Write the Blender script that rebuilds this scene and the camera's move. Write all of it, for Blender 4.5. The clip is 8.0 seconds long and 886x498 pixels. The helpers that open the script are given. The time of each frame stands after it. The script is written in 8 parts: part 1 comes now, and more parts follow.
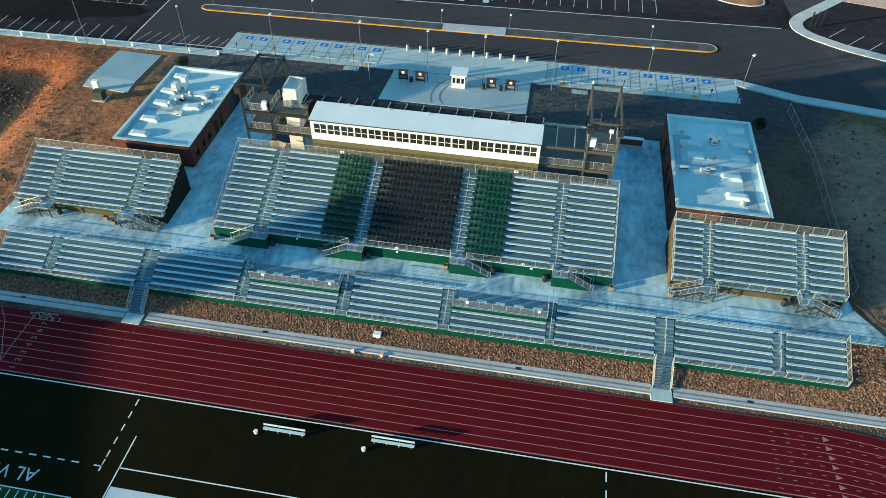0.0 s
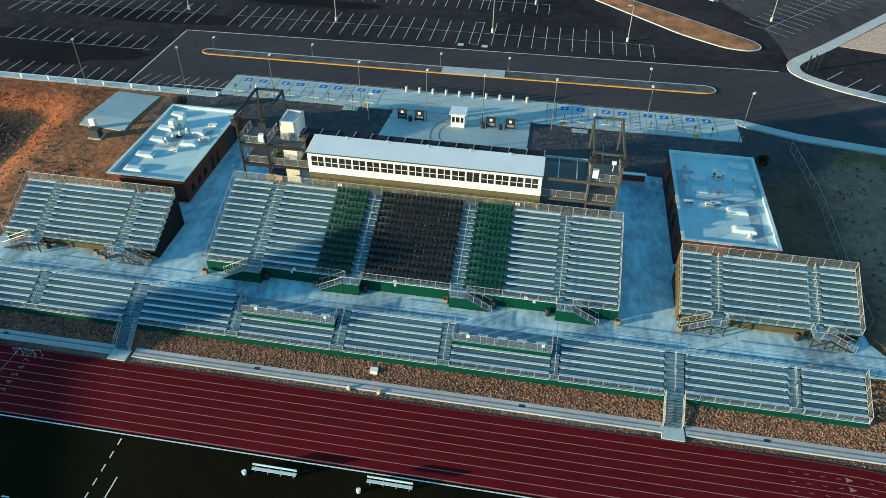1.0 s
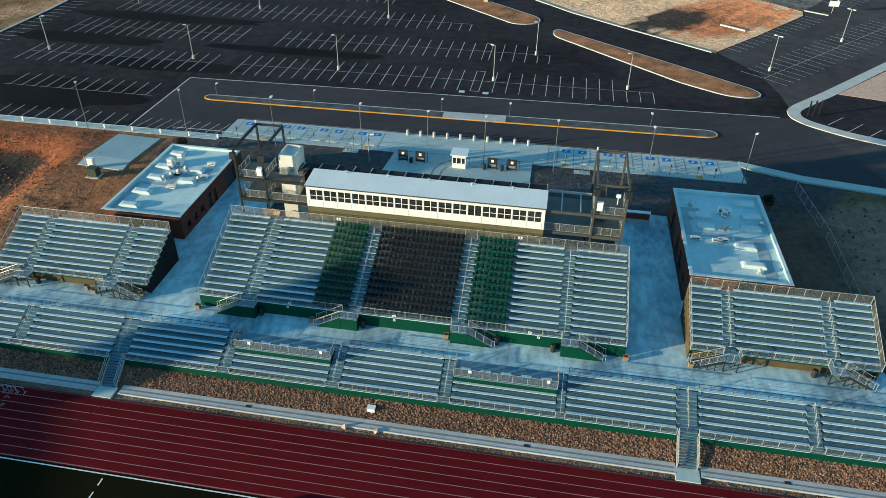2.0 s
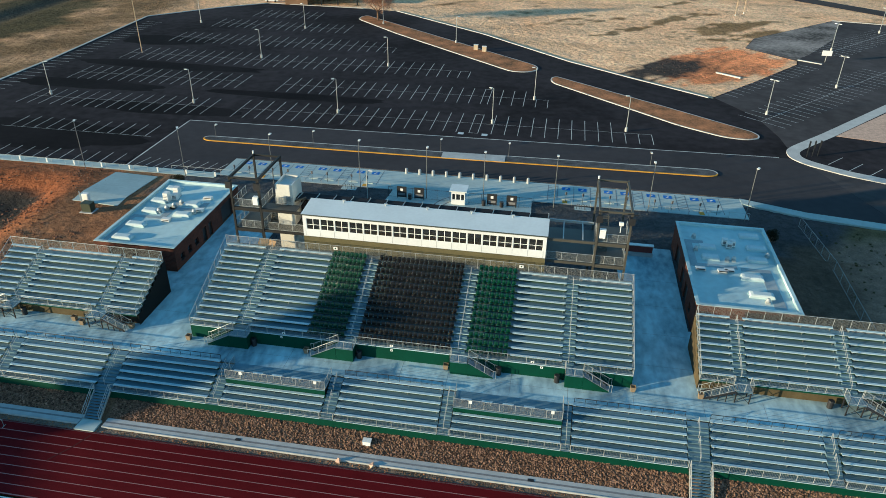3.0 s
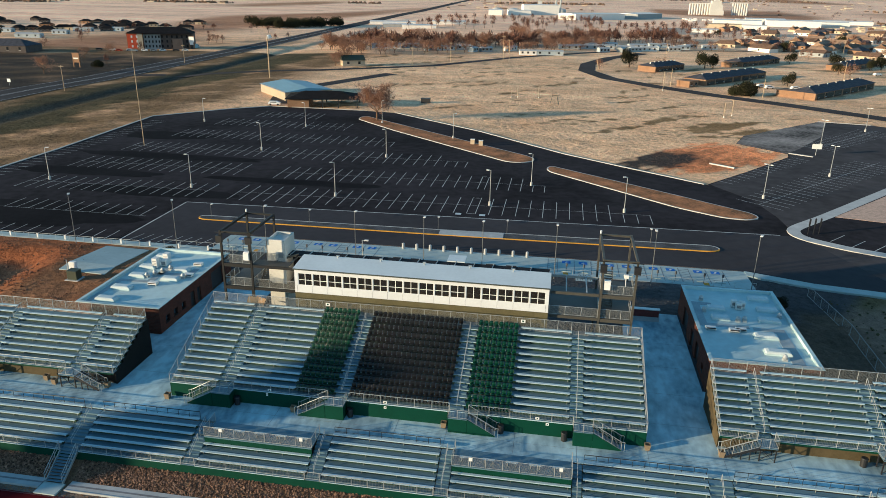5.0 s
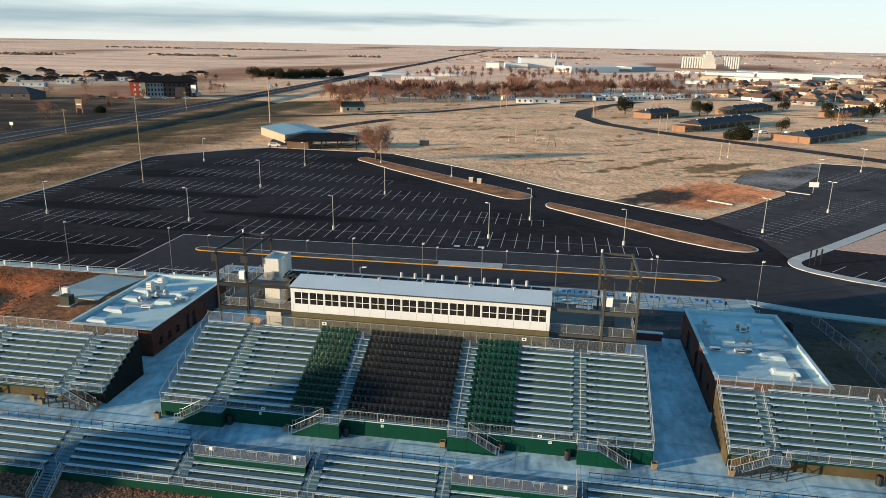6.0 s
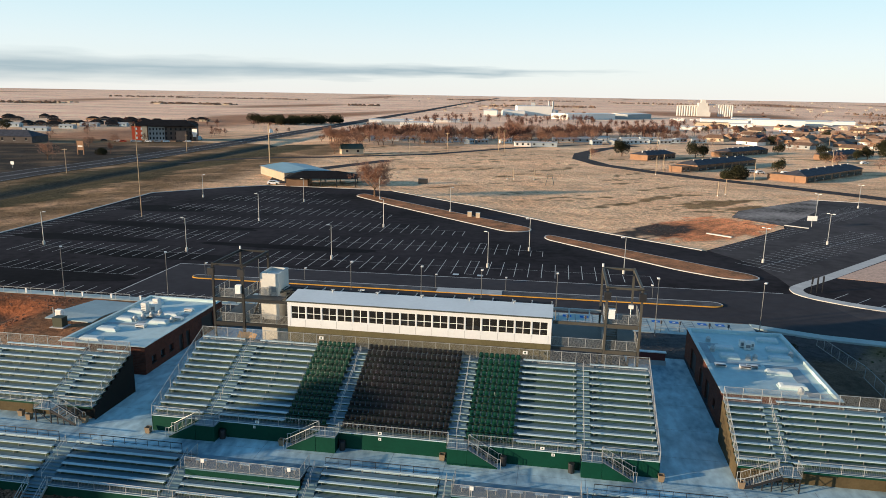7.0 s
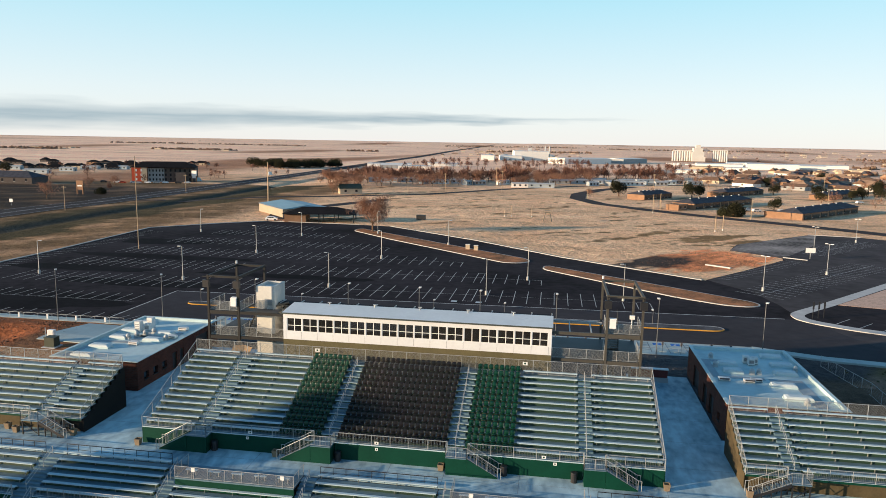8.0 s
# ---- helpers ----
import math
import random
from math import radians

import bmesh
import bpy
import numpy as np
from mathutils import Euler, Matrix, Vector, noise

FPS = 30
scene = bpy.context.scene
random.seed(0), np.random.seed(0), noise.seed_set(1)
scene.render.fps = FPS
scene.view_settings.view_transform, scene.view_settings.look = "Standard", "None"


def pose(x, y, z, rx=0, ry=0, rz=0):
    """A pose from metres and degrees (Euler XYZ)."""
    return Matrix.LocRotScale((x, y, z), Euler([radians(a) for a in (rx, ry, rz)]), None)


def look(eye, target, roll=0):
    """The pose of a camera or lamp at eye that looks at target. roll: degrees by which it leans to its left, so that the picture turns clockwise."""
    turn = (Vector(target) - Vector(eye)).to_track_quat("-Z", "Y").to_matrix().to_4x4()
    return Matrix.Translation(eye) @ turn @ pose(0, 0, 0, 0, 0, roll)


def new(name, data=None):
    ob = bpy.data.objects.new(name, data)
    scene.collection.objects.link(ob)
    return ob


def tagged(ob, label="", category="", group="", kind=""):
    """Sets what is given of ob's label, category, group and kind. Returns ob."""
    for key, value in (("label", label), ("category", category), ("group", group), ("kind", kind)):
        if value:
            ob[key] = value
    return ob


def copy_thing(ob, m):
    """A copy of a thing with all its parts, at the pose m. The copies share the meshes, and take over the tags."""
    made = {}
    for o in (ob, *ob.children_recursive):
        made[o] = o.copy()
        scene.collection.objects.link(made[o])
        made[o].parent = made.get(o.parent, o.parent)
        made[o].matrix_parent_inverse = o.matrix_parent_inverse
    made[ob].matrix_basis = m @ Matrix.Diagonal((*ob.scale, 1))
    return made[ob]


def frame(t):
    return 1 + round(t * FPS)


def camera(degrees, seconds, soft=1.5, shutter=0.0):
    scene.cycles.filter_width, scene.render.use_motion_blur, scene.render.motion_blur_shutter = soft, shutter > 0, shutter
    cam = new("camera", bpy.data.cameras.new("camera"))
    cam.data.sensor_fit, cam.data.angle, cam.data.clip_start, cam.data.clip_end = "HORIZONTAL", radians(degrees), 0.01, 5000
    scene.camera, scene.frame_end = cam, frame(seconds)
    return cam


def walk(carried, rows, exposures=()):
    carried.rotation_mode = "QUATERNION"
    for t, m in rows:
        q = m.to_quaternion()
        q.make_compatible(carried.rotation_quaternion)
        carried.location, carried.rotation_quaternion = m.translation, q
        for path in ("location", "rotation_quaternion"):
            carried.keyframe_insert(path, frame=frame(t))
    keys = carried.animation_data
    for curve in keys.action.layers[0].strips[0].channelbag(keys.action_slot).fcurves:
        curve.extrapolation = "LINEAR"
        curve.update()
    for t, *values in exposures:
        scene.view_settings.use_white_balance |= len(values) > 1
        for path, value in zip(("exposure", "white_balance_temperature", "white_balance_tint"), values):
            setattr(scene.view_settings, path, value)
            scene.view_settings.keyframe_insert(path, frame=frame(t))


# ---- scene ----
cam = camera(63.9, 8.0, 0.75)
PATH = [
    (0, (0.213, -0.062, 62.593), (-0.013, 1.354, 61.199), 0.9),
    (0.5, (0.175, -0.120, 60.609), (-0.059, 1.349, 59.271), 0.9),
    (1, (0.150, -0.126, 58.630), (-0.092, 1.398, 57.357), 0.9),
    (1.5, (0.186, -0.174, 56.551), (-0.068, 1.404, 55.349), 0.9),
    (3, (0.240, -0.373, 50.355), (-0.037, 1.342, 49.363), 0.9),
    (3.5, (0.295, -0.389, 48.320), (0.011, 1.364, 47.402), 0.9),
    (4, (0.310, -0.373, 46.346), (0.021, 1.416, 45.500), 0.9),
    (4.5, (0.315, -0.370, 44.339), (0.022, 1.453, 43.570), 0.9),
    (6, (0.270, -0.497, 38.450), (-0.030, 1.399, 37.890), 1.0),
    (6.5, (0.244, -0.537, 36.446), (-0.057, 1.377, 35.952), 1.0),
    (7, (0.242, -0.567, 34.489), (-0.061, 1.363, 34.058), 1.0),
    (7.5, (0.256, -0.548, 32.524), (-0.048, 1.394, 32.155), 1.0),
    (8, (0.256, -0.555, 30.543), (-0.047, 1.399, 30.239), 1.0),
]
walk(cam, [(t, look(eye, target, roll)) for t, eye, target, roll in PATH], [(0, 1.37, 5900, -7), (1.5, 1.13, 5880, -7), (3, 0.97, 5900, -4), (4.5, 0.80, 6040, 0), (8, 0.79, 6380, 11)])

# ---- light: a low sun over the camera's left shoulder, and the open sky ----
SUN_EL, SUN_AZ = 8.2, 63.0  # degrees over the horizon; degrees from -y towards -x
to_sun = Vector((-math.sin(radians(SUN_AZ)) * math.cos(radians(SUN_EL)), -math.cos(radians(SUN_AZ)) * math.cos(radians(SUN_EL)), math.sin(radians(SUN_EL))))
sun = new("sun", bpy.data.lights.new("sun", "SUN"))
sun.data.energy, sun.data.angle, sun.data.color = 5.0, radians(0.6), (1.0, 0.74, 0.47)
sun.matrix_world = look(to_sun * 300, (0, 0, 0))

world = bpy.data.worlds.new("world")
scene.world = world
world.use_nodes = True
wn, wl = world.node_tree.nodes, world.node_tree.links
bg = wn["Background"]
sky = wn.new("ShaderNodeTexSky")
sky.sky_type, sky.sun_disc = "NISHITA", False
sky.sun_elevation, sky.sun_rotation = radians(SUN_EL), radians(180 + SUN_AZ)
sky.air_density, sky.dust_density, sky.ozone_density, sky.altitude = 1.0, 0.5, 2.0, 900
# A thin, long streak of grey cloud low over the plain
tc = wn.new("ShaderNodeTexCoord")
sep = wn.new("ShaderNodeSeparateXYZ")
wl.new(tc.outputs["Generated"], sep.inputs[0])


def wmath(op, a, b=None, c=None):
    n = wn.new("ShaderNodeMath")
    n.operation = op
    for k, v in enumerate((a, b, c)):
        if v is None:
            continue
        if isinstance(v, bpy.types.NodeSocket):
            wl.new(v, n.inputs[k])
        else:
            n.inputs[k].default_value = v
    return n.outputs[0]


mp = wn.new("ShaderNodeMapping")
mp.inputs["Scale"].default_value = (5, 5, 60)
wl.new(tc.outputs["Generated"], mp.inputs[0])
nz = wn.new("ShaderNodeTexNoise")
nz.inputs["Scale"].default_value, nz.inputs["Detail"].default_value = 1.6, 5
wl.new(mp.outputs[0], nz.inputs["Vector"])
azim = wmath("ARCTAN2", sep.outputs["X"], sep.outputs["Y"])
mid = wmath("MULTIPLY_ADD", azim, 0.0092, 0.0285)
off = wmath("ABSOLUTE", wmath("SUBTRACT", wmath("SUBTRACT", sep.outputs["Z"], mid), wmath("MULTIPLY", wmath("SUBTRACT", nz.outputs["Fac"], 0.5), 0.022)))
thick = wmath("MAXIMUM", wmath("MULTIPLY_ADD", azim, -0.026, 0.0052), 0.0017)
band = wmath("SUBTRACT", 1.0, wmath("MINIMUM", wmath("DIVIDE", off, thick), 1.0))
fade = wmath("MINIMUM", wmath("MAXIMUM", wmath("MULTIPLY_ADD", azim, -4.0, 0.5), 0.0), 1.0)
cloud = wmath("MULTIPLY", wmath("MULTIPLY", band, fade), 0.9)
mixc = wn.new("ShaderNodeMix")
mixc.data_type = "RGBA"
wl.new(cloud, mixc.inputs[0])
# Thin high haze: nearly white low down, pale cyan above
hz = wn.new("ShaderNodeValToRGB")
HAZE = ((0.0, (0.97, 0.97, 0.95)), (0.06, (0.88, 0.98, 1.0)), (0.18, (0.54, 0.90, 1.0)), (0.42, (0.115, 0.305, 0.525)), (1.0, (0.056, 0.193, 0.40)))
while len(hz.color_ramp.elements) < len(HAZE):
    hz.color_ramp.elements.new(0.5)
for e, (pos, col) in zip(hz.color_ramp.elements, HAZE):
    e.position, e.color = pos, (*col, 1)
wl.new(sep.outputs["Z"], hz.inputs[0])
bright = wn.new("ShaderNodeVectorMath")
bright.operation = "SCALE"
bright.inputs["Scale"].default_value = 6.8
wl.new(hz.outputs[0], bright.inputs[0])
hazy = wn.new("ShaderNodeMix")
hazy.data_type = "RGBA"
hazy.inputs[0].default_value = 0.8
wl.new(sky.outputs[0], hazy.inputs[6])
wl.new(bright.outputs[0], hazy.inputs[7])
wl.new(hazy.outputs[2], mixc.inputs[6])
mixc.inputs[7].default_value = (2.6, 3.3, 3.6, 1)
wl.new(mixc.outputs[2], bg.inputs["Color"])
bg.inputs["Strength"].default_value = 0.088

# ---- materials ----


def tone(col, k):
    return tuple(min(1.0, c * k) for c in col) + (1,)


def material(name, col, rough=0.75, metal=0.0, var=0.18, coarse=0.4, fine=6.0, bump=0.0, col2=None, random_var=0.0, island=False, stretch=(1, 1, 1), spec=None):
    """A plain surface with grain at two scales; col2 is the tone of its darker blotches."""
    m = bpy.data.materials.new(name)
    m.use_nodes = True
    n, l = m.node_tree.nodes, m.node_tree.links
    p = n["Principled BSDF"]
    p.inputs["Roughness"].default_value, p.inputs["Metallic"].default_value = rough, metal
    p.inputs["Specular IOR Level"].default_value = spec if spec is not None else (0.5 if rough < 0.65 else 0.14)
    t = n.new("ShaderNodeTexCoord")
    mapping = n.new("ShaderNodeMapping")
    mapping.inputs["Scale"].default_value = stretch
    l.new(t.outputs["Object"], mapping.inputs[0])
    facs = []
    for s, d in ((coarse, 4), (fine, 5)):
        x = n.new("ShaderNodeTexNoise")
        x.inputs["Scale"].default_value, x.inputs["Detail"].default_value = s, d
        l.new(mapping.outputs[0], x.inputs["Vector"])
        facs.append(x.outputs["Fac"])
    add = n.new("ShaderNodeMath")
    add.operation = "MULTIPLY_ADD"
    add.inputs[1].default_value = 0.6
    l.new(facs[0], add.inputs[0])
    half = n.new("ShaderNodeMath")
    half.operation = "MULTIPLY"
    half.inputs[1].default_value = 0.4
    l.new(facs[1], half.inputs[0])
    l.new(half.outputs[0], add.inputs[2])
    ramp = n.new("ShaderNodeMapRange")
    ramp.inputs[1].default_value, ramp.inputs[2].default_value = 0.36, 0.64
    l.new(add.outputs[0], ramp.inputs[0])
    mix = n.new("ShaderNodeMix")
    mix.data_type = "RGBA"
    l.new(ramp.outputs[0], mix.inputs[0])
    mix.inputs[6].default_value = tone(col2 or col, 1 - var)
    mix.inputs[7].default_value = tone(col, 1 + var)
    out = mix.outputs[2]
    if random_var:
        if island:
            g = n.new("ShaderNodeNewGeometry").outputs["Random Per Island"]
        else:
            g = n.new("ShaderNodeObjectInfo").outputs["Random"]
        r = n.new("ShaderNodeMapRange")
        r.inputs[3].default_value, r.inputs[4].default_value = 1 - random_var, 1 + random_var
        l.new(g, r.inputs[0])
        hs = n.new("ShaderNodeHueSaturation")
        l.new(r.outputs[0], hs.inputs["Value"])
        l.new(out, hs.inputs["Color"])
        out = hs.outputs[0]
    l.new(out, p.inputs["Base Color"])
    if bump:
        b = n.new("ShaderNodeBump")
        b.inputs["Strength"].default_value, b.inputs["Distance"].default_value = 0.6, bump
        l.new(facs[1], b.inputs["Height"])
        l.new(b.outputs[0], p.inputs["Normal"])
    return m


M = {}
M["concrete"] = material("concrete", (0.42, 0.43, 0.43), 0.8, var=0.16, coarse=0.10, fine=1.2, bump=0.01)
# Blotchy concrete, with the blue of skylit shade put into both tones.
M["plaza"] = material("plaza_concrete", (0.41, 0.555, 0.59), 0.7, var=0.26, coarse=0.20, fine=1.3, bump=0.01, stretch=(1, 0.5, 1), col2=(0.21, 0.32, 0.385), spec=0.3)
M["pad"] = material("pale_concrete", (0.39, 0.465, 0.46), 0.75, var=0.12, coarse=0.12, fine=1.5, bump=0.005)
M["kerb"] = material("kerb_concrete", (0.50, 0.49, 0.47), 0.8, var=0.12, coarse=0.5, fine=5)
M["sealed"] = material("sealed_dark_asphalt", (0.013, 0.0115, 0.013), 0.85, spec=0.03, var=0.3, coarse=0.06, fine=0.7)
M["asphalt"] = material("asphalt", (0.031, 0.0275, 0.031), 0.9, spec=0.03, var=0.45, coarse=0.035, fine=0.5, bump=0.01)
M["drive"] = material("drive_asphalt", (0.054, 0.051, 0.056), 0.9, spec=0.03, var=0.15, coarse=0.05, fine=0.6, bump=0.01)
M["old_lot"] = material("weathered_pale_asphalt", (0.27, 0.235, 0.215), 0.9, var=0.35, coarse=0.08, fine=0.9, col2=(0.07, 0.06, 0.055))
# Greyer asphalt: brightening by the low sun is put into the colour.
M["worn"] = material("sunlit_grey_asphalt", (0.068, 0.062, 0.064), 0.9, spec=0.03, var=0.35, coarse=0.03, fine=0.4, bump=0.01)
M["road"] = material("old_road_asphalt", (0.066, 0.060, 0.060), 0.95, spec=0.03, var=0.2, coarse=0.03, fine=0.4)
M["paint"] = material("white_road_paint", (0.62, 0.62, 0.60), 0.7, var=0.2, coarse=1.2, fine=8)
M["paint_worn"] = material("worn_white_paint", (0.52, 0.52, 0.51), 0.7, var=0.3, coarse=0.6, fine=5)
M["yellow"] = material("yellow_road_paint", (0.58, 0.29, 0.045), 0.7, var=0.15, coarse=0.7, fine=6)
M["blue_paint"] = material("blue_road_paint", (0.03, 0.16, 0.5), 0.7, var=0.15)
M["track"] = material("red_track", (0.098, 0.0062, 0.0092), 0.85, spec=0.05, var=0.2, coarse=0.10, fine=1.0, bump=0.006, stretch=(0.35, 1, 1))
M["track_line"] = material("track_line", (0.33, 0.165, 0.16), 0.8, var=0.15, coarse=0.8, fine=6)
M["turf"] = material("dark_turf", (0.0088, 0.0086, 0.0034), 0.9, spec=0.02, var=0.22, coarse=0.09, fine=1.4, bump=0.01, stretch=(1, 0.3, 1))
M["green_turf"] = material("bright_turf", (0.018, 0.048, 0.013), 0.9, var=0.2, coarse=0.2, fine=3)
M["field_white"] = material("field_white", (0.7, 0.72, 0.7), 0.85, var=0.12)
M["field_blue"] = material("field_pale_paint", (0.50, 0.56, 0.60), 0.85, var=0.1)
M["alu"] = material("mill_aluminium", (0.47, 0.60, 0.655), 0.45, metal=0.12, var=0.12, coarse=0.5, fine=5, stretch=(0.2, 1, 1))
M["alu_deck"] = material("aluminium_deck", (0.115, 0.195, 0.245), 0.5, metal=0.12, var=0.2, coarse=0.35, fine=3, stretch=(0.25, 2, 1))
M["grate"] = material("dark_steel_grating", (0.075, 0.075, 0.07), 0.6, metal=0.2, var=0.2)
M["riser"] = material("dark_green_riser", (0.016, 0.045, 0.026), 0.6, var=0.2)
M["galv"] = material("galvanised_steel", (0.43, 0.45, 0.45), 0.5, metal=0.4, var=0.12)
M["rail_wire"] = material("thin_grey_infill", (0.34, 0.37, 0.37), 0.55, metal=0.4, var=0.1)
M["bracket"] = material("weathered_bracket", (0.20, 0.21, 0.20), 0.7, var=0.2)
M["dark_skirt"] = material("near_black_panel", (0.016, 0.015, 0.014), 0.7, var=0.2)
M["post_grey"] = material("grey_lamp_post_paint", (0.18, 0.185, 0.185), 0.5, metal=0.3, var=0.1)
M["wire"] = material("fence_wire", (0.30, 0.30, 0.28), 0.5, metal=0.4, var=0.05)
M["green"] = material("green_steel_panel", (0.0025, 0.044, 0.027), 0.6, spec=0.15, var=0.12, coarse=0.4, fine=4)
M["khaki"] = material("khaki_panel", (0.12, 0.105, 0.056), 0.8, var=0.15, coarse=0.5, fine=4)
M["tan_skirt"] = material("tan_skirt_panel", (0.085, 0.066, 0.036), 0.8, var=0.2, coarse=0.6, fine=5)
M["black_plastic"] = material("black_plastic", (0.006, 0.006, 0.0065), 0.22, spec=0.32, var=0.15, random_var=0.25)
M["green_plastic"] = material("green_plastic", (0.002, 0.034, 0.020), 0.24, spec=0.34, var=0.15, random_var=0.15)
M["cream"] = material("cream_siding", (0.68, 0.70, 0.72), 0.6, var=0.05, coarse=0.5, fine=4)
M["roof_white"] = material("white_metal_roof", (0.64, 0.69, 0.70), 0.5, var=0.06, coarse=0.25, fine=2.5)
M["membrane"] = material("white_roof_membrane", (0.45, 0.575, 0.585), 0.6, var=0.14, coarse=0.14, fine=1.2)
M["walkpad"] = material("grey_walkway_pad", (0.20, 0.20, 0.21), 0.8, var=0.15)
M["roof_pad"] = material("pale_roof_walkway_pad", (0.33, 0.38, 0.40), 0.8, var=0.15)
M["trim_dark"] = material("dark_roof_trim", (0.05, 0.06, 0.05), 0.6)
M["steel"] = material("brown_grey_steel", (0.075, 0.07, 0.058), 0.6, metal=0.2, var=0.15, coarse=0.6, fine=5)
M["dark_steel"] = material("dark_brown_steel", (0.014, 0.0145, 0.015), 0.6, metal=0.2, var=0.2)
M["black"] = material("black_metal", (0.018, 0.018, 0.02), 0.5, var=0.2)
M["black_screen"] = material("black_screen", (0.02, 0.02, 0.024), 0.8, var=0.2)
M["white"] = material("white_enamel", (0.8, 0.8, 0.78), 0.5, var=0.05)
M["beige"] = material("beige_planter", (0.24, 0.18, 0.12), 0.8, var=0.12)
M["dark_green_box"] = material("dark_green_cabinet", (0.025, 0.036, 0.02), 0.6, var=0.15)
M["maroon"] = material("maroon_brick", (0.16, 0.05, 0.045), 0.85, var=0.2)
M["plywood"] = material("plywood", (0.50, 0.30, 0.15), 0.8, var=0.2)
M["mulch"] = material("brown_mulch", (0.37, 0.155, 0.07), 0.95, var=0.45, coarse=0.25, fine=2.5, bump=0.04, col2=(0.22, 0.13, 0.07))
M["gravel"] = material("dark_gravel", (0.085, 0.085, 0.09), 0.95, var=0.45, coarse=0.5, fine=5.0, bump=0.05)
M["stone"] = material("river_stone", (0.165, 0.098, 0.068), 0.85, var=0.3, coarse=2, fine=9, random_var=0.75, island=True)
M["red_clod"] = material("red_clod", (0.20, 0.095, 0.058), 0.9, var=0.3, coarse=1, fine=5, random_var=0.6, island=True)
M["boulder"] = material("pink_boulder", (0.60, 0.40, 0.30), 0.85, var=0.2, coarse=1.5, fine=6, bump=0.02)
M["bark"] = material("tree_bark", (0.17, 0.105, 0.07), 0.9, var=0.25, coarse=2, fine=9)
M["twig"] = material("bare_twigs", (0.31, 0.17, 0.115), 0.9, var=0.25, coarse=0.8, fine=4, random_var=0.25)
M["needles"] = material("evergreen_foliage", (0.032, 0.032, 0.016), 0.9, var=0.35, coarse=0.9, fine=4, random_var=0.3)
M["shrub"] = material("dry_shrub", (0.075, 0.065, 0.03), 0.9, var=0.35, coarse=2, fine=6)
M["wood_pole"] = material("weathered_wood_pole", (0.46, 0.34, 0.22), 0.85, var=0.2, coarse=0.5, fine=4)
M["tin"] = material("white_painted_tin", (0.72, 0.71, 0.68), 0.6, var=0.08)
M["shed_tin"] = material("weathered_tin", (0.46, 0.47, 0.47), 0.7, var=0.15, coarse=0.05, fine=0.5)
# Shade on the hotel wing and highway houses is put into this siding.
M["dim_siding"] = material("dim_siding", (0.10, 0.085, 0.08), 0.8, var=0.15)
M["tan_brick"] = material("tan_brick", (0.27, 0.16, 0.10), 0.85, var=0.15, coarse=0.3, fine=3)
M["cream_stucco"] = material("cream_stucco", (0.50, 0.41, 0.30), 0.85, var=0.1)
M["red_stucco"] = material("red_stucco", (0.55, 0.09, 0.045), 0.8, var=0.1)
M["grey_siding"] = material("grey_siding", (0.30, 0.32, 0.33), 0.8, var=0.1)
M["shingle"] = material("dark_shingle", (0.06, 0.062, 0.075), 0.85, var=0.3, coarse=0.5, fine=4)
M["brown_shingle"] = material("brown_shingle", (0.16, 0.10, 0.07), 0.85, var=0.3, coarse=0.5, fine=4)
M["teal_roof"] = material("teal_metal_roof", (0.22, 0.36, 0.43), 0.5, metal=0.2, var=0.12, stretch=(0.2, 1, 1))
M["silo"] = material("silo_concrete", (0.60, 0.585, 0.55), 0.85, var=0.08, coarse=0.05, fine=0.5)
M["stain"] = material("dark_rubber_stain", (0.07, 0.012, 0.014), 0.85, var=0.2)
M["brush"] = material("bare_winter_brush", (0.135, 0.068, 0.052), 0.9, var=0.3, coarse=0.03, fine=0.3, random_var=0.4, island=True)
M["roof_dark"] = material("dark_felt_roof", (0.016, 0.015, 0.016), 0.9, var=0.25, spec=0.05)
M["yard"] = material("pale_gravel_yard", (0.42, 0.36, 0.30), 0.95, var=0.15, coarse=0.03, fine=0.3)
M["lift_panel"] = material("beige_lift_cladding", (0.58, 0.57, 0.53), 0.6, var=0.1, coarse=0.4, fine=3)
M["hall_wall"] = material("pale_hall_siding", (0.38, 0.32, 0.245), 0.85, var=0.1)
M["home_blue"] = material("pale_blue_siding", (0.36, 0.42, 0.46), 0.75, var=0.15, coarse=0.1, fine=1)
M["tan_shingle"] = material("tan_shingle", (0.30, 0.20, 0.14), 0.9, var=0.25, coarse=0.3, fine=2)
M["dome"] = material("milky_skylight_dome", (0.52, 0.60, 0.62), 0.45, var=0.08)
M["tyre"] = material("tyre_rubber", (0.02, 0.02, 0.02), 0.8)


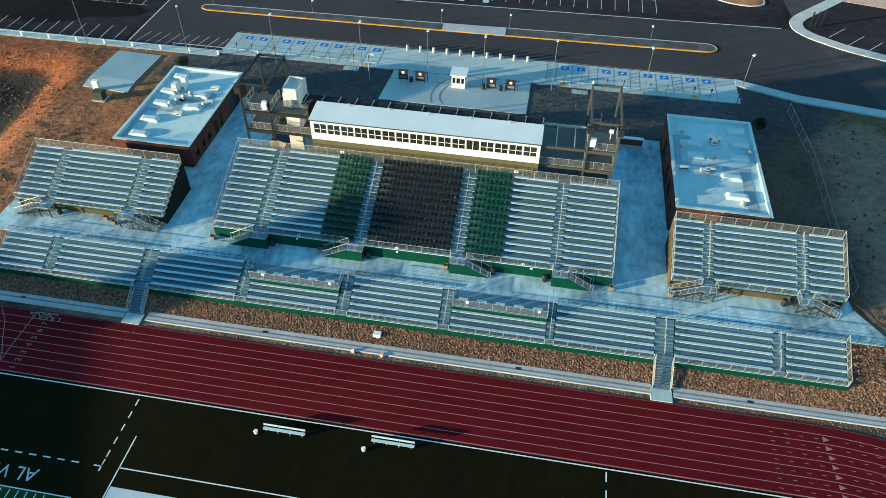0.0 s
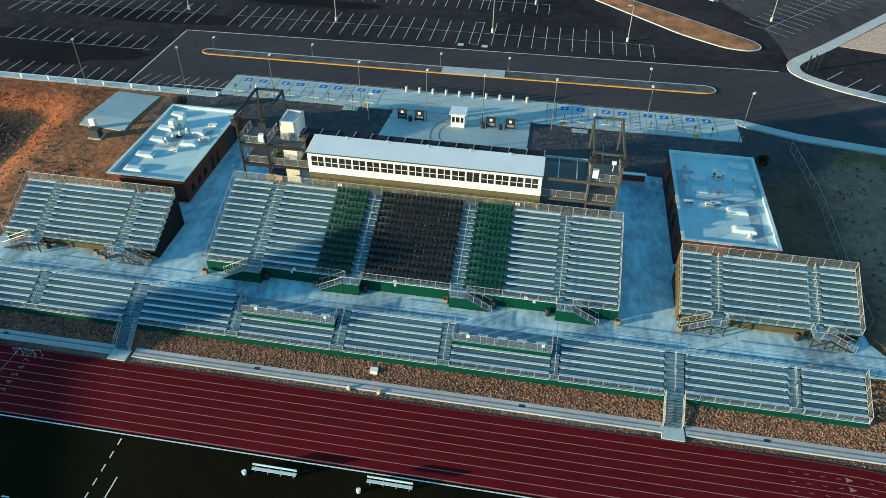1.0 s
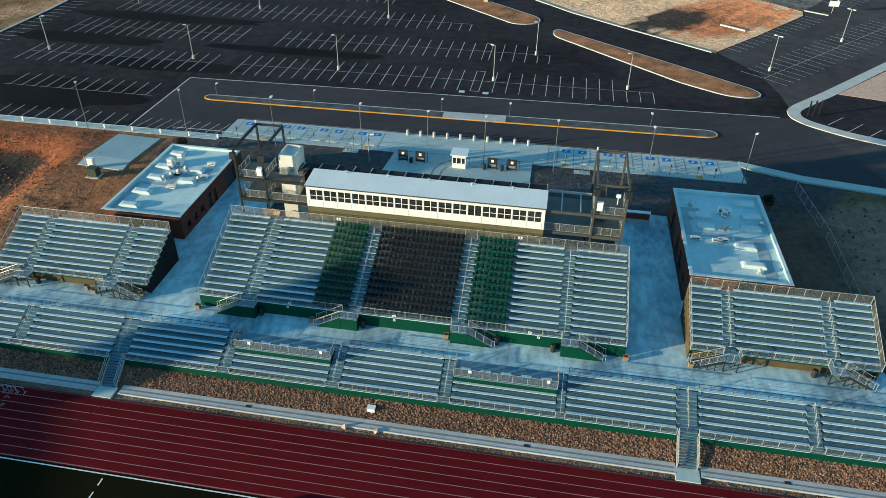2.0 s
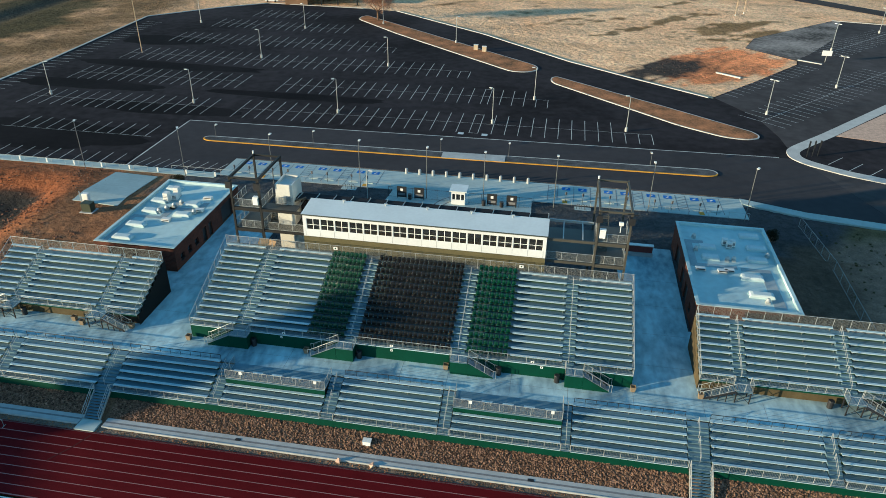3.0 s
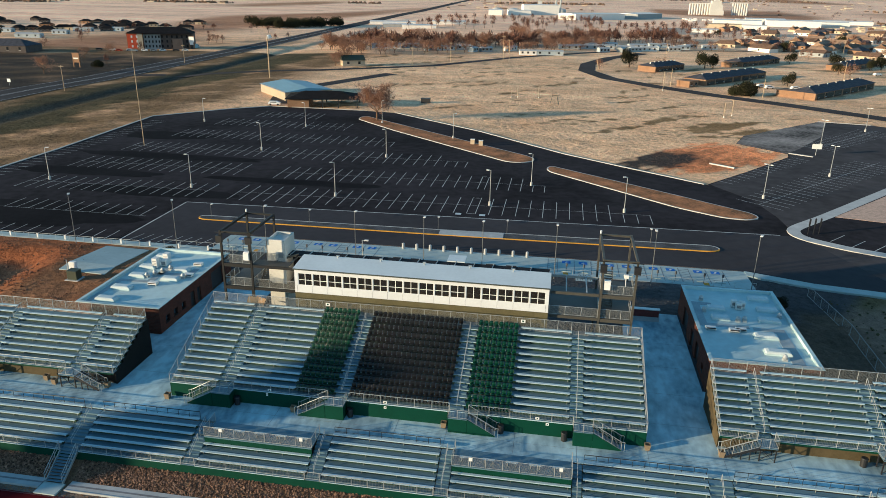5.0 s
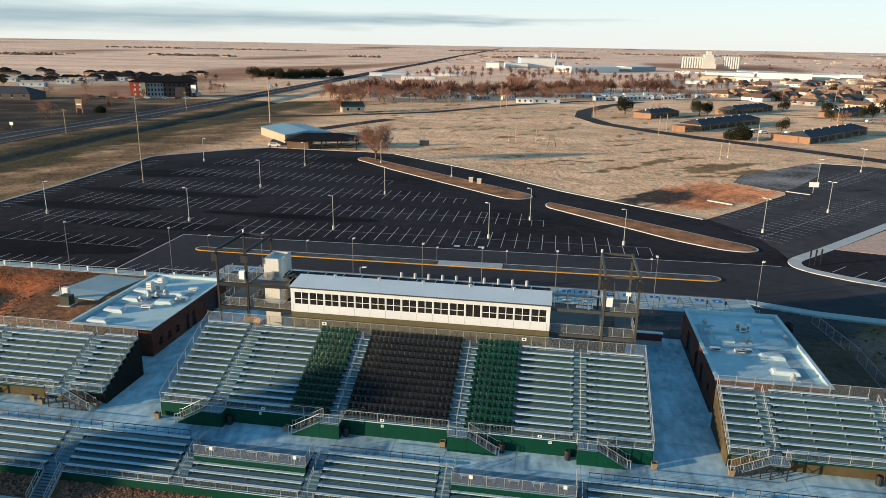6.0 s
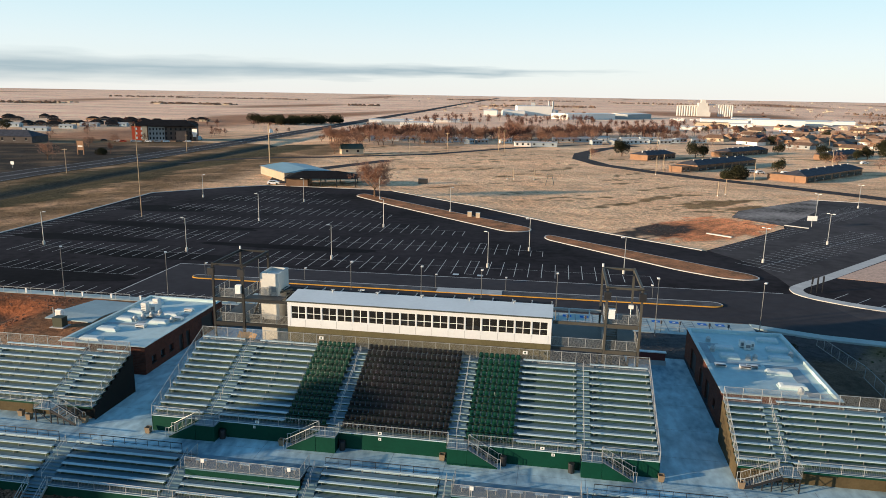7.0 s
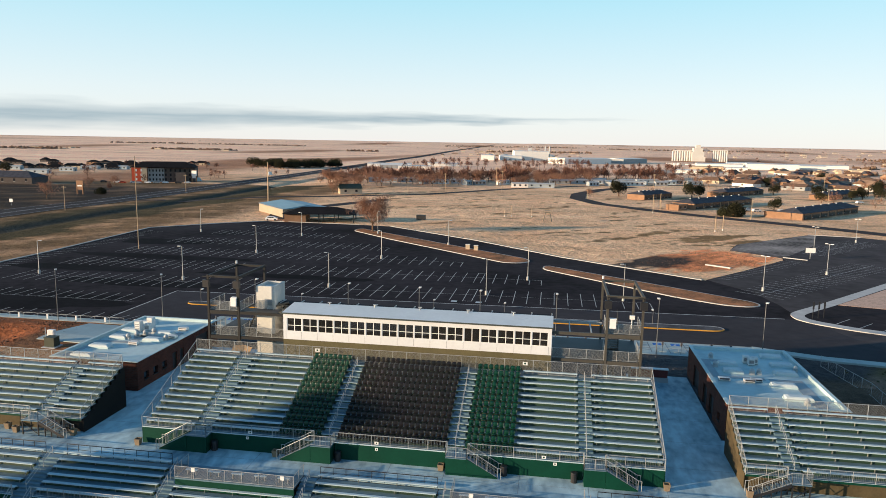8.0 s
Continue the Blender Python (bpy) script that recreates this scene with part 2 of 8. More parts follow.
def brick_material(name, col, mortar):
    m = bpy.data.materials.new(name)
    m.use_nodes = True
    n, l = m.node_tree.nodes, m.node_tree.links
    p = n["Principled BSDF"]
    p.inputs["Roughness"].default_value, p.inputs["Specular IOR Level"].default_value = 0.85, 0.15
    t = n.new("ShaderNodeTexCoord")
    mapping = n.new("ShaderNodeMapping")
    mapping.inputs["Rotation"].default_value = (radians(90), 0, 0)
    l.new(t.outputs["Object"], mapping.inputs[0])
    sep3 = n.new("ShaderNodeSeparateXYZ")
    l.new(t.outputs["Object"], sep3.inputs[0])
    sm = n.new("ShaderNodeMath")
    l.new(sep3.outputs[0], sm.inputs[0])
    l.new(sep3.outputs[1], sm.inputs[1])
    comb = n.new("ShaderNodeCombineXYZ")
    l.new(sm.outputs[0], comb.inputs[0])
    l.new(sep3.outputs[2], comb.inputs[1])
    b = n.new("ShaderNodeTexBrick")
    b.inputs["Color1"].default_value, b.inputs["Color2"].default_value, b.inputs["Mortar"].default_value = tone(col, 0.8), tone(col, 1.25), mortar + (1,)
    b.inputs["Scale"].default_value, b.inputs["Brick Width"].default_value, b.inputs["Row Height"].default_value, b.inputs["Mortar Size"].default_value = 1, 0.4, 0.2, 0.012
    l.new(comb.outputs[0], b.inputs["Vector"])
    x = n.new("ShaderNodeTexNoise")
    x.inputs["Scale"].default_value = 0.5
    l.new(t.outputs["Object"], x.inputs["Vector"])
    hs = n.new("ShaderNodeHueSaturation")
    r = n.new("ShaderNodeMapRange")
    r.inputs[3].default_value, r.inputs[4].default_value = 0.75, 1.25
    l.new(x.outputs["Fac"], r.inputs[0])
    l.new(r.outputs[0], hs.inputs["Value"])
    l.new(b.outputs["Color"], hs.inputs["Color"])
    l.new(hs.outputs[0], p.inputs["Base Color"])
    bp = n.new("ShaderNodeBump")
    bp.inputs["Distance"].default_value = 0.01
    l.new(b.outputs["Fac"], bp.inputs["Height"])
    bp.invert = True
    l.new(bp.outputs[0], p.inputs["Normal"])
    return m


M["brick"] = brick_material("brown_brick", (0.11, 0.036, 0.024), (0.09, 0.065, 0.052))


def glass_material(name, col, rough):
    m = bpy.data.materials.new(name)
    m.use_nodes = True
    p = m.node_tree.nodes["Principled BSDF"]
    p.inputs["Base Color"].default_value, p.inputs["Roughness"].default_value = col + (1,), rough
    p.inputs["Transmission Weight"].default_value = 0.85
    p.inputs["IOR"].default_value = 1.45
    return m


M["glass"] = glass_material("tinted_glass", (0.10, 0.105, 0.11), 0.02)
M["dark_glass"] = material("dark_window_glass", (0.025, 0.028, 0.032), 0.08, var=0.2)

# The ground: colours by region, with grain
gm = bpy.data.materials.new("open_ground")
gm.use_nodes = True
n, l = gm.node_tree.nodes, gm.node_tree.links
p = n["Principled BSDF"]
p.inputs["Roughness"].default_value, p.inputs["Specular IOR Level"].default_value = 0.95, 0.08
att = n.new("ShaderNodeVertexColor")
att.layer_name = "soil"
t = n.new("ShaderNodeTexCoord")
prev = att.outputs["Color"]
for s, lo, hi, st in ((0.012, 0.80, 1.22, (0.35, 1.0, 1)), (0.09, 0.82, 1.20, (0.5, 1.2, 1)), (0.9, 0.76, 1.26, (1, 1, 1)), (6.0, 0.74, 1.28, (1, 1, 1))):
    mapping = n.new("ShaderNodeMapping")
    mapping.inputs["Scale"].default_value = st
    l.new(t.outputs["Object"], mapping.inputs[0])
    x = n.new("ShaderNodeTexNoise")
    x.inputs["Scale"].default_value, x.inputs["Detail"].default_value = s, 6
    l.new(mapping.outputs[0], x.inputs["Vector"])
    r = n.new("ShaderNodeMapRange")
    r.inputs[1].default_value, r.inputs[2].default_value = 0.3, 0.7
    r.inputs[3].default_value, r.inputs[4].default_value = lo, hi
    l.new(x.outputs["Fac"], r.inputs[0])
    hs = n.new("ShaderNodeHueSaturation")
    l.new(r.outputs[0], hs.inputs["Value"])
    l.new(prev, hs.inputs["Color"])
    prev = hs.outputs[0]
l.new(prev, p.inputs["Base Color"])
# Small dark tufts and bare spots
mapping = n.new("ShaderNodeMapping")
mapping.inputs["Scale"].default_value = (0.6, 1.0, 1)
l.new(t.outputs["Object"], mapping.inputs[0])
tuft = n.new("ShaderNodeTexNoise")
tuft.inputs["Scale"].default_value, tuft.inputs["Detail"].default_value = 0.30, 8
tuft.inputs["Roughness"].default_value = 0.68
l.new(mapping.outputs[0], tuft.inputs["Vector"])
r = n.new("ShaderNodeMapRange")
r.inputs[1].default_value, r.inputs[2].default_value = 0.56, 0.68
r.inputs[3].default_value, r.inputs[4].default_value = 1.0, 0.74
l.new(tuft.outputs["Fac"], r.inputs[0])
hs = n.new("ShaderNodeHueSaturation")
l.new(r.outputs[0], hs.inputs["Value"])
l.new(prev, hs.inputs["Color"])
l.new(hs.outputs[0], p.inputs["Base Color"])
bp = n.new("ShaderNodeBump")
bp.inputs["Distance"].default_value, bp.inputs["Strength"].default_value = 0.22, 1.0
l.new(x.outputs["Fac"], bp.inputs["Height"])
for s, dist in ((0.7, 0.6), (0.12, 2.0)):
    x = n.new("ShaderNodeTexNoise")
    x.inputs["Scale"].default_value, x.inputs["Detail"].default_value, x.inputs["Roughness"].default_value = s, 7, 0.62
    l.new(t.outputs["Object"], x.inputs["Vector"])
    b2 = n.new("ShaderNodeBump")
    b2.inputs["Distance"].default_value, b2.inputs["Strength"].default_value = dist, 1.0
    l.new(x.outputs["Fac"], b2.inputs["Height"])
    l.new(bp.outputs[0], b2.inputs["Normal"])
    bp = b2
l.new(bp.outputs[0], p.inputs["Normal"])
M["ground"] = gm

# ---- building blocks ----


class Geo:
    """Vertices and faces of one mesh."""

    def __init__(self):
        self.v, self.f = [], []

    def face(self, *pts):
        k = len(self.v)
        self.v += [tuple(q) for q in pts]
        self.f.append(tuple(range(k, k + len(pts))))
        return self

    def box(self, x0, x1, y0, y1, z0, z1):
        k = len(self.v)
        self.v += [(x, y, z) for z in (z0, z1) for x, y in ((x0, y0), (x1, y0), (x1, y1), (x0, y1))]
        self.f += [(k, k + 3, k + 2, k + 1), (k + 4, k + 5, k + 6, k + 7)]
        self.f += [(k + i, k + (i + 1) % 4, k + 4 + (i + 1) % 4, k + 4 + i) for i in range(4)]
        return self

    def prism(self, pts, z0, z1):
        """A flat-topped block over an outline given anticlockwise."""
        k, c = len(self.v), len(pts)
        self.v += [(q[0], q[1], z0) for q in pts] + [(q[0], q[1], z1) for q in pts]
        self.f += [tuple(range(k + c - 1, k - 1, -1)), tuple(range(k + c, k + 2 * c))]
        self.f += [(k + i, k + (i + 1) % c, k + c + (i + 1) % c, k + c + i) for i in range(c)]
        return self

    def tube(self, a, b, r, sides=6, r2=None):
        a, b = Vector(a), Vector(b)
        d = (b - a).normalized()
        u = d.cross((0, 0, 1) if abs(d.z) < 0.9 else (1, 0, 0)).normalized()
        w = d.cross(u)
        k = len(self.v)
        for q, s in ((a, r), (b, r if r2 is None else r2)):
            self.v += [tuple(q + s * (math.cos(t) * u + math.sin(t) * w)) for t in (math.tau * i / sides for i in range(sides))]
        self.f += [(k + i, k + (i + 1) % sides, k + sides + (i + 1) % sides, k + sides + i) for i in range(sides)]
        self.f += [tuple(range(k + sides - 1, k - 1, -1)), tuple(range(k + sides, k + 2 * sides))]
        return self

    def beam(self, a, b, w, h):
        """A straight bar of rectangular section, w wide and h high."""
        a, b = Vector(a), Vector(b)
        d = (b - a).normalized()
        u = d.cross((0, 0, 1) if abs(d.z) < 0.95 else (0, 1, 0)).normalized() * w / 2
        q = u.cross(d).normalized() * h / 2
        k = len(self.v)
        self.v += [tuple(e + s) for e in (a, b) for s in (-u - q, u - q, u + q, -u + q)]
        self.f += [(k, k + 3, k + 2, k + 1), (k + 4, k + 5, k + 6, k + 7)]
        self.f += [(k + i, k + (i + 1) % 4, k + 4 + (i + 1) % 4, k + 4 + i) for i in range(4)]
        return self

    def wire_mesh(self, a, b, h, step=0.14, w=0.011):
        """Chain link between a and b (its foot), h high: crossing diagonal wires."""
        a, b = Vector(a), Vector(b)
        run = (b - a).length
        d = (b - a) / run
        up = Vector((0, 0, 1))
        s = -h
        while s < run:
            for sign in (1, -1):
                lo, hi = max(0.0, -s), min(h, run - s)
                if hi <= lo:
                    continue
                p0 = a + d * (s + lo) + up * (lo if sign > 0 else h - lo)
                p1 = a + d * (s + hi) + up * (hi if sign > 0 else h - hi)
                e = d * w
                self.face(p0 - e, p0 + e, p1 + e, p1 - e)
            s += step
        return self

    def mesh(self, name, origin=(0, 0, 0), smooth=False):
        me = bpy.data.meshes.new(name)
        o = origin
        me.from_pydata([(x - o[0], y - o[1], z - o[2]) for x, y, z in self.v], [], self.f)
        if smooth:
            me.polygons.foreach_set("use_smooth", [True] * len(me.polygons))
        return me


ORIGIN = {}


def thing(name, base, label, category, group="", kind=""):
    """An Empty at the foot of a thing; its parts are given in world places."""
    ob = tagged(new(name), label, category, group, kind)
    ob.location = base
    ORIGIN[ob] = Vector(base)
    return ob


def part(name, geo, mat, parent, label="", kind="", smooth=False):
    o = ORIGIN[parent]
    ob = new(name, geo.mesh(name, o, smooth))
    ob.data.materials.append(M[mat])
    ob.parent = parent
    ORIGIN[ob] = o
    return tagged(ob, label, kind=kind)


def single(name, geo, mat, label, category, group="", kind="", base=None, smooth=False):
    o = base if base is not None else (0, 0, 0)
    ob = new(name, geo.mesh(name, o, smooth))
    ob.location = o
    ob.data.materials.append(M[mat])
    ORIGIN[ob] = Vector(o)
    return tagged(ob, label, category, group, kind)


def repeats(ob, poses):
    """The thing itself at the first pose, copies of it at the others."""
    for m in poses[1:]:
        copy_thing(ob, m)
    ob.matrix_basis = poses[0]


PLAZA, TRACK, LOT = 0.9, -2.9, -1.25


def smooth01(t):
    t = max(0.0, min(1.0, t))
    return t * t * (3 - 2 * t)


def along(v, pts):
    """Straight-line interpolation through (place, value) pairs."""
    if v <= pts[0][0]:
        return pts[0][1]
    for (a, p), (b, q) in zip(pts, pts[1:]):
        if v <= b:
            return p + (q - p) * (v - a) / (b - a)
    return pts[-1][1]


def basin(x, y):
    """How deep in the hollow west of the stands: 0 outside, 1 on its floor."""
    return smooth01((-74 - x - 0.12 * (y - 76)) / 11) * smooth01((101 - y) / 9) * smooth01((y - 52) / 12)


def land(x, y):
    z = along(y, ((48.1, -2.97), (49.3, -2.95), (51.5, -1.78), (56.2, 0.82), (92, 0.82), (105.5, -0.95), (114.7, -1.2), (118, -1.36), (286, -1.4), (330, -2.1), (420, -2.7), (800, -4.6), (1500, -5), (4870, 15.5)))
    if y > 106:
        z -= 2.0 * smooth01((-x - 137) / 70)
    if y > 56:
        z -= 3.6 * basin(x, y)
        z -= 0.8 * smooth01((x - 31) / 8) * smooth01((100 - y) / 20) * smooth01((y - 60) / 8)
    if 106 < y < 1200:  # the ditch along the highway
        z -= 1.3 * math.exp(-(((x + 190 + 0.05 * (y - 250)) / 5) ** 2))
    if x < -58 and 105 < y < 240:  # cut down for the car park
        z = min(z, -0.95 - 0.41 * smooth01((y - 105.4) / 1.8))
    if x > 32.4 and 94 < y < 118:
        z = min(z, -0.98 - 0.42 * smooth01((y - lot_edge(x) + 1.4) / 1.2))
    return z


def lot_edge(x):
    return along(x, ((32, 113), (42, 109.6), (56, 107.3), (120, 96), (230, 88)))


TAN, GOLD, GRASS, RED, DARK, GREY = (0.80, 0.485, 0.285), (0.89, 0.585, 0.36), (0.20, 0.125, 0.066), (0.33, 0.115, 0.05), (0.06, 0.048, 0.04), (0.078, 0.078, 0.083)


def blend(a, b, k):
    k = max(0.0, min(1.0, k))
    return tuple(p + (q - p) * k for p, q in zip(a, b))


def soil(x, y):
    """Colour of the open ground, with far haze and the hollow's shade put in."""
    w = noise.noise((x * 0.05, y * 0.05, 0)) + 0.6 * noise.noise((x * 0.21, y * 0.21, 3))
    if y < 48.4:
        return blend((0.25, 0.19, 0.15), DARK, 0.35 + w)
    if y < 57:
        return (0.20, 0.13, 0.085) if x < 60 else (0.17, 0.12, 0.08)
    if y < 116:
        if x < -45:
            c = blend((0.29, 0.15, 0.08), RED, smooth01((-73 - x - 2 * w) / 4) + 0.35 * w)
            c = blend(c, (0.33, 0.15, 0.075), smooth01((90 - y) / 10) * 0.5)
            # Near-black hollow floor: the basin's shade is put into the soil.
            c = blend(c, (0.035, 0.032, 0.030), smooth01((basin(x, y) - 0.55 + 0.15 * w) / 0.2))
            c = blend(c, GREY, smooth01((y - 93) / 4) * smooth01((x + 66) / 3))
            return blend(c, RED, smooth01((y - 95) / 4) * smooth01((-74 - x) / 4))
        if x > 31:
            c = blend((0.11, 0.08, 0.058), (0.27, 0.178, 0.128), smooth01((x - 39 + 3 * w) / 5))
            c = blend(c, (0.13, 0.098, 0.05), smooth01((y - 98 + 6 * w) / 6) * smooth01((x - 37) / 4))
            c = blend(c, GREY, smooth01((y - 90) / 4) * smooth01((37 - x) / 3))
            return blend(c, (0.062, 0.06, 0.064), smooth01((y - 98.5) / 2) * smooth01((47 + 0.6 * (y - 104) - x) / 3))
        return GREY
    g = blend(TAN, GOLD, 0.5 + w)
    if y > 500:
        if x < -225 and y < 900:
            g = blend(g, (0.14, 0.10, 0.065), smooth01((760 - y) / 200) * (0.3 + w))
        # Paler dry grass far out; distance haze is put into this colour.
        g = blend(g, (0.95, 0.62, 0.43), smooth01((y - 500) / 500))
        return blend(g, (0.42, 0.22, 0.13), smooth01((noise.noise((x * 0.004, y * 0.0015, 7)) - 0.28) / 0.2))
    if y > 230:  # worn streaks across the dry field
        streak = noise.noise(((x + y) * 0.018, (y - x) * 0.11, 5)) + 0.5 * noise.noise((x * 0.1, y * 0.25, 9))
        g = blend(g, (0.19, 0.12, 0.055), smooth01((streak + 0.5 * noise.noise((x * 0.3, y * 0.5, 11)) - 0.46 + 0.42 * math.exp(-(((x - 45) / 30) ** 2) - ((y - 250) / 28) ** 2)) / 0.12) * 0.9)
    g = blend(g, GRASS, smooth01((-x - 120) / 22) * (0.97 + 0.8 * w) * smooth01((700 - y) / 120))
    g = blend(g, (0.055, 0.05, 0.026), smooth01((-x - 158 + 9 * w) / 10) * smooth01((x + 214 + 6 * w) / 8) * smooth01((620 - y) / 150) * 0.9)
    g = blend(g, (0.05, 0.05, 0.042), math.exp(-(((x + 192 + 0.05 * (y - 250)) / 6) ** 2)))
    if x < -215:
        g = blend(g, (0.04, 0.034, 0.03), smooth01((-215 - x) / 20) * (0.9 + 0.4 * w) * (0.25 + 0.75 * smooth01((480 - y) / 60)))
    u, v = (x - 42) * 0.66 + (y - 203) * 0.75, -(x - 42) * 0.75 + (y - 203) * 0.66
    w2 = w + 0.9 * noise.noise((u * 0.12, v * 0.45, 2)) + 0.5 * noise.noise((u * 0.5, v * 0.9, 6))
    e = (u / 25) ** 2 + (v / 14) ** 2 + 0.55 * w2
    g = blend(g, blend((0.95, 0.36, 0.16), (0.48, 0.19, 0.09), 0.5 + w2), smooth01((1.0 - e) / 0.35))
    e2 = ((u + 13) / 20) ** 2 + ((v - 6) / 8.5) ** 2 + 0.6 * w2
    return blend(g, (0.06, 0.05, 0.045), smooth01((0.8 - e2) / 0.4))


def steps(*runs):
    """Grid lines: a start, then (end, spacing) runs."""
    out = [runs[0]]
    for end, gap in runs[1:]:
        c = max(1, round((end - out[-1]) / gap))
        a = out[-1]
        out += [a + (end - a) * k / c for k in range(1, c + 1)]
    return out


def build_ground():
    xs = steps(-4800, (-1500, 300), (-700, 80), (-300, 16), (-240, 6), (-130, 3), (-108, 2), (-56, 1.2), (6, 2.4), (72, 1.4), (130, 4), (300, 10), (700, 40), (1600, 100), (4800, 320))
    ys = steps(-900, (-100, 100), (20, 20), (47, 3), (57, 0.8), (60, 1.5), (104, 1.4), (120, 0.8), (170, 4), (240, 1.7), (330, 2.0), (520, 6), (900, 16), (1600, 50), (4870, 160))
    me = bpy.data.meshes.new("ground")
    v = [(x, y, land(x, y) + ((0.10 if y < 106 else 0.025) * noise.noise((x * 0.4, y * 0.4, 1)) if (y > 58 and (x < -66 or x > 39 or y > 256)) else 0)) for y in ys for x in xs]
    c = len(xs)
    me.from_pydata(v, [], [(j * c + i, j * c + i + 1, (j + 1) * c + i + 1, (j + 1) * c + i) for j in range(len(ys) - 1) for i in range(c - 1)])
    at = me.color_attributes.new("soil", "FLOAT_COLOR", "POINT")
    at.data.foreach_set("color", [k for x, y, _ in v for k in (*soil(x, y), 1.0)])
    me.polygons.foreach_set("use_smooth", [True] * len(me.polygons))
    me.materials.append(M["ground"])
    return tagged(new("ground", me), "dry winter grassland and bare red-brown soil", "ground", kind="structure")


build_ground()

# ---- track and field ----
CX, CY, R0, R1 = 32.5, 2.2, 36.2, 45.05  # the bend's centre, inner and outer edge
SOUTH = CY - R1


def bend(r, a0=90, a1=-90, count=36):
    return [(CX + r * math.cos(radians(a0 + (a1 - a0) * k / count)), CY + r * math.sin(radians(a0 + (a1 - a0) * k / count))) for k in range(count + 1)]


def ribbon(geo, pts, w, z):
    """A painted line w wide along points."""
    pts = [Vector((*q, z)) for q in pts]
    sides = []
    for k, q in enumerate(pts):
        d = (pts[min(k + 1, len(pts) - 1)] - pts[max(k - 1, 0)]).normalized()
        sides.append((q - Vector((-d.y, d.x, 0)) * w / 2, q + Vector((-d.y, d.x, 0)) * w / 2))
    for (a, b), (c, d) in zip(sides, sides[1:]):
        geo.face(a, c, d, b)


g = Geo()
outer = [(-150, CY + R1)] + bend(R1) + [(-150, SOUTH)]
inner = [(-150, CY + R0)] + bend(R0) + [(-150, CY - R0)]
for (a, b), (c, d) in zip(zip(outer, inner), zip(outer[1:], inner[1:])):
    g.face((*b, TRACK), (*d, TRACK), (*c, TRACK), (*a, TRACK))
for a, b in zip(outer, outer[1:]):
    g.face((*a, TRACK - 0.2), (*a, TRACK), (*b, TRACK), (*b, TRACK - 0.2))
track = single("track", g, "track", "dark red rubber running track with white lane lines", "running track", kind="structure")
g = Geo()
for k in range(9):
    r = R0 + 0.15 + k * 1.07
    ribbon(g, [(-150, CY + r)] + bend(r, 90, 0, 24), 0.08 if k else 0.12, TRACK + 0.006)
ribbon(g, [(-150, CY + R1 - 0.12)] + bend(R1 - 0.12, 90, 0, 24), 0.08, TRACK + 0.006)
ribbon(g, [(-56.55, CY + R0 + 0.15), (-56.6, CY + R1 - 0.3)], 0.1, TRACK + 0.008)
ribbon(g, [(-61.2, 47.0), (-59.6, 45.2), (-58.3, 42.8), (-57.2, 41.0), (-56.5, 39.4), (-56.4, 38.6)], 0.09, TRACK + 0.008)
for k in range(7):  # exchange-zone dashes and triangles by the bend
    y = CY + R0 + 0.68 + 1.07 * k
    g.face((34.0 - 0.1 * k, y - 0.3, TRACK + 0.008), (34.7 - 0.1 * k, y, TRACK + 0.008), (34.0 - 0.1 * k, y + 0.3, TRACK + 0.008))
    for j in range(-4, 7):
        if j:
            ribbon(g, [(34 + 1.5 * j, y - 0.05 * max(0, j)), (34.45 + 1.5 * j, y - 0.05 * max(0, j) - 0.02)], 0.07, TRACK + 0.008)
part("lane_line", g, "track_line", track, "thin white lane lines", kind="stuff")
g = Geo()
ribbon(g, [(-43.7, 46.8), (-44.6, 44.9), (-45.1, 44.2), (-45.9, 43.0)], 0.16, TRACK + 0.007)
part("track_stain", g, "stain", track, "dark worn strip")


def lettering(text, size, m, mat, parent):
    cu = bpy.data.curves.new("lettering", "FONT")
    cu.body, cu.size, cu.extrude = text, size, 0.004
    cu.align_x, cu.align_y = "CENTER", "CENTER"
    tmp = bpy.data.objects.new("lettering", cu)
    me = bpy.data.meshes.new_from_object(tmp)
    bpy.data.objects.remove(tmp)
    ob = new("lettering", me)
    me.materials.append(M[mat])
    ob.parent = parent
    ob.matrix_basis = m
    ORIGIN[ob] = Vector()
    return ob


for k in range(7):
    lettering(str(k + 1), 1.0, pose(-54.65, CY + R0 + 0.68 + 1.07 * k, TRACK + 0.012, 0, 0, 90), "track_line", track)

g = Geo()
g.prism([(-150, CY - R0)] + bend(R0 + 0.001)[::-1] + [(-150, CY + R0)], TRACK - 0.15, TRACK - 0.01)
field = single("playing_field", g, "turf", "dark green artificial turf playing field", "sports field", kind="structure")
g = Geo()
ribbon(g, [(-150, CY + R0 - 0.28)] + bend(R0 - 0.28, 90, 0, 24), 0.13, TRACK + 0.004)
for a, b in (((-36.95, 33.4), (-36.95, 24)), ((-36.95, 29.75), (6, 29.75)), ((-60, 26.0), (-40, 26.0))):
    ribbon(g, [a, b], 0.12, TRACK)
for k in range(6):
    ribbon(g, [(-38.8, 37.6 - 1.55 * k), (-38.8, 36.8 - 1.55 * k)], 0.14, TRACK)
ribbon(g, [(-38.8, 30.4), (-38.8, 29.6), (-39.6, 29.6)], 0.14, TRACK)
for k in range(13):
    ribbon(g, [(-41.2 - 1.55 * k, 29.6), (-42.0 - 1.55 * k, 29.6)], 0.14, TRACK)
for k in range(3):
    ribbon(g, [(11.1, 37.8 - 2 * k), (11.1, 36.7 - 2 * k)], 0.13, TRACK)
for k in range(16):
    ribbon(g, [(-42.6 - 0.914 * k, 25.8), (-42.6 - 0.914 * k, 24.9)], 0.11, TRACK)
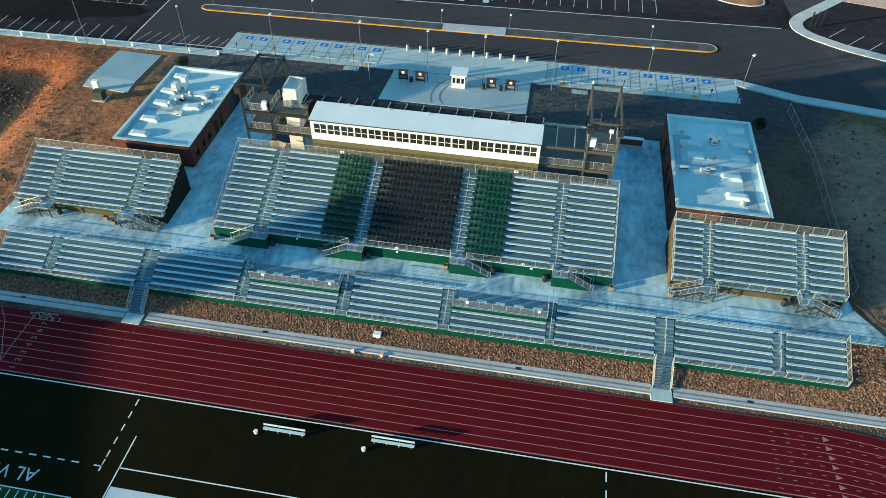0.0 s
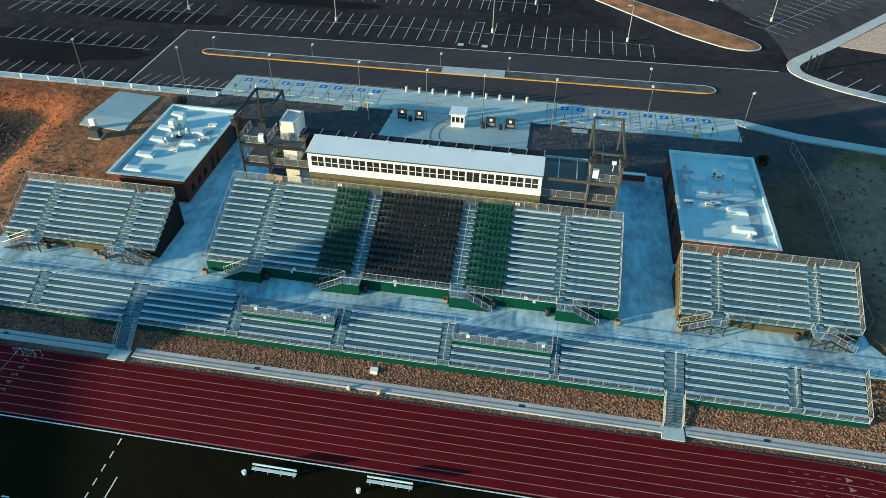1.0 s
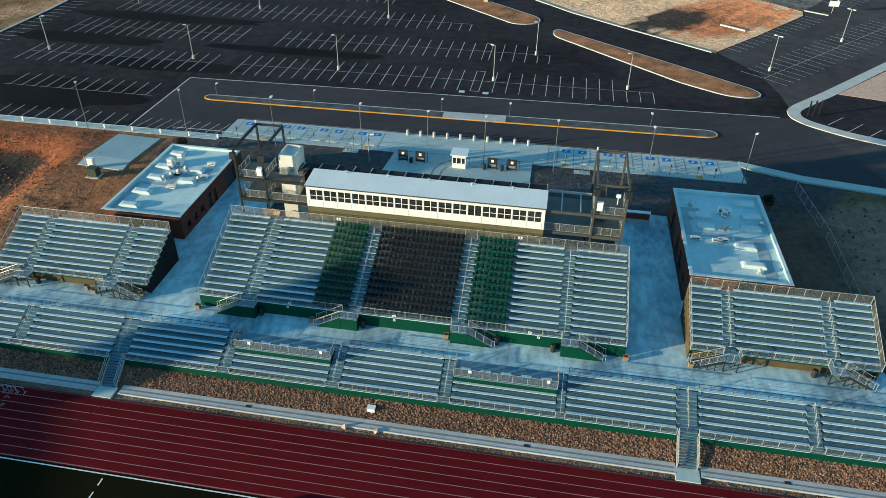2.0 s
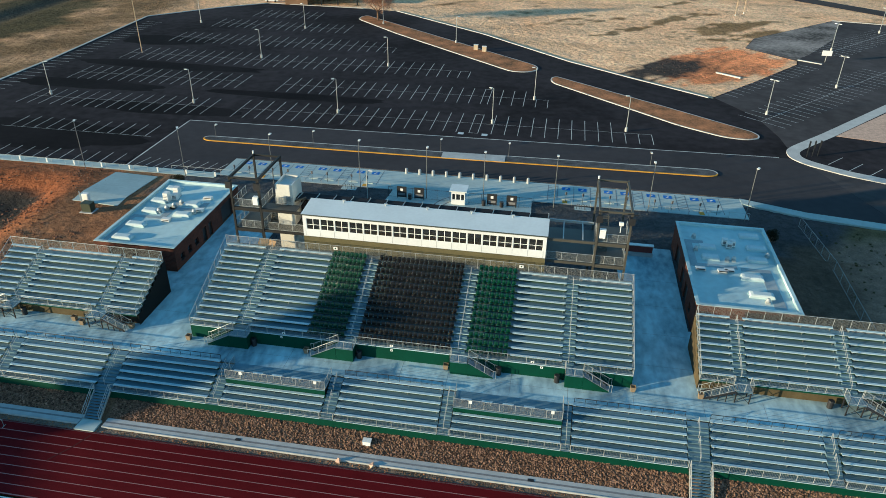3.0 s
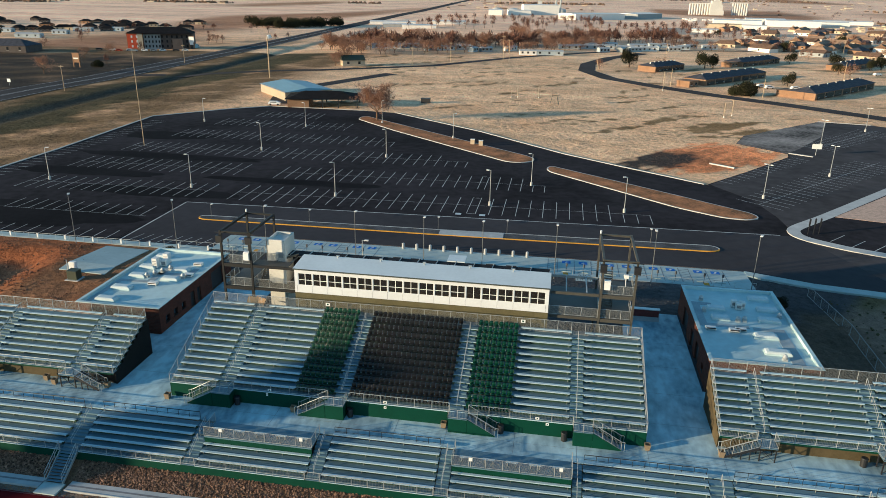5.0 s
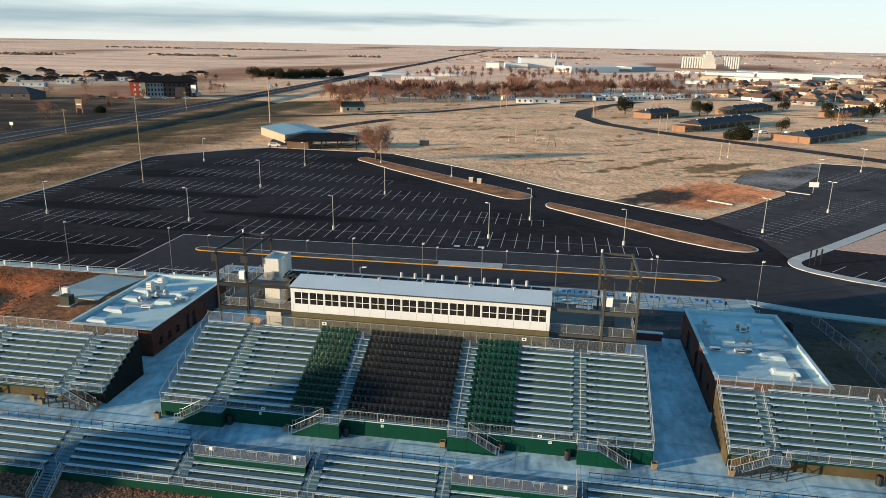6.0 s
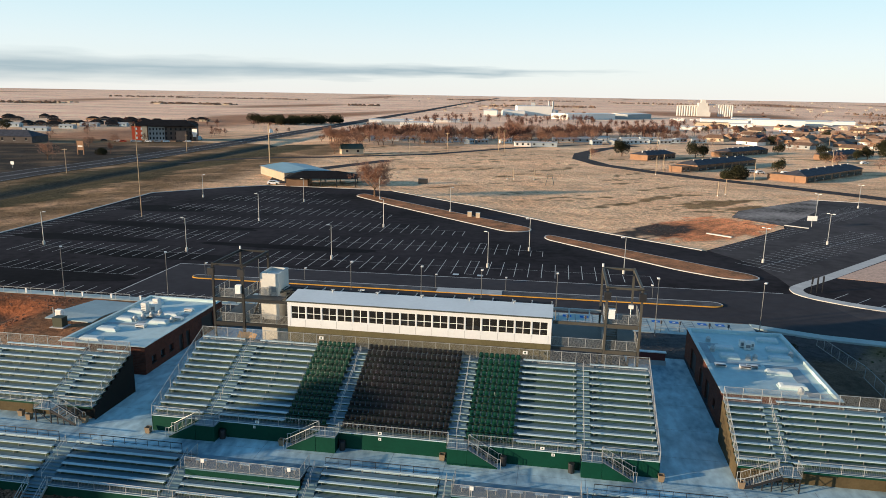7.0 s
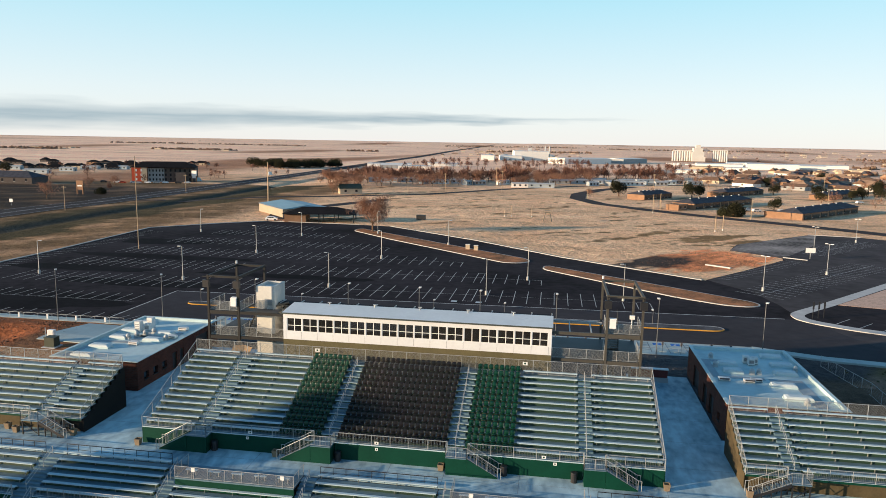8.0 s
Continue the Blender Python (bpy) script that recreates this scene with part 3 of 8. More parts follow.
part("field_line", g, "field_white", field, "white field lines and dashes", kind="stuff")
part("painted_block", Geo().face((-36.8, 20, TRACK - 0.002), (-20, 20, TRACK - 0.002), (-20, 27.75, TRACK - 0.002), (-36.8, 27.75, TRACK - 0.002)), "field_blue", field, "pale painted block")
part("painted_block", Geo().face((-58, 18, TRACK - 0.004), (-40.2, 18, TRACK - 0.004), (-40.2, 25.9, TRACK - 0.004), (-58, 25.9, TRACK - 0.004)), "green_turf", field, "brighter green end turf")
lettering("AL W", 2.0, pose(-47.0, 27.6, TRACK + 0.0, 0, 0, 180), "paint_worn", field)


def team_bench(x, y, w):
    b = thing("team_bench", (x, y, TRACK), "white aluminium team bench with a low back on the turf", "bench", "team benches")
    part("seat", Geo().box(x - w / 2, x + w / 2, y - 0.2, y + 0.12, TRACK + 0.40, TRACK + 0.46), "alu", b)
    part("backrest", Geo().box(x - w / 2, x + w / 2, y + 0.2, y + 0.25, TRACK + 0.62, TRACK + 0.9), "alu", b)
    for k in range(4):
        q = x - w / 2 + 0.3 + (w - 0.6) * k / 3
        part("leg", Geo().box(q - 0.03, q + 0.03, y - 0.18, y + 0.24, TRACK, TRACK + 0.40).box(q - 0.03, q + 0.03, y + 0.18, y + 0.21, TRACK + 0.4, TRACK + 0.85), "galv", b)
    return b


team_bench(-22.0, 36.4, 4.5)
team_bench(-10.6, 37.0, 4.5)
for x, y in ((-24.9, 35.9), (-13.4, 35.9)):
    c = thing("drinks_cooler", (x, y, TRACK), "small white drinks cooler lying on the turf", "cooler", "coolers")
    part("tub", Geo().tube((x, y, TRACK), (x, y, TRACK + 0.4), 0.2, 10, 0.23), "white", c)
    part("lid", Geo().tube((x, y, TRACK + 0.4), (x, y, TRACK + 0.46), 0.24, 10, 0.2), "white", c)

# ---- walkway by the track ----
for x0, x1 in ((-150, -46.0), (-43.3, 15.9), (18.3, 40.6)):
    w = thing("track_walkway", ((x0 + x1) / 2, 48.7, TRACK), "pale concrete drainage walkway beside the running track", "walkway", kind="structure")
    part("slab", Geo().box(x0, x1, 48.12, 49.35, TRACK - 0.2, TRACK + 0.1), "concrete", w)
    part("kerb_edge", Geo().box(x0, x1, 48.02, 48.12, TRACK - 0.2, TRACK + 0.14), "concrete", w)
    part("channel", Geo().box(x0, x1, 48.62, 48.84, TRACK + 0.1, TRACK + 0.106), "walkpad", w, "darker channel strip")
    for x in (-59.5, -28.6, 1.2, 26.5):
        if x0 < x < x1:
            part("drain_grate", Geo().box(x - 0.3, x + 0.3, 48.66, 49.0, TRACK + 0.1, TRACK + 0.125), "black", w)


def rubble(name, count, xr, yr, size, mat, label, seed, zf, keep=None):
    """Loose stones, each a rough little block."""
    rnd = random.Random(seed)
    g = Geo()
    base = [(1, 0, 0), (-1, 0, 0), (0, 1, 0), (0, -1, 0), (0, 0, 1), (0, 0, -1)]
    faces = [(0, 2, 4), (2, 1, 4), (1, 3, 4), (3, 0, 4), (2, 0, 5), (1, 2, 5), (3, 1, 5), (0, 3, 5)]
    for _ in range(count):
        x, y = rnd.uniform(*xr), rnd.uniform(*yr)
        if keep and not keep(x, y):
            continue
        s = rnd.uniform(*size)
        m = Euler((rnd.uniform(0, 6), rnd.uniform(0, 6), rnd.uniform(0, 6))).to_matrix()
        k = len(g.v)
        for q in base:
            d = m @ Vector(q) * s * rnd.uniform(0.7, 1.25)
            g.v.append((x + d.x, y + d.y, zf(x, y) + 0.35 * s + d.z * 0.7))
        g.f += [tuple(k + i for i in f) for f in faces]
    return single(name, g, mat, label, "stones", kind="stuff")


rubble("river_rock", 19000, (-80, 37.3), (49.4, 51.4), (0.06, 0.16), "stone", "bed of brown and buff river rock on the slope", 1, land, lambda x, y: not (-46 < x < -43.3 or 15.9 < x < 18.3))
rubble("river_rock", 4500, (37.4, 52), (49.4, 56), (0.07, 0.17), "stone", "bed of brown and buff river rock on the slope", 2, land)
rubble("dirt_clods", 900, (-90, 44), (47.35, 48.0), (0.03, 0.09), "mulch", "dark clods and dry weeds on bare dirt", 3, land)
for x, s in ((-17.75, 0.42), (-14.3, 0.45)):
    b = rubble("boulder", 1, (x, x), (47.9, 47.9), (s, s), "boulder", "rounded pink-tan boulder beside the track", int(s * 100), land)
    tagged(b, "rounded pink-tan boulder beside the track", "boulder", "boulders", "thing")
b = thing("utility_box", (-15.4, 50.3, land(0, 50.3)), "small white utility box standing among the river rock", "utility box")
z = land(0, 50.3)
part("body", Geo().box(-15.8, -15.0, 50.05, 50.6, z - 0.2, z + 0.42), "white", b)
part("lid", Geo().box(-15.84, -14.96, 50.0, 50.65, z + 0.42, z + 0.47), "white", b)


def hurdle_stack(x, y):
    h = thing("hurdle", (x, y, TRACK), "grey hurdle parked on the outer track lane", "hurdle", "parked hurdles")
    part("crossbar", Geo().box(x - 0.6, x + 0.6, y - 0.02, y + 0.02, TRACK + 0.85, TRACK + 0.93), "rail_wire", h)
    for s in (-0.5, 0.5):
        part("leg", Geo().box(x + s - 0.02, x + s + 0.02, y - 0.02, y + 0.02, TRACK, TRACK + 0.85).box(x + s - 0.02, x + s + 0.02, y - 0.3, y + 0.3, TRACK, TRACK + 0.04), "rail_wire", h)


for k in range(4):
    hurdle_stack(-56.0 + 0.75 * k, 46.2 + 0.15 * (k % 2))

# ---- paving round the stands ----
plaza = single("plaza", Geo().prism([(-67.5, 56.15), (40.6, 56.15), (41.5, 57.2), (38.5, 61.2), (37.2, 71.3), (18.0, 71.3), (18.0, 91), (10.4, 91), (10.4, 78.2), (-38.6, 78.2), (-38.6, 91), (-46.9, 91), (-46.9, 72.5), (-66.5, 72.5), (-67.5, 60)], PLAZA - 0.35, PLAZA), "plaza", "blotchy pale concrete plaza between the stands", "plaza", kind="structure")
g = Geo()
for x in (-45.7, -38.6, -33, -26.2, -19.2, -13.6, -8.5, -1.8, 4.2, 10.9, 17.9, 24, 30):
    g.box(x - 0.012, x + 0.012, 56.4, 60.0, PLAZA, PLAZA + 0.004)
for x0, x1 in ((-46.5, -38.7), (11.0, 17.7)):
    for y in (64, 70, 76, 82):
        g.box(x0, x1, y - 0.012, y + 0.012, PLAZA, PLAZA + 0.004)
g.box(-66, 38, 58.2, 58.22, PLAZA, PLAZA + 0.004)
part("joint", g, "walkpad", plaza, "thin dark paving joints", kind="stuff")


def fence(name, parent, pts, h, gap=2.0, mesh=True, mat="galv", step=0.14):
    """A post-and-rail fence with chain link along points (feet)."""
    g, w = Geo(), Geo()
    posts = []
    for a, b in zip(pts, pts[1:]):
        a, b = Vector(a), Vector(b)
        c = max(1, round((b - a).length / gap))
        posts += [a + (b - a) * k / c for k in range(c + 1)]
        g.tube(a + Vector((0, 0, h)), b + Vector((0, 0, h)), 0.025, 5)
        g.tube(a + Vector((0, 0, 0.06)), b + Vector((0, 0, 0.06)), 0.02, 5)
        if mesh:
            w.wire_mesh(a, b, h, step)
    done = set()
    for q in posts:
        key = (round(q.x, 1), round(q.y, 1))
        if key not in done:
            done.add(key)
            part("post", Geo().tube(q, q + Vector((0, 0, h + 0.03)), 0.03, 5), mat, parent)
    part("rail", g, mat, parent)
    if mesh:
        part("chain_link", w, "wire", parent, kind="stuff")


def picket_rail(parent, a, b, h=1.05, gap=1.1, mat="galv", balusters=0.14):
    """A guard rail with posts, top and bottom rail and thin balusters; a and b are feet."""
    a, b = Vector(a), Vector(b)
    run = (b - a).length
    up = Vector((0, 0, 1))
    g = Geo().tube(a + up * h, b + up * h, 0.028, 6).tube(a + up * 0.12, b + up * 0.12, 0.02, 5)
    c = max(1, round(run / gap))
    for k in range(c + 1):
        q = a + (b - a) * k / c
        g.tube(q, q + up * h, 0.028, 5)
    part("guard_rail", g, mat, parent)
    if balusters:
        g = Geo()
        c = int(run / balusters)
        for k in range(1, c):
            q = a + (b - a) * k / c
            g.beam(q + up * 0.12, q + up * h, 0.010, 0.010)
        part("rail_infill", g, "rail_wire" if mat == "galv" else mat, parent, kind="stuff")


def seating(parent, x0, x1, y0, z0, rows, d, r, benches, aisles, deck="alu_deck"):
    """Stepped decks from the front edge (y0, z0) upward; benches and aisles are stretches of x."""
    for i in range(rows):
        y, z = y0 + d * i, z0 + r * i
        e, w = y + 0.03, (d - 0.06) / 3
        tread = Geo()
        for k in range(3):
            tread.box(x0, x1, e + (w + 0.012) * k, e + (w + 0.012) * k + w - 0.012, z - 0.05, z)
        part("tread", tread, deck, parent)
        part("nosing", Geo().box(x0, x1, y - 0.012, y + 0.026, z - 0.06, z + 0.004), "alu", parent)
        if i:
            part("riser", Geo().box(x0, x1, y, y + 0.03, z - r - 0.05, z), "riser", parent)
        for a, b in benches:
            bench = Geo().box(a, b, y + d - 0.30, y + d - 0.17, z + 0.39, z + 0.435).box(a, b, y + d - 0.155, y + d - 0.02, z + 0.39, z + 0.435)
            bench.box(a, b, y + d - 0.30, y + d - 0.285, z + 0.35, z + 0.39)
            ob = part("bench", bench, "alu", parent)
            c = max(2, round((b - a) / 2.4))
            g = Geo()
            for k in range(c):
                q = a + 0.25 + (b - a - 0.5) * k / (c - 1)
                g.box(q - 0.02, q + 0.02, y + d - 0.18, y + d - 0.1, z, z + 0.39)
            part("bracket_rest", g, "bracket", ob, kind="stuff")
        for a, b in aisles:
            if i < rows - 1:
                part("half_step", Geo().box(a + 0.03, b - 0.03, y + d * 0.55, y + d, z, z + r / 2).box(a + 0.03, b - 0.03, y + d * 0.55 - 0.02, y + d * 0.55, z + r / 2 - 0.02, z + r / 2 + 0.01), "alu_deck", parent)


def aisle_rail(parent, x, y0, z0, rows, d, r, span=3):
    """A handrail along the middle of an aisle, in lengths of a few rows with gaps."""
    i = 0.25
    while i < rows - 1:
        j = min(rows - 1, i + span - 0.6)
        a, b = Vector((x, y0 + d * i + 0.4, z0 + r * i + 0.1)), Vector((x, y0 + d * j + 0.4, z0 + r * j + 0.1))
        up = Vector((0, 0, 0.86))
        g = Geo().tube(a + up, b + up, 0.028, 6).tube(a + up * 0.55, b + up * 0.55, 0.022, 5).tube(a, a + up, 0.028, 5).tube(b, b + up, 0.028, 5)
        part("aisle_handrail", g, "galv", parent)
        i += span


def stair(parent, x_top, x_foot, y0, y1, z_top, z_foot, solid=None, legs=False):
    """A flight of steps running along x beside its landing, with guard rails."""
    count = round((z_top - z_foot) / 0.178)
    run = (x_foot - x_top) / count
    for k in range(1, count):
        a, b = x_top + run * (k - 1), x_top + run * k
        z = z_top - (z_top - z_foot) * k / count
        part("step", Geo().box(min(a, b), max(a, b) + 0.02, y0 + 0.06, y1 - 0.06, z - 0.04, z), "alu_deck", parent)
    for y in (y0 + 0.03, y1 - 0.03):
        if solid:
            part("stringer", wedge(x_top, x_foot, y - 0.03, y + 0.03, z_foot, z_top), solid, parent)
        else:
            part("stringer", Geo().beam((x_top, y, z_top - 0.15), (x_foot, y, z_foot + 0.05), 0.05, 0.25), "black", parent)
        picket_rail(parent, (x_top, y, z_top), (x_foot, y, z_foot), 1.0, 0.95)
        e = 0.3 if x_foot > x_top else -0.3
        part("rail_end", Geo().tube((x_foot, y, z_foot + 1.0), (x_foot + e, y, z_foot + 0.98), 0.028).tube((x_foot + e, y, z_foot + 0.98), (x_foot + e, y, z_foot), 0.028), "galv", parent)
    if legs:
        for k in range(1, 4):
            x = x_top + (x_foot - x_top) * k / 4
            for y in (y0 + 0.05, y1 - 0.05):
                part("stair_leg", Geo().box(x - 0.04, x + 0.04, y - 0.04, y + 0.04, z_foot, z_top + (z_foot - z_top) * k / 4 - 0.1), "black", parent)


def wedge(x_top, x_foot, y0, y1, z0, z1):
    """A side plate under a flight: high at x_top, tapering to the foot."""
    g = Geo()
    k = 0
    for y in (y0, y1):
        g.v += [(x_top, y, z0), (x_foot, y, z0), (x_foot, y, z0 + 0.12), (x_top, y, z1)]
    g.f += [(0, 1, 2, 3), (7, 6, 5, 4), (0, 4, 5, 1), (1, 5, 6, 2), (2, 6, 7, 3), (3, 7, 4, 0)]
    return g


def side_panel(parent, x, y0, z0, rows, d, r, mat, foot, low=0.0):
    """The closed side under a stand: a stepped sheet."""
    line = [(y0, foot)]
    for i in range(rows):
        line += [(y0 + d * i, z0 + r * i - 0.06), (y0 + d * (i + 1), z0 + r * i - 0.06)]
    line.append((y0 + d * rows, foot))
    g, c = Geo(), len(line)
    g.v = [(x + s, y, z) for s in (-0.03, 0.03) for y, z in line]
    for i in range(rows):
        a, b = 1 + 2 * i, 2 + 2 * i
        lo0, lo1 = len(g.v), len(g.v) + 1
        g.v += [(x - 0.03, line[a][0], foot), (x - 0.03, line[b][0], foot), (x + 0.03, line[a][0], foot), (x + 0.03, line[b][0], foot)]
        g.f += [(a, b, lo1, lo0), (lo0 + 2, lo0 + 3, b + c, a + c)]
    g.f += [(k, k + c, k + 1 + c, k + 1) for k in range(c - 1)]
    ob = part("side_panel", g, mat, parent)
    bm = bmesh.new()
    bm.from_mesh(ob.data)
    bmesh.ops.remove_doubles(bm, verts=bm.verts, dist=0.001)
    bm.to_mesh(ob.data)
    bm.free()


def side_fence(parent, x, y0, z0, rows, d, r, h=1.05):
    a, b = Vector((x, y0, z0)), Vector((x, y0 + d * rows, z0 + r * rows))
    up = Vector((0, 0, h))
    g = Geo().tube(a + up, b + up, 0.028, 6).tube(a, b, 0.028, 6)
    for k in range(rows // 2 + 1):
        q = a + (b - a) * k / (rows // 2)
        part("post", Geo().tube(q - up * 0.1, q + up, 0.03, 5), "galv", parent)
    part("rail", g, "galv", parent)
    w, run = Geo(), (b - a).length
    d1 = (b - a) / run
    s = 0.0
    while s < run:
        for t in (1, -1):
            q0, q1 = s, s + h * t
            if 0 <= q1 <= run:
                p0, p1 = a + d1 * q0, a + d1 * q1 + up
                w.face(p0 - d1 * 0.011, p0 + d1 * 0.011, p1 + d1 * 0.011, p1 - d1 * 0.011)
        s += 0.14
    part("chain_link", w, "wire", parent, kind="stuff")


# ---- main stand ----
MX0, MX1, MY, MZ, MROWS, MD, MR = -38.4, 10.75, 59.85, 2.52, 13, 0.853, 0.345
A_B = ((-38.3, -33.25), (-31.45, -24.8), (-2.15, 3.35), (4.75, 10.6))
A_A = ((-33.2, -31.5), (-20.4, -19.0), (-8.5, -7.0), (3.4, 4.7))
main = thing("main_grandstand", ((MX0 + MX1) / 2, 65, PLAZA), "large aluminium grandstand with bench rows, green front wall and stairs", "grandstand")
seating(main, MX0, MX1, MY, MZ, MROWS, MD, MR, A_B, A_A)
for x in (-32.35, -19.7, -7.75, 4.05):
    aisle_rail(main, x, MY, MZ, MROWS, MD, MR)
YB, ZB = MY + MROWS * MD, MZ + MROWS * MR
part("top_walkway", Geo().box(MX0, MX1, YB, YB + 1.0, ZB - 0.40, ZB - 0.345), "alu_deck", main)
for a, b in ((MX0, -33.3), (-31.3, -21.0), (-19.0, -8.45), (-6.5, 3.75), (5.7, MX1)):
    part("front_wall", Geo().box(a, b, MY, MY + 0.08, PLAZA, MZ - 0.06), "green", main, "green steel front wall")
    picket_rail(main, (a, MY + 0.05, MZ), (b, MY + 0.05, MZ), 0.95, 1.9)
part("edge_trim", Geo().box(MX0, MX1, MY - 0.02, MY + 0.03, MZ - 0.06, MZ + 0.03), "alu", main)
for x in (MX0, MX1):
    side_panel(main, x, MY, MZ, MROWS, MD, MR, "green", PLAZA)
    side_fence(main, x, MY, MZ, MROWS, MD, MR)
back = Geo().box(-28.7, 0.62, 72.05, 72.12, PLAZA, 8.45)
part("back_wall", back, "khaki", main, "khaki panel wall under the press box")
fence("fence", main, [(MX0, YB + 0.02, ZB - 0.345), (MX1, YB + 0.02, ZB - 0.345)], 1.5, 1.5)
for x in range(-37, 11, 6):
    part("column", Geo().box(x - 0.1, x + 0.1, 70.2, 70.4, PLAZA, 6.4), "galv", main)
LAND = ((-33.2, -31.2, -36.0), (-21.0, -19.05, -23.9), (-8.4, -6.5, -3.7), (3.8, 5.65, 8.4))
for x0, x1, foot in LAND:
    part("landing", Geo().box(x0, x1, 58.65, MY, MZ - 0.06, MZ), "alu_deck", main)
    part("landing_wall", Geo().box(x0 + 0.02, x1 - 0.02, 58.67, MY, PLAZA, MZ - 0.06), "green", main)
    top = x0 if foot < x0 else x1
    stair(main, top, foot, 58.65, 59.8, MZ, PLAZA, "green")
    picket_rail(main, (x0, 58.68, MZ), (x1, 58.68, MZ), 1.0, 0.95)
    shut = x1 if foot < x0 else x0
    picket_rail(main, (shut, 58.68, MZ), (shut, MY, MZ), 1.0, 1.1)


# ---- stadium chairs ----


def stadium_chair(mat, label, group):
    c = thing("stadium_chair", (0, 0, 0), label, "chair", group)
    back = Geo()
    cols = (-1.0, -0.6, 0.0, 0.6, 1.0)
    prof = ((0.15, 0.28, 0.17), (0.125, 0.44, 0.225), (0.135, 0.60, 0.235), (0.17, 0.72, 0.225), (0.215, 0.79, 0.20), (0.27, 0.815, 0.16))
    for off in (0.0, 0.03):  # a bulging shell that curves back at the top
        for k, (y, z, w) in enumerate(prof):
            back.v += [(u * w, y + off - 0.06 * (1 - u * u), z - (0.045 * u * u if k > 2 else 0) - (off if k > 3 else 0)) for u in cols]
    c5, n5 = len(cols), len(cols) * len(prof)
    for s in (0, n5):
        for k in range(len(prof) - 1):
            for i in range(c5 - 1):
                q = (s + c5 * k + i, s + c5 * k + i + 1, s + c5 * k + i + 1 + c5, s + c5 * k + i + c5)
                back.f.append(q if s == 0 else q[::-1])
    rim = [c5 * k for k in range(len(prof))] + [n5 - c5 + i for i in range(1, c5)] + [c5 * k + c5 - 1 for k in range(len(prof) - 2, -1, -1)] + [3, 2, 1]
    back.f += [(a, a + n5, b + n5, b) for a, b in zip(rim, rim[1:] + rim[:1])]
    part("backrest", back, mat, c, smooth=True)
    seat = Geo()
    sp = ((-0.30, 0.44, 0.20), (-0.27, 0.47, 0.225), (-0.05, 0.42, 0.225), (0.10, 0.41, 0.20))
    for dz in (0.0, -0.05):
        for y, z, w in sp:
            seat.v += [(-w, y, z + dz), (w, y, z + dz)]
    for k in range(3):
        seat.f += [(2 * k, 2 * k + 1, 2 * k + 3, 2 * k + 2), (8 + 2 * k + 2, 8 + 2 * k + 3, 8 + 2 * k + 1, 8 + 2 * k)]
        seat.f += [(2 * k, 2 * k + 2, 10 + 2 * k, 8 + 2 * k), (2 * k + 3, 2 * k + 1, 9 + 2 * k, 11 + 2 * k)]
    seat.f += [(0, 8, 9, 1), (6, 7, 15, 14)]
    part("seat", seat, mat, c, smooth=True)
    part("stanchion", Geo().box(-0.03, 0.03, 0.12, 0.2, 0, 0.4), "black", c)
    return c


def chair_block(mat, label, group, x0, x1, count):
    poses, far = [], []
    rnd = random.Random(int(-x0 * 10))
    for i in range(MROWS):
        for k in range(count):
            x = x0 + (x1 - x0) * (k + 0.5) / count
            (poses if i < 8 else far).append(pose(x, MY + MD * i + MD - 0.24, MZ + MR * i, 0, 0, rnd.uniform(-1.5, 1.5)))
    c = stadium_chair(mat, label, group)
    g = Geo()
    for m in far:  # the upper rows, joined
        for q in c.children:
            k = len(g.v)
            g.v += [tuple(m @ v.co) for v in q.data.vertices]
            g.f += [tuple(k + i for i in f.vertices) for f in q.data.polygons]
    single("stadium_chair_rows", g, mat, label.replace("chair", "chairs in the upper rows"), "chair", group, "stuff", smooth=True)
    repeats(c, poses)


chair_block("black_plastic", "glossy black plastic stadium chair on the aluminium deck", "black stadium chairs", -18.95, -8.6, 19)
chair_block("green_plastic", "dark green plastic stadium chair on the aluminium deck", "green stadium chairs", -24.7, -20.5, 8)
chair_block("green_plastic", "dark green plastic stadium chair on the aluminium deck", "green stadium chairs beyond the middle", -6.9, -2.4, 8)


# ---- side stands ----


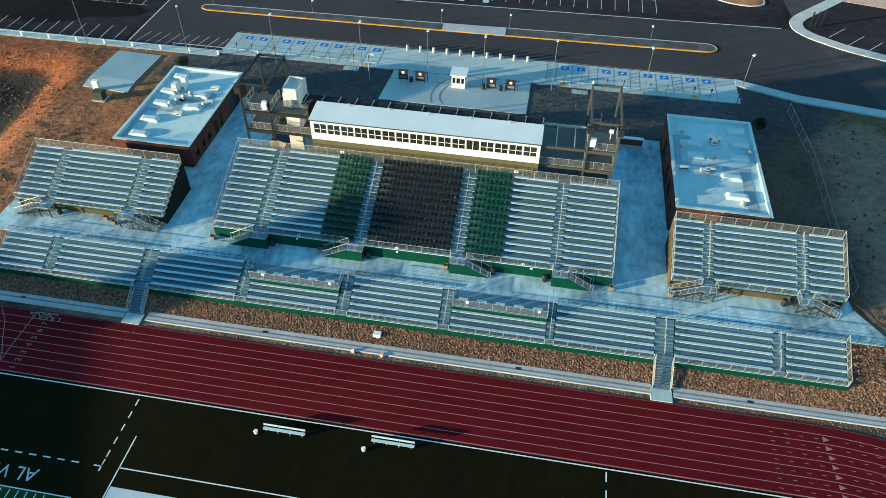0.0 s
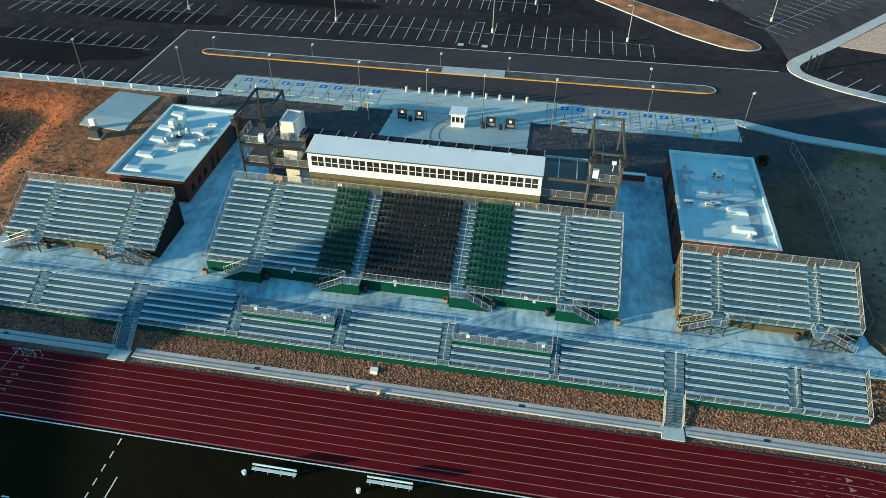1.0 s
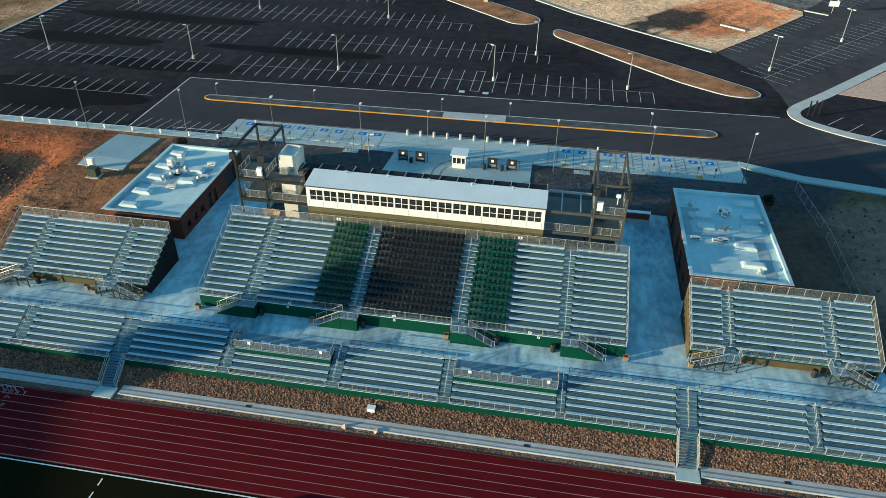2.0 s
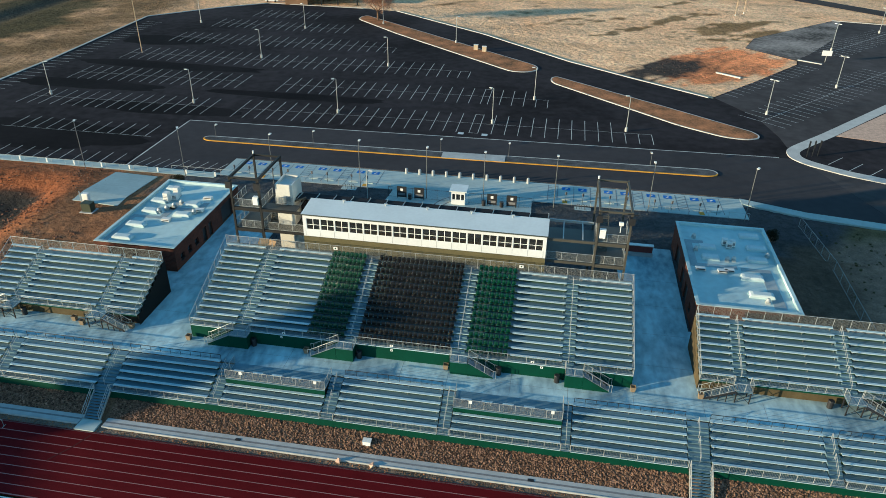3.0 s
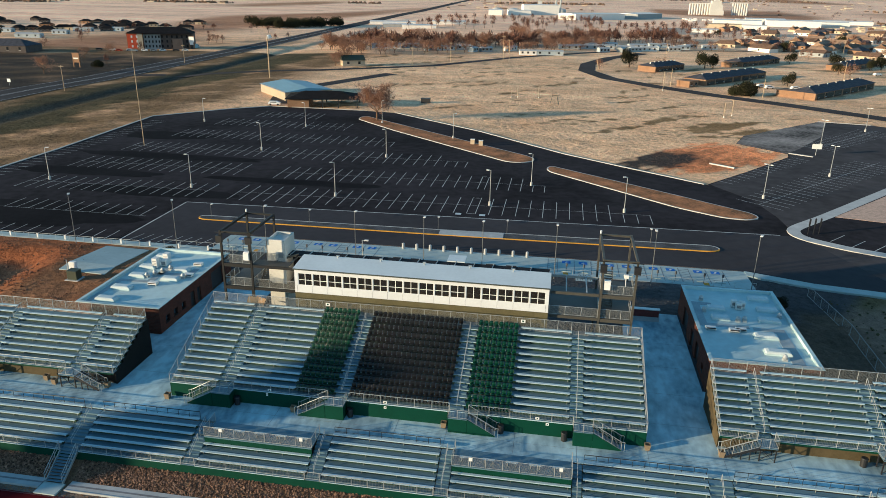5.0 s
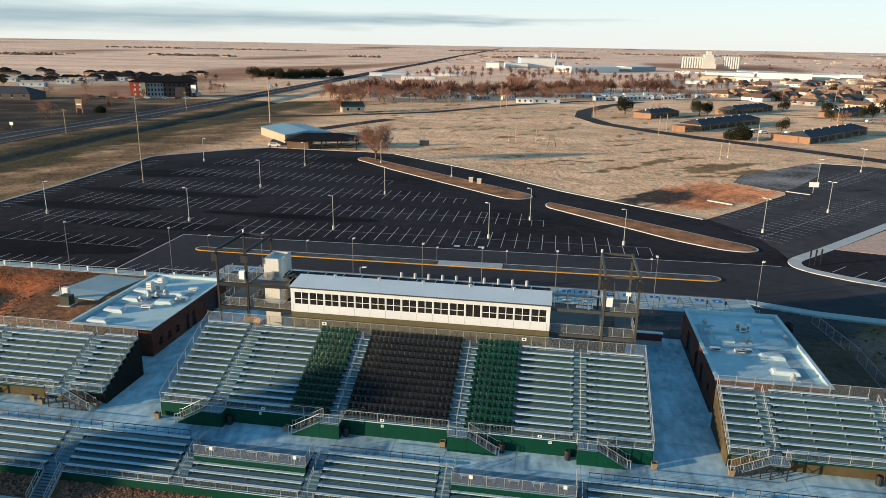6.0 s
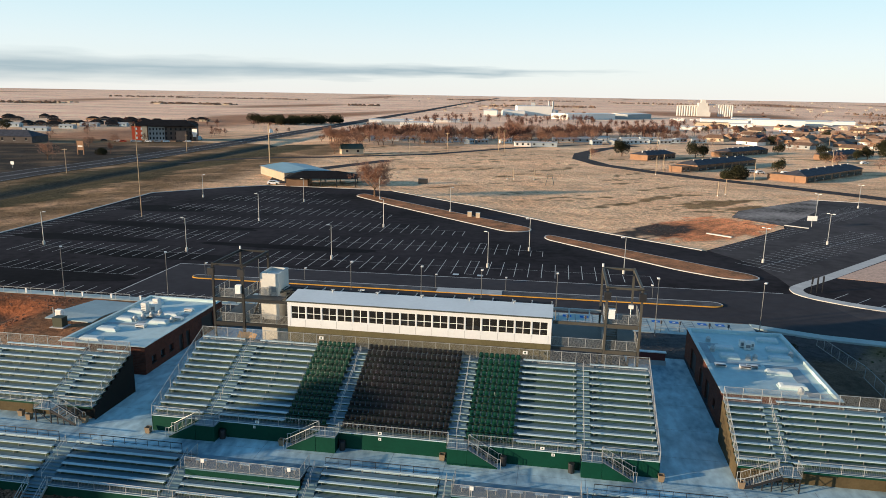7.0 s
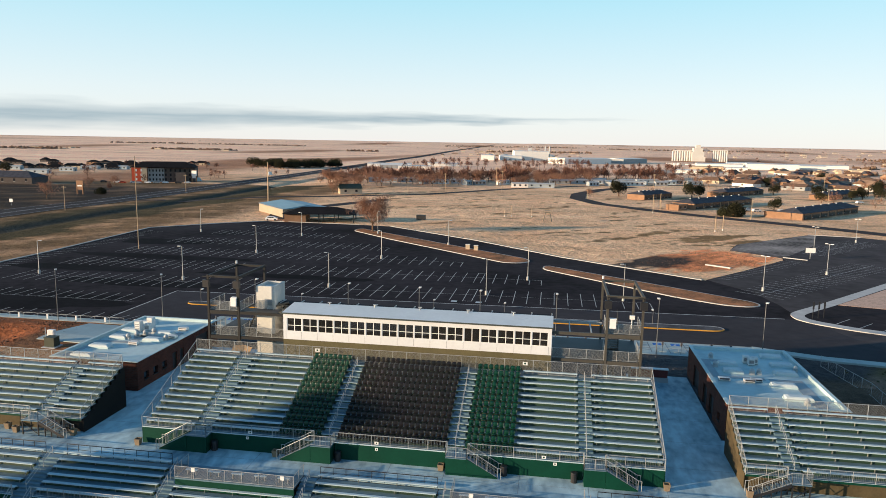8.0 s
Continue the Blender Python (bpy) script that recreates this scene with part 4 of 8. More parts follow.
def side_stand(x0, x1, aisles, flights, label, y0=60.75, skirt="tan_skirt"):
    s = thing("side_grandstand", ((x0 + x1) / 2, 64.5, PLAZA), label, "grandstand", "side grandstands")
    rows, d, r, z0 = 9, 0.80, 0.375, 2.42
    cuts = [x0 + 0.05] + [q for a in aisles for q in a] + [x1 - 0.05]
    seating(s, x0, x1, y0, z0, rows, d, r, [(cuts[k], cuts[k + 1]) for k in range(0, len(cuts), 2)], aisles)
    for a, b in aisles:
        aisle_rail(s, (a + b) / 2, y0, z0, rows, d, r)
    part("top_stripe", Geo().box(x0, x1, y0 - 0.02, y0 + 0.02, z0 - 0.22, z0 - 0.02), "green", s, "green edge board")
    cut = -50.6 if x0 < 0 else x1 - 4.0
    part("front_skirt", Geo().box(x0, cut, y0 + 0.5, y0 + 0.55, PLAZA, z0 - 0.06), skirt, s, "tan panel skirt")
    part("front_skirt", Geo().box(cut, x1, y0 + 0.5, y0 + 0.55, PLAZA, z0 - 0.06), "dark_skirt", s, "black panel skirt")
    yb, zb = y0 + rows * d, z0 + rows * r
    part("back_skirt", Geo().box(x0, x1, yb, yb + 0.05, PLAZA, zb - 0.5), skirt, s)
    for x in (x0, x1):
        # Left stand's east side: its shade is put into the near-black sheet.
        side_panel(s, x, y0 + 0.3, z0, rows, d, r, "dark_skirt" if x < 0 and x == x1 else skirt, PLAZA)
        side_fence(s, x, y0, z0, rows, d, r)
    fence("fence", s, [(x0, yb + 0.02, zb - 0.375), (x1, yb + 0.02, zb - 0.375)], 1.45, 1.75)
    ends = sorted(q for f in flights for q in f[:2])
    for a, b in ((x0, ends[0]), (ends[1], ends[2]), (ends[3], x1)):
        picket_rail(s, (a, y0 + 0.03, z0), (b, y0 + 0.03, z0), 0.95, 1.75)
    for a, b, foot in flights:
        part("landing", Geo().box(a, b, y0 - 1.35, y0, z0 - 0.06, z0), "alu_deck", s)
        top = a if foot < a else b
        stair(s, top, foot, y0 - 1.35, y0 - 0.15, z0, PLAZA, None, True)
        picket_rail(s, (a, y0 - 1.32, z0), (b, y0 - 1.32, z0), 1.0, 0.9)
        shut = b if foot < a else a
        picket_rail(s, (shut, y0 - 1.32, z0), (shut, y0, z0), 1.0, 1.2)
        for x in (a + 0.1, b - 0.1):
            for y in (y0 - 1.25, y0 - 0.1):
                part("landing_leg", Geo().box(x - 0.05, x + 0.05, y - 0.05, y + 0.05, PLAZA, z0 - 0.06), "black", s)
        part("brace", Geo().beam((a + 0.1, y0 - 1.25, PLAZA + 0.1), (b - 0.1, y0 - 1.25, z0 - 0.2), 0.04, 0.04).beam((b - 0.1, y0 - 1.25, PLAZA + 0.1), (a + 0.1, y0 - 1.25, z0 - 0.2), 0.04, 0.04), "black", s)
    return s


side_stand(-65.7, -45.4, ((-61.8, -60.5), (-50.8, -49.3)), ((-62.0, -60.3, -65.3), (-51.0, -49.1, -46.4)), "aluminium side grandstand with nine bench rows and open-legged stairs", 60.45)
side_stand(17.6, 37.0, ((21.05, 22.4), (31.7, 33.1)), ((21.0, 22.6, 17.9), (31.7, 33.4, 36.2)), "aluminium side grandstand with nine bench rows beside the brick building")

# ---- lower stand, down the slope ----
LD, LR, LROWS, LY = 0.755, 0.36, 6, 51.35
LZ = PLAZA - LR * (LROWS - 1)


def lower_block(x0, x1, rows, label, first=None):
    s = thing("lower_bleacher", ((x0 + x1) / 2, 53.5, land(0, 52)), label, "bleacher", "lower bleachers")
    seating(s, x0, x1, LY, LZ, rows, LD, LR, ((x0 + 0.03, x1 - 0.03),), ())
    part("front_wall", Geo().box(x0, x1, LY, LY + 0.06, LZ - 1.25, LZ - 0.05), "green", s, "green steel front wall")
    picket_rail(s, (x0, LY + 0.05, LZ), (x1, LY + 0.05, LZ), 0.85, 1.55)
    if rows == LROWS:
        y = LY + LROWS * LD + 0.15
        g = Geo().tube((x0 + 0.1, y, PLAZA + 1.0), (x1 - 0.1, y, PLAZA + 1.0), 0.036).tube((x0 + 0.1, y, PLAZA + 0.5), (x1 - 0.1, y, PLAZA + 0.5), 0.02)
        c = round((x1 - x0) / 1.15)
        for k in range(c + 1):
            q = x0 + 0.1 + (x1 - x0 - 0.2) * k / c
            g.tube((q, y, PLAZA), (q, y, PLAZA + 1.0), 0.024, 5)
        part("back_rail", g, "dark_steel", s, "dark steel back rail")
    return s


def lower_aisle(x0, x1, ramp=False):
    s = thing("lower_aisle", ((x0 + x1) / 2, 53.5, land(0, 52)), "aluminium aisle steps with a centre handrail between bleachers", "steps", "lower aisles")
    for i in range(LROWS):
        y, z = LY + LD * i, LZ + LR * i
        part("tread", Geo().box(x0 + 0.02, x1 - 0.02, y, y + LD - 0.01, z - 0.05, z).box(x0 + 0.02, x1 - 0.02, y + 0.06, y + 0.09, z - LR, z - 0.05), "alu_deck", s)
        if i < LROWS - 1:
            part("half_step", Geo().box(x0 + 0.04, x1 - 0.04, y + LD * 0.5, y + LD, z, z + LR / 2), "alu_deck", s)
    part("front_wall", Geo().box(x0 - 0.05, x1 + 0.05, LY - 0.01, LY + 0.05, LZ - 1.25, LZ - LR - 0.01 if ramp else LZ - 0.06), "green", s, "green steel front wall")
    aisle_rail(s, (x0 + x1) / 2, LY, LZ, LROWS, LD, LR, 3)
    if not ramp:
        picket_rail(s, (x0, LY + 0.05, LZ), (x1, LY + 0.05, LZ), 0.85, 1.5)


SIX = "aluminium bleacher with six bench rows above the river rock"
for a, b in ((-64.3, -58.0), (-56.5, -45.8), (-43.8, -33.05), (-19.2, -8.55), (4.75, 15.85), (18.05, 28.6), (30.0, 36.4)):
    s = lower_block(a, b, 6, SIX)
    if a < -64 or b > 36:
        side_fence(s, a - 0.08 if a < -64 else b + 0.08, LY, LZ, LROWS, LD, LR)
for a, b in ((-57.95, -56.55), (-33.0, -31.65), (-20.65, -19.25), (-8.5, -7.25), (3.8, 4.7), (28.65, 29.95)):
    lower_aisle(a, b)
for a, b in ((-45.75, -43.85), (15.9, 18.0)):
    lower_aisle(a, b, True)
for a, b in ((-31.6, -20.7), (-7.2, 3.75)):
    s = lower_block(a, b, 3, "short bleacher with three bench rows under an accessible viewing deck")
    y = LY + 3 * LD
    part("deck_wall", Geo().box(a, b, y + 0.05, y + 0.12, LZ + 2 * LR, PLAZA - 0.02), "green", s, "green steel wall under the viewing deck")
    part("viewing_deck", Geo().box(a, b, y, 56.15, PLAZA - 0.12, PLAZA + 0.004), "alu_deck", s)
    fence("fence", s, [(a, 56.1, PLAZA), (a, y + 0.08, PLAZA), (b, y + 0.08, PLAZA), (b, 56.1, PLAZA)], 1.05, 1.55)
    for k in range(5):
        x = a + 1.2 + (b - a - 2.4) * k / 4
        t = thing("companion_bench", (x, y + 0.85, PLAZA), "small aluminium companion bench on the viewing deck", "bench", "companion benches")
        part("seat", Geo().box(x - 0.55, x + 0.55, y + 0.72, y + 1.0, PLAZA + 0.41, PLAZA + 0.45), "alu", t)
        for q in (x - 0.4, x + 0.4):
            part("leg", Geo().box(q - 0.03, q + 0.03, y + 0.76, y + 0.96, PLAZA, PLAZA + 0.41), "galv", t)
    for x in (a + 1.75, b - 1.0):
        t = thing("deck_sign", (x, y + 0.15, PLAZA), "small blank white sign on the deck fence", "sign", "deck signs")
        part("board", Geo().box(x - 0.16, x + 0.16, y + 0.02, y + 0.04, PLAZA + 0.65, PLAZA + 1.02), "white", t)
        part("clip", Geo().box(x - 0.03, x + 0.03, y + 0.04, y + 0.08, PLAZA, PLAZA + 0.9), "galv", t)

for x0, x1 in ((-45.7, -43.9), (16.0, 17.95)):
    s = thing("track_stair", ((x0 + x1) / 2, 49.5, TRACK), "aluminium stair with tall side rails from bleachers to the track", "stair", "track stairs")
    n_steps = 10
    for k in range(n_steps):
        z = LZ - (LZ - TRACK - 0.15) * (k + 1) / (n_steps + 1)
        y = LY - 2.55 * (k + 0.5) / n_steps
        part("step", Geo().box(x0, x1, y - 0.14, y + 0.14, z - 0.04, z), "alu_deck", s)
    for x in (x0, x1):
        part("stringer", Geo().beam((x, LY, LZ - 0.1), (x, LY - 2.6, TRACK + 0.15), 0.06, 0.28), "galv", s)
        up = Vector((0, 0, 0.95))
        a, b = Vector((x, LY, LZ)), Vector((x, LY - 2.6, TRACK + 0.2))
        g = Geo().tube(a + up, b + up, 0.03).tube(a + up * 0.6, b + up * 0.6, 0.025)
        for k in range(4):
            q = a + (b - a) * k / 3
            g.tube(q, q + up, 0.03, 5)
        part("handrail", g, "galv", s)
    part("landing", Geo().box(x0 - 0.2, x1 + 0.2, 47.25, 48.85, TRACK - 0.1, TRACK + 0.12), "pad", s, "pale concrete landing")

# Railing round the paving's east corner
pr = thing("plaza_rail", (39.5, 58.5, PLAZA), "dark steel guard rail along the plaza edge", "railing")
for a, b in (((36.6, 56.3), (40.4, 56.3)), ((41.2, 57.3), (38.4, 61.0)), ((38.4, 61.0), (37.3, 69.5))):
    picket_rail(pr, (*a, PLAZA), (*b, PLAZA), 1.05, 1.4, "dark_steel", 0)

# ---- press box ----
PX0, PX1, PY0, PY1, PZ0, PZ1 = -28.75, 0.62, 72.2, 75.85, 8.5, 11.35
box = thing("press_box", ((PX0 + PX1) / 2, 74, PZ0), "long cream press box with dark windows atop the stand", "press box")
WZ0, WZ1 = 9.36, 10.86
wins = []
for k in range(16):  # pairs of panes; one bay is a glazed door
    x = PX0 + 0.45 + (PX1 - PX0 - 0.7) * k / 16
    wins.append((x, x + (PX1 - PX0 - 0.7) / 16 - 0.13))
part("floor", Geo().box(PX0, PX1, PY0, PY1, PZ0 - 0.12, PZ0), "cream", box)
part("sill_wall", Geo().box(PX0, PX1, PY0, PY0 + 0.14, PZ0, WZ0), "cream", box)
part("head_wall", Geo().box(PX0, PX1, PY0, PY0 + 0.14, WZ1, PZ1), "cream", box)
edges = [PX0] + [q for w in wins for q in w] + [PX1]
for k in range(0, len(edges), 2):
    part("pier", Geo().box(edges[k], edges[k + 1], PY0, PY0 + 0.14, WZ0, WZ1), "cream", box)
for k, (a, b) in enumerate(wins):
    m = (a + b) / 2
    mid = WZ0 + 0.66
    f = Geo()
    f.v = [(x, y, zz) for y in (PY0 + 0.02, PY0 + 0.1) for i in (0, 0.045) for x, zz in ((a + i, WZ0 + i), (b - i, WZ0 + i), (b - i, WZ1 - i), (a + i, WZ1 - i))]
    for i in range(4):
        j = (i + 1) % 4
        f.f += [(i, j, 4 + j, 4 + i), (8 + j, 8 + i, 12 + i, 12 + j), (4 + i, 4 + j, 12 + j, 12 + i), (j, i, 8 + i, 8 + j)]
    w = part("window", f, "white", box)
    part("mullion", Geo().box(m - 0.04, m + 0.04, PY0 + 0.025, PY0 + 0.095, WZ0 + 0.06, WZ1 - 0.06), "white", w)
    if k != 11:
        part("transom", Geo().box(a + 0.06, m - 0.04, PY0 + 0.03, PY0 + 0.09, mid - 0.03, mid + 0.03).box(m + 0.04, b - 0.06, PY0 + 0.03, PY0 + 0.09, mid - 0.03, mid + 0.03), "white", w)
    part("pane", Geo().box(a + 0.035, m - 0.035, PY0 + 0.05, PY0 + 0.06, WZ0 + 0.03, WZ1 - 0.03), "glass", w).visible_shadow = False
    part("pane", Geo().box(m + 0.035, b - 0.035, PY0 + 0.05, PY0 + 0.06, WZ0 + 0.03, WZ1 - 0.03), "glass", w).visible_shadow = False
g = Geo()
for k in range(17):
    x = PX0 + 0.3 + (PX1 - PX0 - 0.6) * k / 16
    g.box(x - 0.012, x + 0.012, PY0 - 0.006, PY0, PZ0, WZ0 - 0.03)
part("siding_joint", g, "walkpad", box, kind="stuff")
part("end_wall", Geo().box(PX0, PX0 + 0.14, PY0 + 0.14, PY1, PZ0, PZ1 + 0.1), "cream", box)
part("end_wall", Geo().box(PX1 - 0.14, PX1, PY0 + 0.14, PY1, PZ0, PZ1 + 0.1), "cream", box)
# Black rear wall: the room's dimness behind the windows is put into it.
part("rear_wall", Geo().box(PX0 + 0.14, PX1 - 0.14, PY1 - 0.14, PY1, PZ0, PZ1 + 0.1), "black_screen", box, "rear wall blackened for the dim room")
part("counter", Geo().box(PX0 + 0.2, PX1 - 0.2, PY0 + 0.2, PY0 + 0.85, WZ0 - 0.15, WZ0 - 0.1), "plywood", box, "long wooden counter behind the windows")
rg = Geo()
rg.v = [(x, y, z) for x in (PX0 - 0.1, PX1 + 0.1) for y, z in ((PY0 - 0.25, PZ1), (PY1 + 0.1, PZ1 + 0.28), (PY1 + 0.1, PZ1 + 0.4), (PY0 - 0.25, PZ1 + 0.12))]
rg.f = [(0, 1, 2, 3), (7, 6, 5, 4), (0, 4, 5, 1), (1, 5, 6, 2), (2, 6, 7, 3), (3, 7, 4, 0)]
roof = part("roof", rg, "roof_white", box, "pale low-pitched metal roof")
part("fascia", Geo().box(PX0 - 0.12, PX1 + 0.12, PY0 - 0.28, PY0 - 0.25, PZ1 - 0.02, PZ1 + 0.13), "trim_dark", roof, "dark green edge trim")
for x in (-24.5, -19.2, -14.0, -8.6, -3.6):
    part("vent", Geo().tube((x, PY1 - 0.3, PZ1 + 0.3), (x, PY1 - 0.3, PZ1 + 0.62), 0.07, 6).box(x - 0.2, x + 0.2, PY1 - 0.4, PY1 - 0.2, PZ1 + 0.62, PZ1 + 0.7), "galv", roof)

# Walkway behind the press box with its black canopy
cp = thing("rear_canopy", (-14, 77, PZ0), "black rear walkway canopy on pale ribs behind the press box", "canopy")
part("canopy_sheet", Geo().box(-31.0, 0.6, PY1 + 0.12, 77.6, 11.45, 11.5), "black_screen", cp)
part("walkway", Geo().box(PX0, PX1, PY1 + 0.02, 77.5, 7.93, 8.035), "grate", cp)
part("rear_screen", Geo().box(-31.0, 0.6, 77.55, 77.6, 8.05, 11.4), "black_screen", cp)
for k in range(15):
    x = -30.6 + 2.22 * k
    part("rib", Geo().beam((x, PY1 + 0.1, 11.56), (x + 0.12, 77.62, 11.56), 0.07, 0.1).box(x, x + 0.1, 77.62, 77.72, PLAZA, 11.6), "galv", cp)

# ---- the two steel towers ----


def tower(name, x0, x1, y0, y1, top, arm, label, steel):
    """Four posts, two decks, roof frame and loudspeakers; arm: the other end of its beams to the press box."""
    t = thing(name, ((x0 + x1) / 2, (y0 + y1) / 2, PLAZA), label, "tower", "steel towers")
    for x in (x0, x1):
        for y in (y0, y1):
            part("post", Geo().box(x - 0.115, x + 0.115, y - 0.115, y + 0.115, PLAZA - 0.1, top), steel, t)
    for x in (x0, x1):
        part("top_beam", Geo().box(x - 0.12, x + 0.12, y0 + 0.16, y1 - 0.16, top - 0.35, top - 0.05), steel, t)
    for y in (y0, y1):
        part("top_beam", Geo().box(x0 + 0.16, x1 - 0.16, y - 0.1, y + 0.1, top - 0.3, top - 0.05), steel, t)
    for z in (8.05, 10.95):
        d = part("deck", Geo().box(x0 - 0.15, x1 + 0.15, y0 + 0.17, y1 - 0.17 if z < 9 else y0 + 4.2, z - 0.12, z), "grate", t, "grated steel deck")
        part("edge_beam", Geo().box(x0 + 0.16, x1 - 0.16, y0 - 0.12, y0 + 0.16, z - 0.4, z + 0.02), steel, t)
        fence("guard", t, [(x0, y0 + 0.2, z), (x1, y0 + 0.2, z)], 1.05, 1.2)
        fence("guard", t, [(x0, y0 + 0.2, z), (x0, y0 + 4, z)], 1.05, 1.4)
        fence("guard", t, [(x1, y0 + 0.2, z), (x1, y0 + 4, z)], 1.05, 1.4)
    lo, hi = min(arm, x0), max(arm, x1)
    span = (x1 + 0.16, arm) if arm > x1 else (arm, x0 - 0.16)
    part("link_beam", Geo().box(*span, y0 - 0.1, y0 + 0.12, 10.65, 10.97), steel, t, "long beam to the press box")
    part("link_deck", Geo().box(*span, y0 + 0.1, y1 - 0.3, 7.93, 8.05), "grate", t)
    part("link_edge", Geo().box(*span, y0 - 0.05, y0 + 0.1, 7.75, 8.07), steel, t)
    part("rear_beam", Geo().box(*span, 77.5, 77.7, 10.65, 10.95), "galv", t)
    for k in (0.33, 0.75):
        x = span[0] + (span[1] - span[0]) * k
        part("cross_beam", Geo().box(x - 0.06, x + 0.06, y0 + 0.12, 77.5, 10.7, 10.9), "galv", t)
    fence("guard", t, [(span[0], y0 + 0.15, 8.07), (span[1], y0 + 0.15, 8.07)], 1.05, 1.9)
    for x, s in ((x0, -1), (x1, 1)):
        sp = Geo().box(x - 0.35, x + 0.35, y0 - 0.65, y0 - 0.18, top - 1.35, top - 0.5)
        ob = part("loudspeaker", sp, "black", t, "black loudspeaker tilted to the seats")
        part("speaker_bracket", Geo().beam((x - 0.6, y0 - 0.2, top - 0.2), (x + 0.6, y0 - 0.2, top - 0.2), 0.08, 0.08).beam((x, y0 - 0.2, top - 0.2), (x, y0 - 0.45, top - 0.5), 0.06, 0.06), "dark_steel", ob)
    part("lightning_rod", Geo().tube((x0, y1, top), (x0, y1, top + 0.35), 0.12, 8), "white", t)
    return t


tl = tower("left_tower", -38.05, -34.45, 73.3, 80.7, 15.05, PX0 - 0.1, "dark brown steel tower with stairs, decks and loudspeakers", "dark_steel")
tr = tower("right_tower", 6.2, 9.75, 72.65, 81.3, 15.1, PX1 + 0.1, "brown-grey steel tower with decks and loudspeakers", "steel")
# Stair flights inside the towers
for t, x0, x1, ya in ((tl, -34.2, -32.9, 76.0), (tr, 6.6, 7.8, 77.0)):
    for z0, z1, y0, y1 in ((PLAZA, 4.5, ya, ya + 4.2), (4.5, 8.05, ya + 4.2, ya), (8.05, 10.95, ya - 1, ya + 2.8)):
        c = round((z1 - z0) / 0.18)
        for k in range(c):
            y = y0 + (y1 - y0) * (k + 0.5) / c
            z = z0 + (z1 - z0) * (k + 1) / c
            part("stair_step", Geo().box(x0, x1, y - 0.13, y + 0.13, z - 0.05, z), "steel", t)
        for x in (x0, x1):
            part("stair_rail", Geo().tube((x, y0, z0 + 1), (x, y1, z1 + 1), 0.03).beam((x, y0, z0), (x, y1, z1), 0.05, 0.25), "steel", t)
for t, x, y in ((tl, -34.9, 73.25), (tr, 6.8, 72.8)):
    part("camera_housing", Geo().box(x - 0.35, x + 0.3, y - 0.35, y + 0.15, 11.6, 12.5).beam((x, y, 12.5), (x, y, 12.6), 0.7, 0.5), "white", t, "white equipment cabinet")
ob = part("floodlight", Geo().tube((9.0, 75.4, 11.0), (9.0, 75.4, 12.0), 0.06).box(8.75, 9.25, 75.2, 75.5, 12.0, 12.4), "white", tr)

lift = thing("lift_shaft", (-32, 76.7, PLAZA), "beige lift shaft with an open flat top beside the press box", "lift shaft")
part("shaft", Geo().box(-33.1, -30.9, 75.1, 78.3, PLAZA, 13.3), "lift_panel", lift)
for a in ((-33.1, -30.9, 75.1, 75.3), (-33.1, -30.9, 78.1, 78.3), (-33.1, -32.9, 75.3, 78.1), (-31.1, -30.9, 75.3, 78.1)):
    part("parapet", Geo().box(*a, 13.3, 13.62), "lift_panel", lift)
part("panel", Geo().box(-31.75, -31.2, 75.06, 75.1, 11.4, 12.1), "grey_siding", lift, "small grey panel")
part("duct", Geo().beam((-32.3, 75.0, 10.9), (-29.6, 76.2, 11.6), 0.2, 0.2), "steel", lift)
fence("guard", lift, [(-33.1, 74.9, 10.97), (-31.0, 74.9, 10.97)], 1.0, 0.7)
part("lift_deck", Geo().box(-34.4, -30.0, 73.5, 75.05, 10.85, 10.97), "grate", lift)
pl = thing("plywood_stack", (-35.0, 72.2, 7.0), "loose plywood sheets leaning behind the top rail", "plywood")
for k, (x, w, a) in enumerate(((-33.9, 1.1, 20), (-33.2, 1.3, -15), (-34.4, 0.8, 5))):
    g = Geo()
    g.box(-w / 2, w / 2, -0.03, 0.03, 0, 0.8)
    m = pose(x, 71.7 + 0.1 * k, 6.65, -25 - 8 * k, 6 * k, a)
    g.v = [tuple(m @ Vector(q)) for q in g.v]
    part("sheet", g, "plywood", pl)

# ---- the two brick buildings ----


